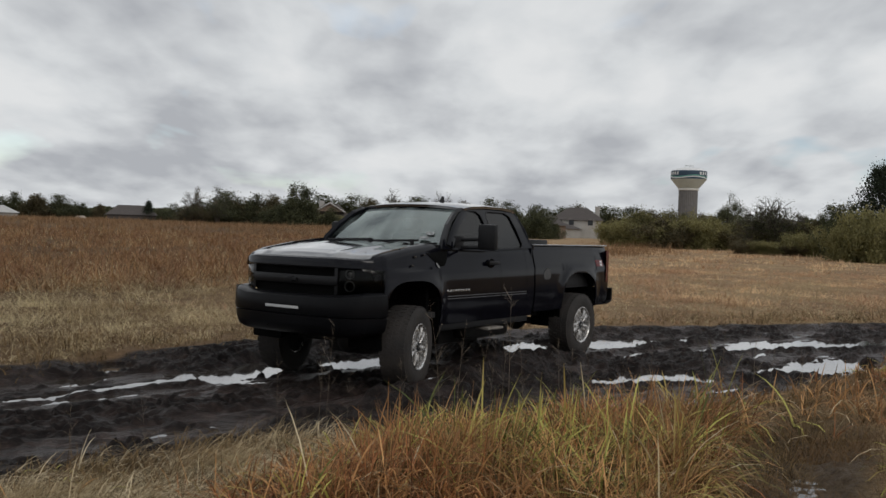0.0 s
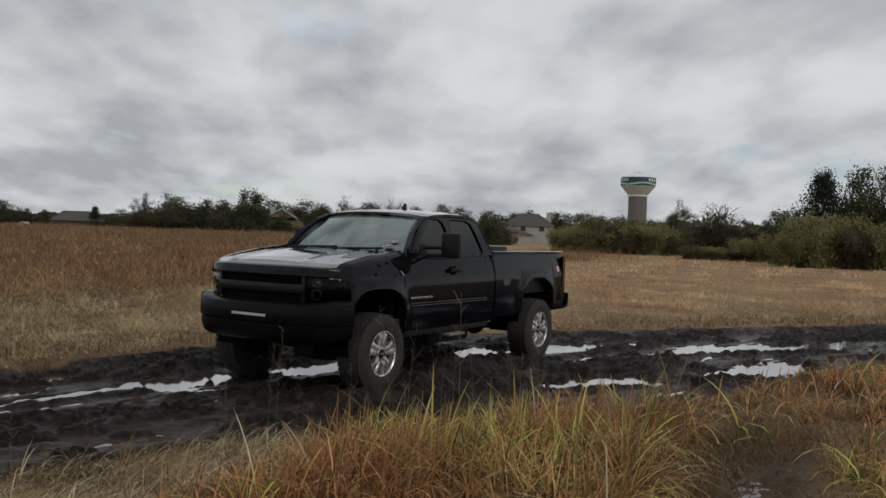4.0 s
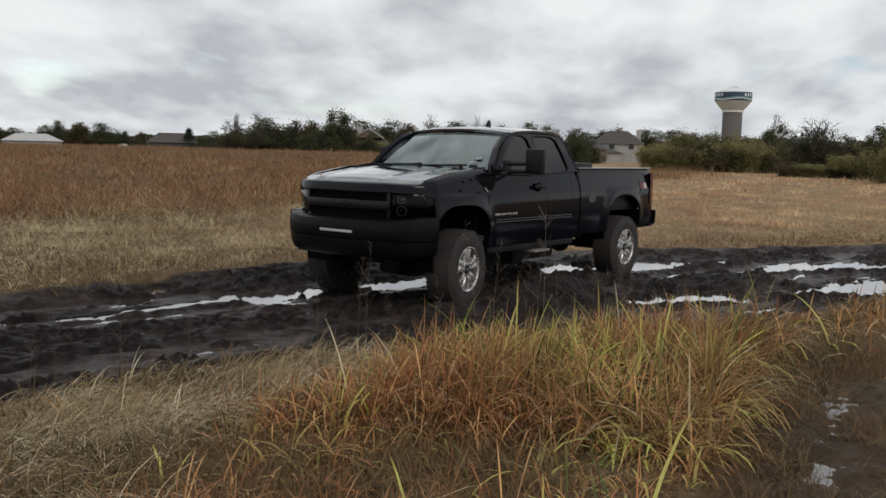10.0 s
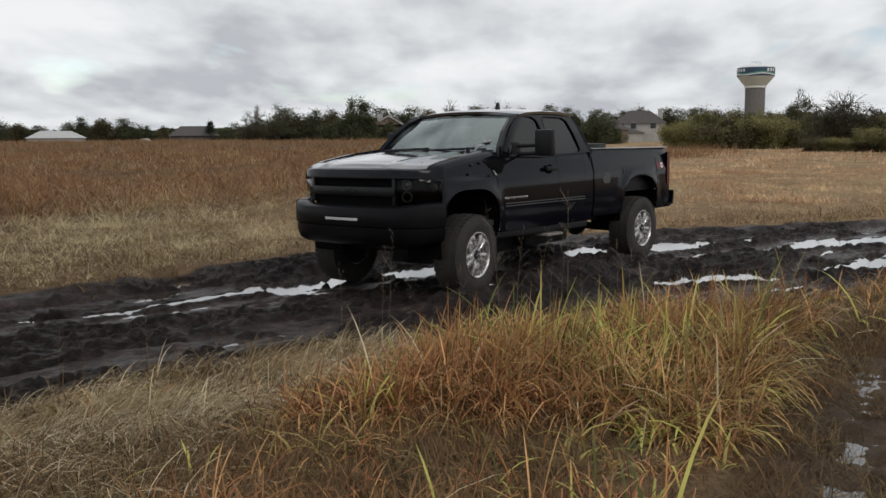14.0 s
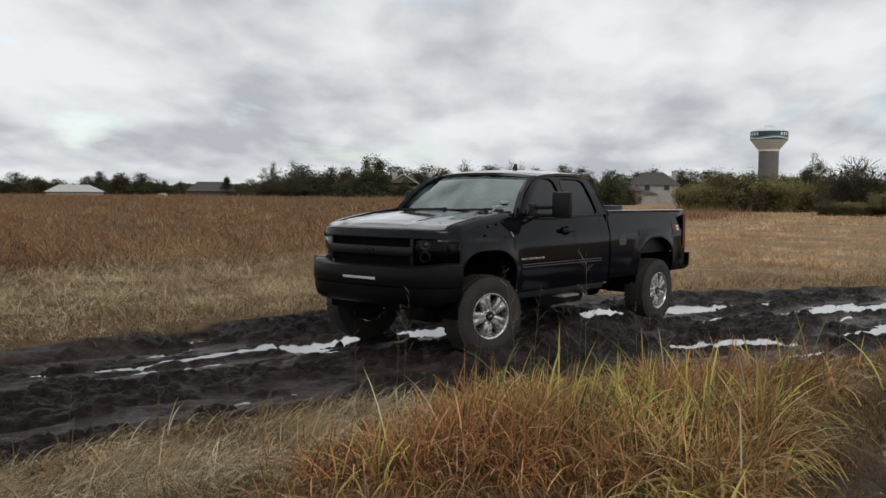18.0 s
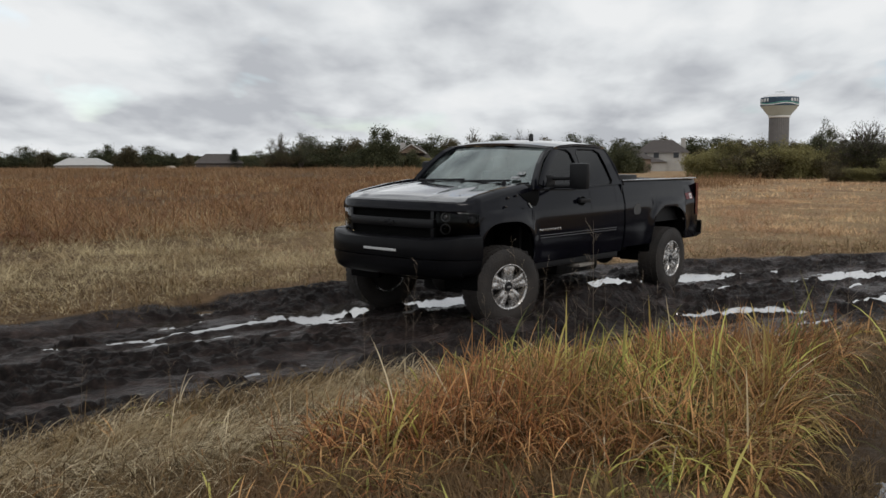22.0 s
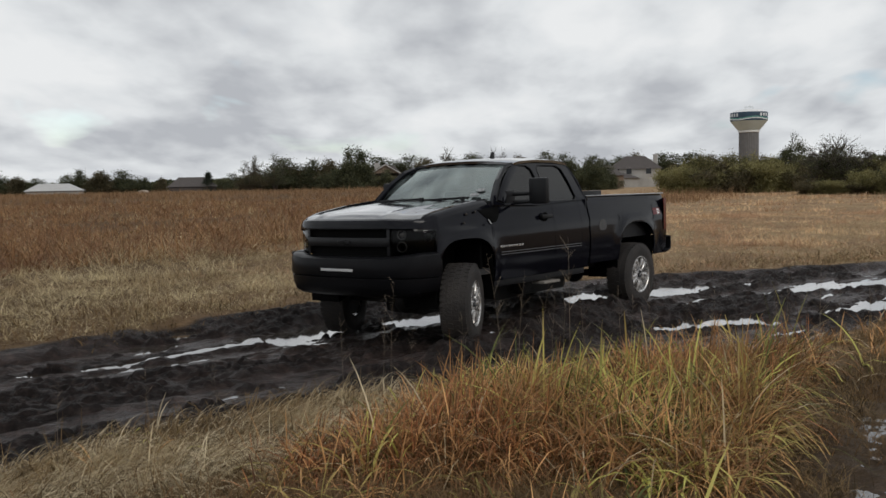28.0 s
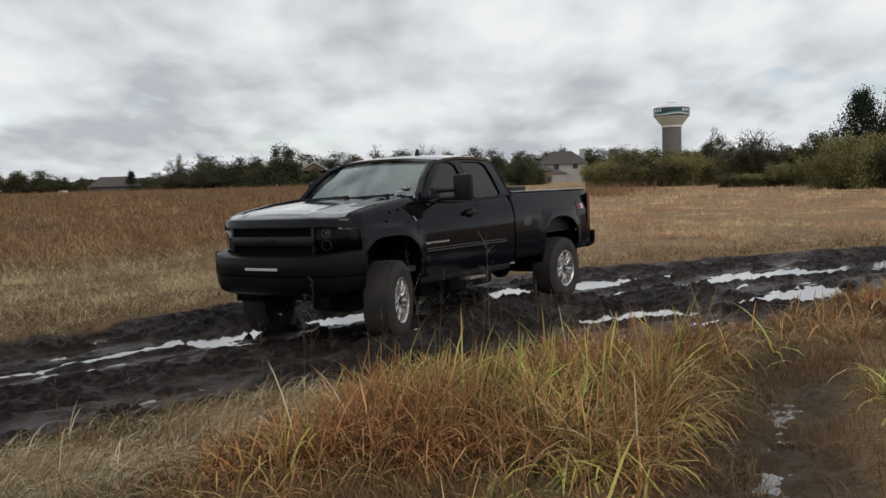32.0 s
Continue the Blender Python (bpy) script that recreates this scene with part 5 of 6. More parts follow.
plant("oak", [(39.1, 90.0, 4.7, 3.1), (40.9, 89.2, 4.8, 3.0), (37.9, 90.5, 3.7, 2.1)], "dark trees at the hedge end")
plant("cedar", [(36.8, 75.7, 7.9, 4.5)], "large trees at the wood end")
plant("oak", [(40.4, 76.1, 7.9, 4.4), (42.5, 74.9, 7.8, 3.9), (44.7, 73.6, 7.6, 4.2), (35.0, 78.7, 4.4, 2.8)], "large trees at the wood end")
plant("bush", [(33.0, 68.7, 4.5, 4.4), (35.7, 67.3, 3.5, 3.5), (38.0, 66.0, 3.8, 4.2), (31.2, 69.5, 3.0, 2.5)], "shrubs at the wood end")
for proto, m in FIRST.items():
    proto.matrix_basis = m

WHITE_SIDING = mat("pale_siding", (0.36, 0.345, 0.32), 0.7, var=0.15, scale=0.8)
BRICK_WALL = mat("tan_brick_wall", (0.22, 0.16, 0.12), 0.8, var=0.25, scale=3)
SHINGLE = mat("grey_shingle", (0.075, 0.064, 0.059), 0.85, var=0.3, scale=2.5)
METAL_ROOF = mat("white_metal_roof", (0.42, 0.41, 0.395), 0.45, var=0.1, scale=1)
DARK_PANE = mat("dark_window_pane", (0.02, 0.022, 0.025), 0.1)


def house(x, y, turn, w, d, eaves, ridge, wall, roof, label, hip=0.0, windows=(), chimney=None, garage=None):
    """A gabled or hipped house: its long side of width w faces the field."""
    t = tagged(new("house"), label, "house")
    t.matrix_basis = pose(x, y, 0, 0, 0, turn)
    b = bmesh.new()
    box(b, -w / 2, w / 2, 0, d, 0, eaves)
    if not hip:
        for s in (-1, 1):
            b.faces.new([b.verts.new((s * w / 2, yy, z)) for yy, z in ((0, eaves), (d, eaves), (d / 2, ridge - 0.1))])
    wl = part("wall", b, wall, t, smooth=0)
    b = bmesh.new()
    e = 0.5
    p = [(-w / 2 - e, -e, eaves - 0.15), (w / 2 + e, -e, eaves - 0.15), (w / 2 + e, d + e, eaves - 0.15), (-w / 2 - e, d + e, eaves - 0.15), (-w / 2 - e + hip, d / 2, ridge), (w / 2 + e - hip, d / 2, ridge)]
    v = [b.verts.new(q) for q in p]
    for f in ((0, 1, 5, 4), (2, 3, 4, 5), (0, 4, 3), (1, 2, 5), (3, 2, 1, 0)) if hip else ((0, 1, 5, 4), (2, 3, 4, 5)):
        b.faces.new([v[i] for i in f])
    r = part("roof", b, roof, t, smooth=0)
    if not hip:
        thicken(r, 0.2)
    for wx, wz, ww, wh in windows:
        b = bmesh.new()
        box(b, wx - ww / 2 - 0.1, wx + ww / 2 + 0.1, -0.08, 0.0, wz - wh / 2 - 0.1, wz + wh / 2 + 0.1)
        wn = part("window", b, WHITE_SIDING, t, smooth=0)
        b = bmesh.new()
        box(b, wx - ww / 2, wx + ww / 2, -0.12, -0.06, wz - wh / 2, wz + wh / 2)
        part("pane", b, DARK_PANE, wn, smooth=0)
    if chimney:
        b = bmesh.new()
        cx, cy, cz = chimney
        box(b, cx - 0.6, cx + 0.6, cy - 0.5, cy + 0.5, eaves * 0.5, cz, 0.05)
        part("chimney", b, WHITE_SIDING, t, "pale chimney", smooth=0)
    if garage:
        gx, gw, gd, ge, gr = garage
        b = bmesh.new()
        box(b, gx - gw / 2, gx + gw / 2, -gd, -0.02, 0, ge)
        part("garage_wall", b, wall, t, smooth=0)
        b = bmesh.new()
        v = [b.verts.new(q) for q in ((gx - gw / 2 - e, -gd - e, ge), (gx + gw / 2 + e, -gd - e, ge), (gx + gw / 2 + e, 0, ge), (gx - gw / 2 - e, 0, ge), (gx, -gd * 0.5, gr))]
        for f in ((0, 1, 4), (1, 2, 4), (2, 3, 4), (3, 0, 4), (3, 2, 1, 0)):
            b.faces.new([v[i] for i in f])
        part("garage_roof", b, roof, t, smooth=0)
    return t


house(36.5, 237.0, -9, 13.0, 9, 4.9, 8.1, WHITE_SIDING, SHINGLE, "pale two-storey house with a grey hip roof", 4.5, ((-4.6, 4.2, 1.3, 1.5), (-1.5, 4.2, 1.3, 1.5), (3.4, 4.2, 1.3, 1.5)), (5.2, 5.0, 8.5), (-3.2, 8.0, 5.0, 2.4, 3.9))
gabled = house(-24.2, 207.0, 6, 8.5, 8, 3.2, 6.3, BRICK_WALL, SHINGLE, "low tan house with a steep grey gable roof", 3.0, ((-2.5, 2.3, 1.2, 1.2),), (-2.2, 3.6, 7.0))


def front_gable(t, x0, x1, xp, z0, z1, y0, y1):
    """A gable that stands forward of the main roof, with pale boards along its edges."""
    b = bmesh.new()
    f, k = [[b.verts.new((x, y, z)) for x, z in ((x0, z0), (x1, z0), (xp, z1))] for y in (y0, y1)]
    b.faces.new(f)
    b.faces.new(k[::-1])
    for i in range(3):
        b.faces.new((f[i], f[(i + 1) % 3], k[(i + 1) % 3], k[i]))
    part("gable_wall", b, BRICK_WALL, t, smooth=0)
    for x in (x0, x1):
        out = 0.4 if x > xp else -0.4
        b = bmesh.new()
        sheet(b, [[(xp, y, z1 + 0.22), (x + out, y, z0 - 0.05)] for y in (y0 - 0.4, y1)])
        thicken(part("gable_roof", b, SHINGLE, t, smooth=0), 0.18)
        b = bmesh.new()
        rod(b, (xp, y0 - 0.45, z1 + 0.12), (x + out, y0 - 0.45, z0 - 0.15), 0.17, 4)
        part("rake_board", b, WHITE_SIDING, t, "pale rake board", smooth=0)


front_gable(gabled, -3.3, 2.8, -0.25, 4.55, 6.35, -0.5, 4.0)
house(-28.7, 206.0, 6, 2.4, 5, 4.4, 5.0, WHITE_SIDING, SHINGLE, "white gable end of a house beside a tall tree", 0.0)
house(24.5, 205.0, -6, 9.0, 8, 3.1, 5.2, BRICK_WALL, SHINGLE, "low brick house with a grey roof", 3.0)
house(-109.8, 222.9, 28, 13.5, 9, 2.2, 3.9, WHITE_SIDING, METAL_ROOF, "long low barn with a white metal roof", 3.6)
house(-79.2, 236.4, 18, 12.0, 7, 2.6, 5.0, SHINGLE, SHINGLE, "dark low house among trees", 3.0)
house(86.0, 225.0, -20, 14.0, 10, 3.8, 6.4, WHITE_SIDING, SHINGLE, "pale house with a broad grey roof behind trees", 5.0)
b = bmesh.new()
cyl(b, 0.9, 0.9, 1.5, 20, pose(-69.5, 176.5, 0.9, 0, 90, 70))
bale = tagged(part("hay_bale", b, mat("pale_straw_bale", (0.36, 0.30, 0.24), 0.9, var=0.3, scale=4, bump=0.4), None), "round pale hay bale in the far grass", "hay bale")


def water_tower():
    """A fluted-column water tank with a banded drum."""
    t = tagged(new("water_tower"), "tall white-topped municipal water tower with a dark banded stem", "water tower")
    t.matrix_basis = pose(138.2, 501.5, 0, 0, 0, -15.4)
    concrete = mat("grey_concrete_stem", (0.135, 0.13, 0.128), 0.8, var=0.15, scale=0.6)
    pale = mat("pale_tank_steel", (0.47, 0.51, 0.49), 0.5, var=0.08, scale=0.3)
    b = bmesh.new()
    sheet(b, [[((5.05 + 0.13 * (k % 2)) * math.cos(k * math.pi / 32), (5.05 + 0.13 * (k % 2)) * math.sin(k * math.pi / 32), z) for k in range(65)] for z in (0, 26.5)])
    part("stem", b, concrete, t, "fluted grey stem", 20)
    yz = Euler((radians(90), 0, 0)).to_matrix().to_4x4()

    def turned(name, prof, m, label=""):
        bb = bmesh.new()
        spun(bb, prof, 64, yz)
        return part(name, bb, m, t, label, 30)

    turned("collar", [(5.1, 26.3), (5.6, 26.5), (5.6, 27.3), (5.4, 27.4)], mat("white_steel", (0.66, 0.66, 0.64), 0.5))
    turned("bowl", [(5.4, 27.3), (7.1, 29.3), (8.7, 31.3), (9.55, 32.4)], pale, "pale grey-green bowl")
    drum = turned("drum", [(9.55, 32.4), (9.7, 32.8), (9.7, 36.7), (9.5, 37.0)], mat("blue_band", (0.030, 0.062, 0.10), 0.45, var=0.1, scale=0.2), "dark blue drum with a pale wave band")
    turned("dome", [(9.5, 36.95), (8.6, 37.6), (5.7, 38.5), (2.0, 39.0), (0.01, 39.05)], mat("white_dome", (0.72, 0.72, 0.71), 0.5), "white domed roof")
    wave, letter = mat("green_wave", (0.10, 0.30, 0.25), 0.5), mat("white_letter_block", (0.62, 0.64, 0.65), 0.5)
    for r0, zc, amp, th, mm in ((9.77, 34.0, 0.45, 0.24, wave), (9.79, 33.35, 0.4, 0.26, letter)):
        b = bmesh.new()
        sheet(b, [[(r0 * math.sin(a), -r0 * math.cos(a), zc + amp * math.sin(a * 3.2 + 0.4) + dz) for a in np.linspace(-1.5, 1.5, 60)] for dz in (-th, th)])
        part("wave", b, mm, drum)
    for a0, a1, z0, z1 in ((-1.3, -1.18, 34.7, 36.3), (-1.1, -0.98, 34.7, 36.3), (-0.9, -0.78, 34.7, 36.3), (-0.70, -0.6, 34.7, 36.3), (0.62, 0.74, 34.7, 36.3), (0.82, 0.94, 34.7, 36.3), (1.02, 1.14, 34.7, 36.3)):
        b = bmesh.new()
        sheet(b, [[(9.80 * math.sin(a), -9.80 * math.cos(a), z) for a in np.linspace(a0, a1, 4)] for z in (z0, z1)])
        part("letter_block", b, letter, drum, "white lettering block")
    b = bmesh.new()
    spun(b, [(2.2, 40.0), (2.28, 40.0), (2.28, 40.12), (2.2, 40.12)], 24, yz)
    part("railing", b, pale, t)
    for k in range(8):
        b = bmesh.new()
        a = k * math.pi / 4
        rod(b, (2.24 * math.cos(a), 2.24 * math.sin(a), 38.9), (2.24 * math.cos(a), 2.24 * math.sin(a), 40.1), 0.06, 6)
        part("railing_post", b, pale, t)
    b = bmesh.new()
    rod(b, (0.5, 0, 39.0), (0.5, 0, 41.2), 0.05, 6)
    part("mast", b, pale, t)


water_tower()


def far_woods():
    """The low unbroken wood along the skyline."""
    rng = np.random.default_rng(77)
    n = 95000
    az = np.radians(rng.uniform(-46, 46, n))
    d = rng.uniform(292, 318, n)
    top = 3.9 + 3.2 * np.abs(fbm(np.degrees(az) * 0.9, az * 0 + 3.3, 4, 71)) + 2.0 * step(0.1, 0.5, fbm(np.degrees(az) * 0.35, az * 0 + 1, 2, 72))
    top *= 1 + 0.35 * step(-0.15, 0.15, az)
    z = top * np.sqrt(rng.random(n))
    c = np.stack([d * np.sin(az), d * np.cos(az), z], 1)
    tagged(link("far_woods", quad_mesh("far_woods", c, 0.34, rng), LEAF_GREEN, smooth=0), "low dark wood along the skyline", "wood", kind="stuff")


far_woods()



# ---- grass ----
def grass_mat(name, light, dark, scale=1.2, island=0.75, sharp=0.2, third=None, patch=0.4):
    m = mat(name, light, 0.7, color2=dark, scale=scale, island=island, spec=0.3, sharp=sharp)
    if third:
        nt = m.node_tree
        N, L = nt.nodes.new, nt.links.new
        tc, mp, n, mr, mx = N("ShaderNodeTexCoord"), N("ShaderNodeMapping"), N("ShaderNodeTexNoise"), N("ShaderNodeMapRange"), N("ShaderNodeMix")
        mp.inputs["Scale"].default_value = (1.0, 0.6, 0.3)
        n.inputs["Scale"].default_value, n.inputs["Detail"].default_value = patch, 4
        mr.inputs[1].default_value, mr.inputs[2].default_value, mr.inputs[4].default_value = 0.46, 0.57, 0.62
        mx.data_type = "RGBA"
        base = m.node_tree.nodes["Principled BSDF"].inputs["Base Color"]
        L(tc.outputs["Object"], mp.inputs[0])
        L(mp.outputs[0], n.inputs["Vector"])
        L(n.outputs[0], mr.inputs[0])
        L(mr.outputs[0], mx.inputs[0])
        L(base.links[0].from_socket, mx.inputs[6])
        mx.inputs[7].default_value = (*third, 1)
        L(mx.outputs[2], base)
    return leafy(m, 0.3)


STRAW = grass_mat("pale_straw", (0.84, 0.71, 0.48), (0.14, 0.100, 0.050), third=(0.44, 0.325, 0.17), patch=1.6)
TAN = grass_mat("tan_grass", (0.82, 0.475, 0.205), (0.105, 0.053, 0.022), third=(0.38, 0.195, 0.080), patch=1.8)
RUST = grass_mat("rust_grass", (0.60, 0.255, 0.11), (0.11, 0.040, 0.020), third=(0.32, 0.19, 0.085), patch=1.7)
GREEN = grass_mat("green_blades", (0.62, 0.59, 0.16), (0.095, 0.115, 0.032), third=(0.44, 0.28, 0.11), patch=2.2)
OLIVE = grass_mat("olive_blades", (0.27, 0.178, 0.082), (0.070, 0.047, 0.021), third=(0.19, 0.108, 0.050), patch=1.3)
FAR_RUST = grass_mat("tall_rust_stand", (0.47, 0.275, 0.128), (0.15, 0.075, 0.036), 1.0, 0.22, 0.13, third=(0.20, 0.088, 0.044), patch=0.65)
FAR_BROWN = grass_mat("distant_brown_stand", (0.36, 0.225, 0.118), (0.16, 0.088, 0.045), 0.30, 0.20, 0.14, third=(0.28, 0.165, 0.085), patch=0.12)
FAR_TAN = grass_mat("mown_tan_grass", (0.92, 0.67, 0.40), (0.40, 0.245, 0.140), 0.55, 0.13, 0.13, third=(0.46, 0.265, 0.160), patch=0.40)
FAR_STRAW = grass_mat("matted_straw", (0.75, 0.62, 0.375), (0.21, 0.142, 0.072), 0.9, 0.25, 0.14, third=(0.34, 0.235, 0.12), patch=0.55)
DRY_STEM = grass_mat("dry_stem", (0.32, 0.26, 0.20), (0.12, 0.095, 0.070))
DARK_STEM = grass_mat("dark_stem", (0.12, 0.088, 0.055), (0.045, 0.033, 0.021))


def blades(name, x, y, h, w, lean, heading, material, label, rng, curl=0.5, levels=3, zoff=None):
    """Ribbons that taper to a point, each bent over by lean (radians at the tip) towards its heading; one object of stuff."""
    n = len(x)
    z = ground_height(x, y) + swell(x, y) if zoff is None else zoff
    face = heading + math.pi / 2 + rng.normal(0, 0.5, n)
    px, py, pz = x.copy(), y.copy(), z - 0.01
    vs = []
    for k in range(levels + 1):
        u = k / levels
        if k:
            a = lean * (1 - curl + curl * 2 * (u - 0.5 / levels))
            sl = h / levels
            px = px + np.cos(heading) * np.sin(a) * sl
            py = py + np.sin(heading) * np.sin(a) * sl
            pz = pz + np.cos(a) * sl
        if k < levels:
            ww = w * 0.5 * (1 - 0.55 * u)
            vs += [np.stack([px - np.cos(face) * ww, py - np.sin(face) * ww, pz], 1), np.stack([px + np.cos(face) * ww, py + np.sin(face) * ww, pz], 1)]
        else:
            vs.append(np.stack([px, py, np.maximum(pz, z - 0.005)], 1))
    per = 2 * levels + 1
    v = np.stack(vs, 1).reshape(-1, 3)
    base = (np.arange(n) * per)[:, None]
    quads = np.array([[2 * k, 2 * k + 1, 2 * k + 3, 2 * k + 2] for k in range(levels - 1)]).reshape(1, -1)
    tri = np.array([[2 * levels - 2, 2 * levels - 1, 2 * levels]]).reshape(1, -1)
    li = np.concatenate([base + quads, base + tri], 1).ravel()
    tot = np.tile(np.array([4] * (levels - 1) + [3]), n)
    me = bpy.data.meshes.new(name)
    me.vertices.add(len(v))
    me.vertices.foreach_set("co", v.ravel().astype(np.float32))
    me.loops.add(len(li))
    me.loops.foreach_set("vertex_index", li.astype(np.int32))
    me.polygons.add(len(tot))
    me.polygons.foreach_set("loop_start", np.concatenate([[0], np.cumsum(tot)[:-1]]).astype(np.int32))
    me.update(calc_edges=True)
    return tagged(link(name, me, material, smooth=0), label, "grass", kind="stuff")


def scatter(rng, n, x0, x1, y0, y1, keep):
    """Points in a rectangle, thinned by the chance keep(x, y)."""
    x, y = rng.uniform(x0, x1, n), rng.uniform(y0, y1, n)
    k = rng.random(n) < keep(x, y)
    return x[k], y[k]


def in_view(x, y):
    return (np.abs(x - 0.03 * y) < 0.66 * y + 0.6).astype(float)


def tufted(rng, x, y, per, spread):
    """Each point becomes a tuft of blades that fan out from it."""
    n = len(x)
    a = rng.uniform(0, 2 * math.pi, n * per)
    r = spread * np.sqrt(rng.random(n * per))
    return np.repeat(x, per) + r * np.cos(a), np.repeat(y, per) + r * np.sin(a), a


STRAW_BELT = np.array([(-4.2, 3.9), (-2.55, 4.95), (-1.9, 5.35), (-1.2, 6.0), (-0.8, 6.5)])


def near_grass():
    rng = np.random.default_rng(3)

    def near_side(x, y):
        dn, _ = zones(x, y)
        return in_view(x, y) * step(0.25, -0.12, dn) * (1 - np.clip(1.6 * wet_patch(x, y), 0, 0.98))

    def tall_zone(x, y):
        """Where the near grass stands knee-high; to its west it is flattened straw."""
        east = step(0.25, 0.5, x - 1.72 - (y - 4.63) * 0.42) * step(8.6, 7.8, y)
        low = step(1.2, 0.75, np.hypot((x + 0.20) / 1.40, (y - 4.30) / 0.90))
        return step(-1.35, -0.55, x - 0.15 * (y - 5.5) + 0.35 * fbm(x * 1.5, y * 1.5, 3, 91)) * (1 - 0.93 * low) * (1 - 0.75 * east)

    def straw_zone(x, y):
        """The belt of flattened straw, west of the tall stand and clear of the mossy hollow."""
        hollow = step(1.2, 0.75, np.hypot((x + 0.10) / 1.25, (y - 4.35) / 0.90))
        belt = np.exp(-((edge_distance(x, y, STRAW_BELT) + 0.22 * fbm(x * 2.1, y * 2.1, 3, 93)) / 0.42) ** 4)
        return step(-0.5, -1.3, x - 0.15 * (y - 5.5) + 0.35 * fbm(x * 1.5, y * 1.5, 3, 91)) * (1 - hollow) * (0.10 + 0.90 * belt)

    # standing tufts: tan, rust, green
    for name, n, per, hh, material, label, seedling, ww, droop in (
            ("tan_grass", 3600, 8, (0.26, 0.62), TAN, "knee-high dry tan grass", 101, 0.0090, 1.45),
            ("rust_grass", 3600, 9, (0.24, 0.54), RUST, "rust-red autumn grass in tufts", 102, 0.0074, 1.35),
            ("green_grass", 3300, 6, (0.36, 0.74), GREEN, "green grass blades among the dry", 103, 0.0150, 1.65),
            ("bent_straw", 2900, 3, (0.40, 0.76), STRAW, "long bent straw blades over the tufts", 105, 0.0095, 2.0),
            ("olive_grass", 5600, 8, (0.14, 0.36), OLIVE, "olive-brown undergrowth grass", 104, 0.0075, 1.35)):
        def keep(x, y):
            f = near_side(x, y) * (0.03 + 0.97 * tall_zone(x, y))
            f = f * (1 - step(0.95, 0.55, np.abs(x - 1.78 - (y - 4.63) * 0.42)) * step(8.4, 7.4, y))
            p = fbm(x * 1.1, y * 1.1, 3, seedling)
            if name == "bent_straw":
                return f * tall_zone(x, y) * np.clip(0.5 + p, 0, 1)
            if name == "green_grass":
                spots = 1.1 * np.exp(-(((x - 1.35) / 0.75) ** 2 + ((y - 6.4) / 1.0) ** 2)) + 0.25 * np.exp(-(((x - 0.0) / 0.5) ** 2 + ((y - 6.5) / 0.5) ** 2)) + 0.5 * np.exp(-(((x + 1.05) / 0.35) ** 2 + ((y - 4.35) / 0.25) ** 2)) + 0.4 * np.exp(-(((x - 3.2) / 0.22) ** 2 + ((y - 6.5) / 0.35) ** 2))
                return f * np.clip(0.16 + 0.7 * spots + 1.1 * p, 0, 1)
            if name == "rust_grass":
                return f * np.clip(0.50 + 1.9 * p + 0.7 * np.exp(-(((x + 0.55) / 0.5) ** 2 + ((y - 5.7) / 0.6) ** 2)), 0, 1)
            return f * np.clip(0.6 + 1.1 * p, 0.05, 1)

        x, y = scatter(rng, n, -5.0, 8.5, 3.3, 15.0, lambda a, b: keep(a, b))
        # more of the tufts close to the eye
        x2, y2 = scatter(rng, n * 2, -2.6, 3.6, 3.3, 8.0, lambda a, b: keep(a, b))
        x, y = np.concatenate([x, x2]), np.concatenate([y, y2])
        x, y, a = tufted(rng, x, y, per, 0.05)
        m = len(x)
        far = step(7.0, 12.0, y)
        tz = tall_zone(x, y)
        h = 1.22 * rng.uniform(hh[0], hh[1], m) * (0.5 + 0.5 * tz) * (0.85 + 0.5 * fbm(x * 0.9, y * 0.9, 2, 95)) * (1 - 0.25 * far)
        # against the mud the stand thins and shortens
        dn, _ = zones(x, y)
        h *= 0.50 + 0.50 * step(-0.05, -0.8, dn)
        lean = np.clip(np.abs(rng.normal(droop, 0.6, m)) + 0.25 * (1 - tz), 0.05, 2.8)
        head = np.where(rng.random(m) < 0.12, rng.normal(-0.2, 0.7, m), a + rng.normal(0.0, 1.5, m))
        blades(name, x, y, h, ww * rng.uniform(0.6, 1.5, m) * (1 + 0.9 * far), lean, head, material, label, rng, 0.65, 5)
    # flattened pale straw, combed towards the east
    x, y = scatter(rng, 230000, -5.0, 0.4, 3.3, 8.5, lambda a, b: near_side(a, b) * straw_zone(a, b) * np.clip(0.65 + 1.4 * fbm(a * 1.4, b * 1.4, 3, 111), 0.15, 1))
    m = len(x)
    blades("flattened_straw", x, y, rng.uniform(0.12, 0.38, m) * (0.85 + 1.0 * fbm(x * 1.8, y * 1.8, 3, 112)), rng.uniform(0.003, 0.0075, m), np.clip(rng.normal(1.55, 0.35, m), 0.3, 2.1), rng.normal(0.25, 0.75, m), STRAW, "pale flattened straw beside the mud", rng, 0.7, 4)
    x, y = scatter(rng, 60000, -5.0, 0.4, 3.3, 8.0, lambda a, b: near_side(a, b) * (1 - tall_zone(a, b)))
    m = len(x)
    blades("brown_thatch", x, y, rng.uniform(0.10, 0.32, m), rng.uniform(0.003, 0.007, m), np.clip(rng.normal(1.5, 0.45, m), 0.1, 2.2), rng.uniform(0, 6.28, m), OLIVE, "short brown thatch under the straw", rng, 0.6, 4)
    # a low mat under all of it
    x, y = scatter(rng, 120000, -5.0, 8.0, 3.2, 13.0, lambda a, b: near_side(a, b) * np.where(b < 8, 1, 0.5))
    m = len(x)
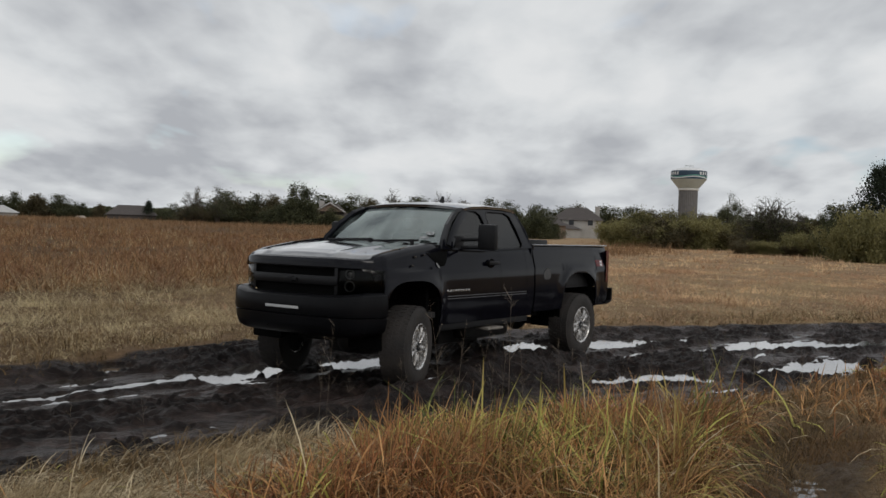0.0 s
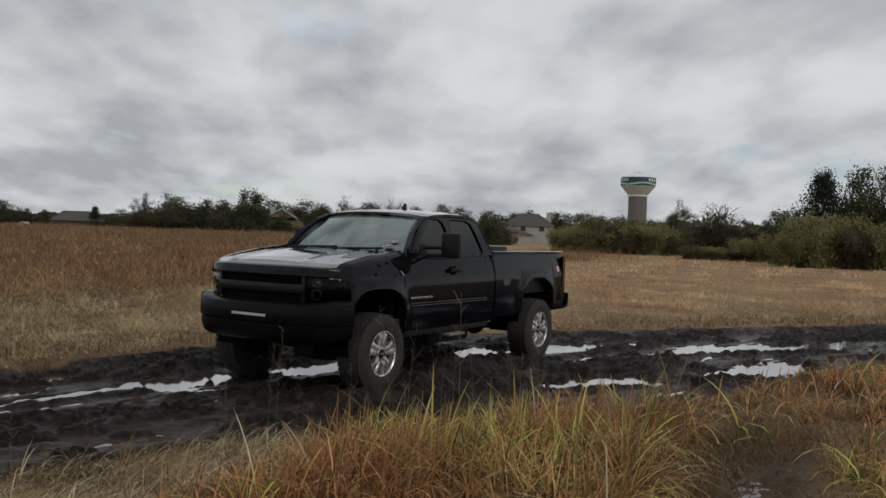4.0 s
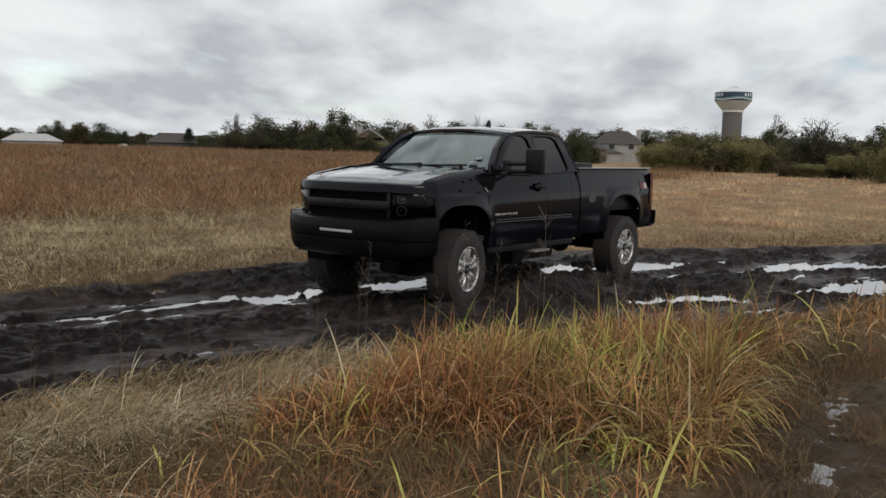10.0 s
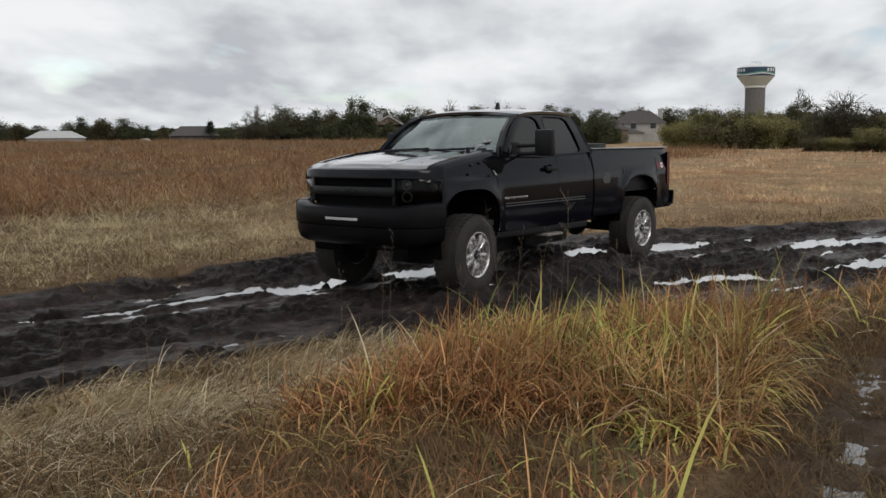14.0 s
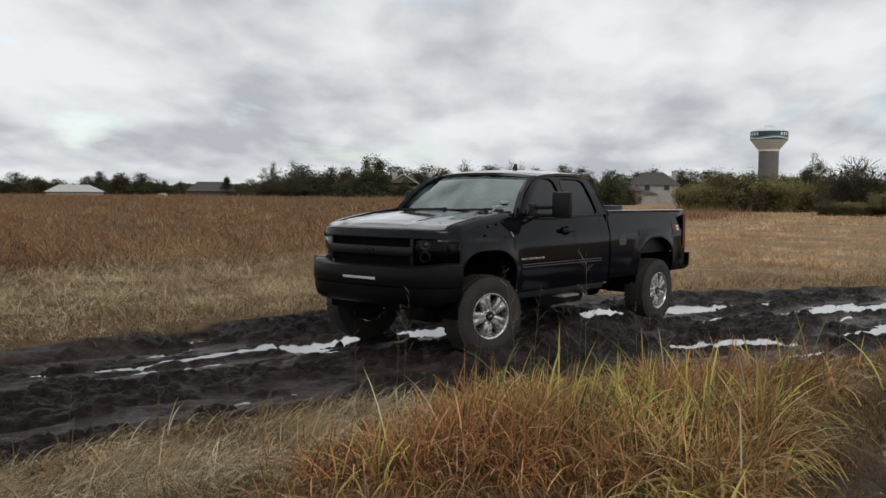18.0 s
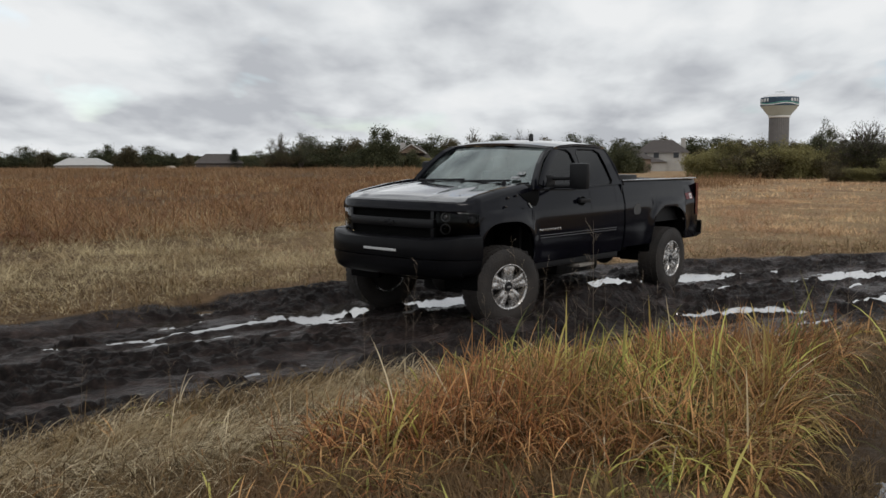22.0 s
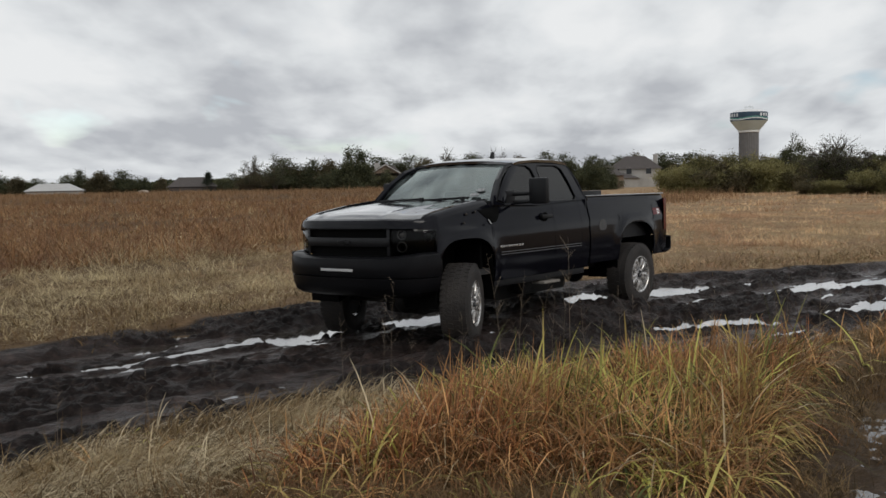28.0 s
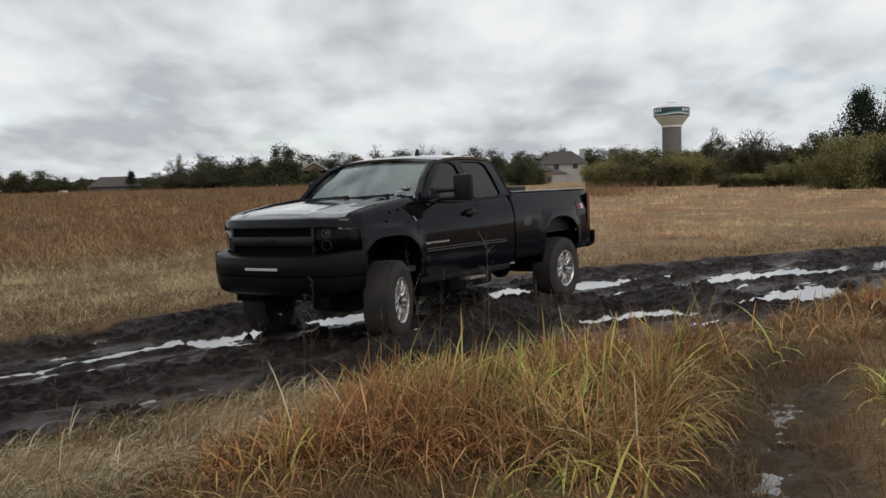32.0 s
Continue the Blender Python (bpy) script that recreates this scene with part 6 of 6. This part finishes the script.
    blades("grass_mat", x, y, rng.uniform(0.05, 0.20, m), rng.uniform(0.003, 0.007, m) * (1 + 0.8 * step(6, 12, y)), np.clip(rng.normal(1.3, 0.5, m), 0, 2.0), rng.uniform(0, 6.28, m), OLIVE, "low dead grass over the soil", rng, levels=3)
    # drowned grass in the wet hollow
    x, y = scatter(rng, 90000, 0.8, 5.0, 3.3, 9.3, lambda a, b: np.clip(1.5 * wet_patch(a, b), 0, 1) * np.clip(0.38 + 1.4 * fbm(a * 2.4, b * 2.4, 3, 121), 0, 0.8))
    m = len(x)
    blades("drowned_grass", x, y, rng.uniform(0.06, 0.24, m), rng.uniform(0.003, 0.006, m), np.clip(rng.normal(1.2, 0.35, m), 0.2, 1.62), rng.uniform(0, 6.28, m), OLIVE, "trampled wet grass in the muddy hollow", rng)


PATCH = (15.0, 76.0)


def far_grass():
    rng = np.random.default_rng(9)

    def west(x, y):
        """How far a place belongs to the tall rust stand."""
        edge = np.interp(y, [8, 13, 17, 20, 25, 60, 160], [-20, -18, -13.5, -9.0, -5.0, -3.0, -2.0])
        return step(3.5, -3.5, x - edge + 5.0 * fbm(x * 0.32, y * 0.32, 4, 131))

    def beyond(x, y):
        _, df = zones(x, y)
        return step(-0.05, 0.35, df) * in_view(x, y)

    def swathe(x, y):
        """Knee-high clumps in the open field, drawn out across it."""
        return step(-0.12, 0.30, fbm(x * 0.42, y * 0.30, 4, 147))

    for name, n, per, box4, hh, ww, material, label, side, leanm in (
            ("tall_rust_grass", 12500, 9, (-24, 2, 11, 34), (0.50, 1.10), (0.009, 0.024), FAR_RUST, "waist-high rust-brown grass of the field", 1, 1.5),
            ("pale_seed_grass", 7000, 8, (-24, 2, 11, 34), (0.40, 0.85), (0.007, 0.016), FAR_STRAW, "pale seed grass mixed through the tall stand", 3, 1.5),
            ("far_rust_grass", 14000, 8, (-52, 4, 32, 75), (0.45, 0.95), (0.016, 0.036), FAR_RUST, "rust-brown grass farther out in the field", 1, 1.4),
            ("far_seed_grass", 3500, 8, (-52, 4, 32, 75), (0.45, 0.9), (0.014, 0.032), FAR_STRAW, "pale seed grass farther out in the field", 3, 1.2),
            ("skyline_brown_grass", 12000, 7, (-110, 6, 70, 190), (0.5, 1.0), (0.03, 0.07), FAR_BROWN, "dull brown grass towards the skyline", 1, 0.9),
            ("straw_verge", 38000, 9, (-24, 14, 9, 33), (0.20, 0.62), (0.0045, 0.011), FAR_STRAW, "matted pale straw along the mud", 2, 1.7),
            ("brown_verge", 16000, 8, (-12, 14, 8, 24), (0.10, 0.34), (0.005, 0.012), OLIVE, "brown grass close to the mud", 4, 1.3),
            ("mown_grass", 24000, 8, (-6, 24, 15, 42), (0.08, 0.24), (0.009, 0.020), FAR_TAN, "short pinkish-tan dry grass of the open field", 0, 1.3),
            ("far_mown_grass", 15000, 8, (-6, 75, 40, 115), (0.10, 0.30), (0.03, 0.07), FAR_TAN, "short tan grass farther out", 0, 1.0)):
        x0, x1, y0, y1 = box4

        def keep(x, y):
            w = west(x, y)
            verge = step(17.0, 7.0, edge_distance(x, y, FAR_EDGE) + 4 * fbm(x * 0.2, y * 0.2, 2, 149))
            patch = fbm(x * 0.33, y * 0.33, 3, 145)
            f = {1: w, 0: (1 - w) * (1 - 0.4 * verge * step(2.5, -1.5, x)) * (0.35 + 0.65 * swathe(x, y)), 2: (1 - 0.75 * w) * (0.25 + 0.75 * verge) * (0.30 + 0.70 * step(2.5, -1.5, x)), 3: w * np.clip(0.40 + 1.6 * patch, 0, 1), 4: step(2.6, 0.3, edge_distance(x, y, FAR_EDGE))}[side]
            near = beyond(x, y) if side != 4 else step(-0.32, 0.05, zones(x, y)[1]) * in_view(x, y)
            return near * f * np.clip(0.72 + 1.4 * fbm(x * 0.33, y * 0.33, 3, 141), 0.15, 1)

        x, y = scatter(rng, n, x0, x1, y0, y1, keep)
        spread = 0.10 if y1 < 50 else 0.35
        x, y, a = tufted(rng, x, y, per, spread)
        m = len(x)
        clump = 0.85 + 0.70 * fbm(x * 0.38, y * 0.38, 3, 151) + 0.55 * fbm(x * 1.6, y * 1.6, 2, 153)
        h = rng.uniform(hh[0], hh[1], m) * np.maximum(clump, 0.25)
        if side == 2:
            h *= 0.75 + 0.75 * step(1.5, 7.0, edge_distance(x, y, FAR_EDGE)) * step(2.0, -3.0, x)
        if side == 0:
            h *= 0.7 + 1.1 * swathe(x, y)
        _, df = zones(x, y)
        h *= 0.55 + 0.45 * step(0.0, 0.8, df)
        lean = np.clip(rng.normal(leanm, 0.45, m), 0.02, 2.3)
        blades(name, x, y, h, rng.uniform(ww[0], ww[1], m), lean, a + rng.normal(0, 0.8, m), material, label, rng, 0.6, 4 if y1 < 50 else 2, None if y1 < 50 else swell(x, y) + 0.05)
    # a patch of brown weeds out in the mown field
    x, y = scatter(rng, 32000, 4.0, 30.0, 62.0, 100.0, lambda a, b: np.exp(-(((a - PATCH[0] - 0.35 * (b - PATCH[1])) / 3.2) ** 2 + ((b - PATCH[1]) / 9.0) ** 2)) * np.clip(0.6 + 1.5 * fbm(a, b, 3, 161), 0, 1))
    m = len(x)
    blades("brown_weeds", x, y, rng.uniform(0.5, 1.2, m), rng.uniform(0.02, 0.05, m), np.abs(rng.normal(0.5, 0.4, m)), rng.uniform(0, 6.28, m), FAR_BROWN, "patch of brown weeds in the mown field", rng, 0.5, 2, np.full(m, 0.05))
    # dark seed stalks standing out of the tall field
    x, y = scatter(rng, 700, -22, -3, 14, 34, lambda a, b: west(a, b) * beyond(a, b))
    m = len(x)
    blades("dark_stalks", x, y, rng.uniform(0.7, 1.1, m), np.full(m, 0.008), np.abs(rng.normal(0.35, 0.25, m)), rng.uniform(0, 6.28, m), DARK_STEM, "dark dead stalks in the tall grass", rng)


near_grass()
far_grass()


def weed(seed, h):
    """A tall dry weed: one stem, side twigs and small seed heads."""
    rng = np.random.default_rng(seed)
    t = tagged(new("dry_weed"), "tall dry weed stalk with small seed heads", "weed", "weeds at the mud's edge")
    b = bmesh.new()
    lean = rng.uniform(-0.11, 0.11, 2)
    pts = [Vector((lean[0] * z * z / h, lean[1] * z * z / h, z)) for z in np.linspace(0, h, 7)]
    sheet(b, [[p + Vector((math.cos(a), math.sin(a), 0)) * 0.0021 * (1.25 - p.z / h) for a in np.linspace(0, 2 * math.pi, 6)] for p in pts])
    part("stem", b, DRY_STEM, t)
    cs = []
    b = bmesh.new()
    for k in range(9):
        f = rng.uniform(0.45, 1.0)
        p = pts[0].lerp(pts[-1], f)
        p = Vector((lean[0] * p.z ** 2 / h, lean[1] * p.z ** 2 / h, p.z))
        an = rng.uniform(0, 6.28)
        q = p + Vector((math.cos(an) * 0.07, math.sin(an) * 0.07, rng.uniform(0.04, 0.12))) * (1.5 - f) * 1.3
        rod(b, p, q, 0.0014, 4, 0.0009)
        cs += [np.array(p.lerp(q, u)) + rng.normal(0, 0.006, 3) for u in (0.5, 0.7, 0.85, 1.0)]
    tagged(part("twig", b, DRY_STEM, t), kind="stuff")
    cs = np.array(cs + [np.array(pts[-1]) + np.array((0, 0, -0.02 * i)) + rng.normal(0, 0.005, 3) for i in range(8)])
    tagged(link("seed_head", quad_mesh("seed_head", cs, 0.0044, rng), DRY_STEM, t, smooth=0), kind="stuff")
    return t


WEEDS = [weed(200 + i, 1.0) for i in range(5)]
wr = random.Random(17)
spots = [(-0.87, 7.0, 0.97), (-0.02, 7.0, 1.19), (0.49, 7.0, 1.30), (0.10, 7.05, 1.04), (0.44, 7.1, 1.00), (-0.92, 6.95, 0.85), (0.26, 7.0, 1.02), (0.88, 7.05, 0.93), (-1.22, 6.9, 0.77), (-0.70, 6.8, 0.66), (0.36, 7.2, 0.86), (0.62, 7.15, 0.90), (1.0, 7.4, 0.80), (2.75, 8.2, 1.05), (3.0, 8.5, 0.75), (2.3, 7.9, 0.75), (1.45, 7.6, 0.80), (-2.25, 5.7, 0.60), (-1.9, 6.0, 0.62), (-2.6, 5.2, 0.62), (1.75, 7.9, 0.75), (3.6, 9.2, 0.85), (-0.3, 7.0, 0.75), (1.2, 7.7, 0.90), (2.5, 8.3, 0.9)]
for i, (x, y, top) in reversed(list(enumerate(spots))):
    z = float(ground_height(np.array([x]), np.array([y]))[0]) - 0.02
    m = Matrix.Translation((x, y, z)) @ Matrix.Rotation(wr.uniform(0, 6.28), 4, "Z") @ Matrix.Scale(top - z, 4)
    if i < 5:
        WEEDS[i].matrix_basis = m
    else:
        copy_thing(WEEDS[i % 5], m)


# ---- motion of the pickup: it rocks forward and back in the ruts while its front wheels are steered ----
TRUCK_ROWS = [
    (0.0, pose(-1.079, 10.236, 0.042, 0.38, -0.23, -126.28)),
    (0.5, pose(-1.078, 10.228, 0.039, 0.49, -0.22, -126.29)),
    (1.0, pose(-1.068, 10.235, 0.038, 0.43, -0.23, -126.29)),
    (1.5, pose(-1.066, 10.241, 0.032, 0.17, -0.15, -126.27)),
    (2.0, pose(-1.041, 10.286, 0.028, 0.26, -0.13, -126.35)),
    (2.5, pose(-1.023, 10.316, 0.020, 0.22, -0.05, -126.27)),
    (4.5, pose(-0.924, 10.438, 0.020, -0.26, 0.05, -125.86)),
    (5.0, pose(-0.932, 10.396, 0.022, -0.09, 0.01, -125.75)),
    (5.5, pose(-0.933, 10.428, 0.017, -0.04, 0.03, -125.95)),
    (6.0, pose(-0.979, 10.448, 0.018, 0.01, 0.10, -126.29)),
    (6.5, pose(-0.968, 10.440, 0.021, -0.09, 0.06, -126.19)),
    (7.0, pose(-0.919, 10.375, 0.019, -0.22, 0.02, -125.92)),
    (7.5, pose(-0.930, 10.405, 0.020, -0.30, 0.12, -125.99)),
    (8.0, pose(-0.934, 10.367, 0.021, -0.27, 0.04, -125.73)),
    (8.5, pose(-0.932, 10.401, 0.019, -0.06, 0.04, -125.91)),
    (9.0, pose(-0.938, 10.388, 0.020, -0.09, 0.01, -125.91)),
    (9.5, pose(-0.938, 10.388, 0.020, -0.20, 0.00, -125.91)),
    (10.0, pose(-0.948, 10.388, 0.016, 0.10, -0.01, -125.99)),
    (10.5, pose(-0.939, 10.391, 0.021, -0.23, 0.03, -125.90)),
    (11.0, pose(-0.933, 10.397, 0.021, -0.15, -0.00, -125.89)),
    (11.5, pose(-0.936, 10.378, 0.020, -0.15, 0.03, -125.82)),
    (12.0, pose(-0.946, 10.423, 0.019, -0.07, 0.03, -126.02)),
    (12.5, pose(-0.940, 10.377, 0.017, -0.21, 0.03, -125.86)),
    (13.0, pose(-0.979, 10.308, 0.016, 0.14, 0.00, -125.82)),
    (13.5, pose(-1.034, 10.286, 0.025, 0.34, -0.07, -126.21)),
    (14.0, pose(-1.080, 10.182, 0.034, 0.47, -0.20, -126.22)),
    (14.5, pose(-1.067, 10.220, 0.035, 0.30, -0.34, -126.29)),
    (16.5, pose(-1.069, 10.263, 0.035, -0.15, -0.16, -126.11)),
    (17.0, pose(-1.083, 10.286, 0.029, -0.11, -0.06, -126.13)),
    (17.5, pose(-1.085, 10.306, 0.029, -0.10, -0.02, -126.32)),
    (18.0, pose(-1.079, 10.283, 0.026, -0.06, -0.07, -126.15)),
    (18.5, pose(-1.041, 10.310, 0.021, -0.37, 0.10, -125.94)),
    (19.0, pose(-0.963, 10.399, 0.019, -0.76, 0.12, -125.75)),
    (19.5, pose(-0.956, 10.434, 0.022, -0.98, 0.07, -125.71)),
    (20.0, pose(-0.971, 10.410, 0.018, -0.65, 0.18, -125.87)),
    (20.5, pose(-0.967, 10.400, 0.021, -0.89, 0.14, -125.75)),
    (21.0, pose(-0.961, 10.419, 0.016, -0.61, 0.14, -125.85)),
    (21.5, pose(-0.973, 10.409, 0.019, -0.89, 0.11, -125.69)),
    (22.0, pose(-0.975, 10.416, 0.015, -0.83, 0.16, -125.71)),
    (22.5, pose(-0.986, 10.399, 0.019, -0.70, 0.10, -125.79)),
    (23.0, pose(-1.050, 10.346, 0.028, -0.14, -0.18, -126.30)),
    (23.5, pose(-1.148, 10.195, 0.036, 0.20, -0.06, -126.68)),
    (24.0, pose(-1.143, 10.229, 0.032, 0.09, -0.03, -126.76)),
    (24.5, pose(-1.138, 10.219, 0.031, 0.07, -0.08, -126.60)),
    (26.5, pose(-1.132, 10.179, 0.021, 0.88, -0.19, -126.65)),
    (27.0, pose(-1.113, 10.190, 0.016, 0.90, -0.17, -126.62)),
    (27.5, pose(-1.104, 10.170, 0.020, 0.94, -0.12, -126.46)),
    (28.0, pose(-1.117, 10.185, 0.019, 0.79, -0.15, -126.58)),
    (28.5, pose(-1.116, 10.181, 0.017, 0.74, -0.13, -126.58)),
    (29.0, pose(-1.123, 10.194, 0.022, 0.58, -0.19, -126.72)),
    (29.5, pose(-1.132, 10.189, 0.020, 0.67, -0.23, -126.66)),
    (30.0, pose(-1.120, 10.176, 0.024, 0.89, -0.26, -126.69)),
    (30.5, pose(-1.106, 10.169, 0.023, 0.83, -0.21, -126.59)),
    (31.0, pose(-1.093, 10.173, 0.016, 0.96, -0.14, -126.57)),
    (31.5, pose(-1.080, 10.169, 0.015, 1.12, -0.13, -126.63)),
    (32.0, pose(-1.083, 10.200, 0.016, 0.94, -0.16, -126.67)),
]
# seconds, steering to the left, turn of the wheels
WHEEL_ROWS = [(0.0, 17.0, 27.5), (0.5, 17.0, 28.2), (1.0, 17.0, 26.8), (1.5, 8.0, 25.9), (2.0, -4.0, 19.2), (2.5, -4.0, 14.4), (4.5, 6.0, -6.5), (5.0, 10.0, -1.2), (5.5, 9.5, -4.6), (6.0, 9.0, -3.2), (6.5, 8.8, -3.3), (7.0, 8.7, -0.0), (7.5, 8.5, -2.4), (8.0, 8.3, 2.0), (8.5, 8.2, -1.8), (9.0, 8.0, -0.0), (9.5, 8.0, 0.1), (10.0, 8.0, 0.9), (10.5, 8.0, -0.1), (11.0, 8.0, -1.3), (11.5, 8.0, 1.0), (12.0, 8.0, -3.1), (12.5, 8.0, 1.4), (13.0, 7.0, 11.9), (13.5, 6.7, 18.6), (14.0, 6.3, 33.4), (14.5, 6.0, 28.3), (16.5, 3.0, 23.8), (17.0, -8.0, 22.4), (17.5, -11.0, 20.4), (18.0, -14.0, 22.5), (18.5, -14.0, 16.6), (19.0, -14.0, 0.8), (19.5, -14.5, -3.5), (20.0, -15.0, 0.3), (20.5, -15.0, 1.1), (21.0, -15.0, -1.5), (21.5, -15.0, 0.6), (22.0, -15.0, -0.1), (22.5, -16.0, 2.7), (23.0, -17.0, 13.3), (23.5, -17.0, 37.3), (24.0, -17.0, 33.3), (24.5, -15.0, 33.9), (26.5, 26.0, 37.8), (27.0, 25.7, 35.1), (27.5, 25.3, 36.6), (28.0, 25.0, 36.0), (28.5, 25.0, 36.3), (29.0, 25.0, 35.5), (29.5, 25.0, 36.7), (30.0, 25.0, 37.1), (30.5, 23.5, 36.8), (31.0, 22.0, 35.4), (31.5, 21.0, 34.8), (32.0, 20.0, 31.6), ]


def motions():
    walk(truck, TRUCK_ROWS)
    for wheel, x, y, front in WHEELS:
        walk(wheel, [(t, pose(x, y, 0.43, 0, 0, (a if front else 0) + (180 if y < 0 else 0)) @ pose(0, 0, 0, 0, b if y > 0 else -b, 0)) for t, a, b in WHEEL_ROWS])


motions()
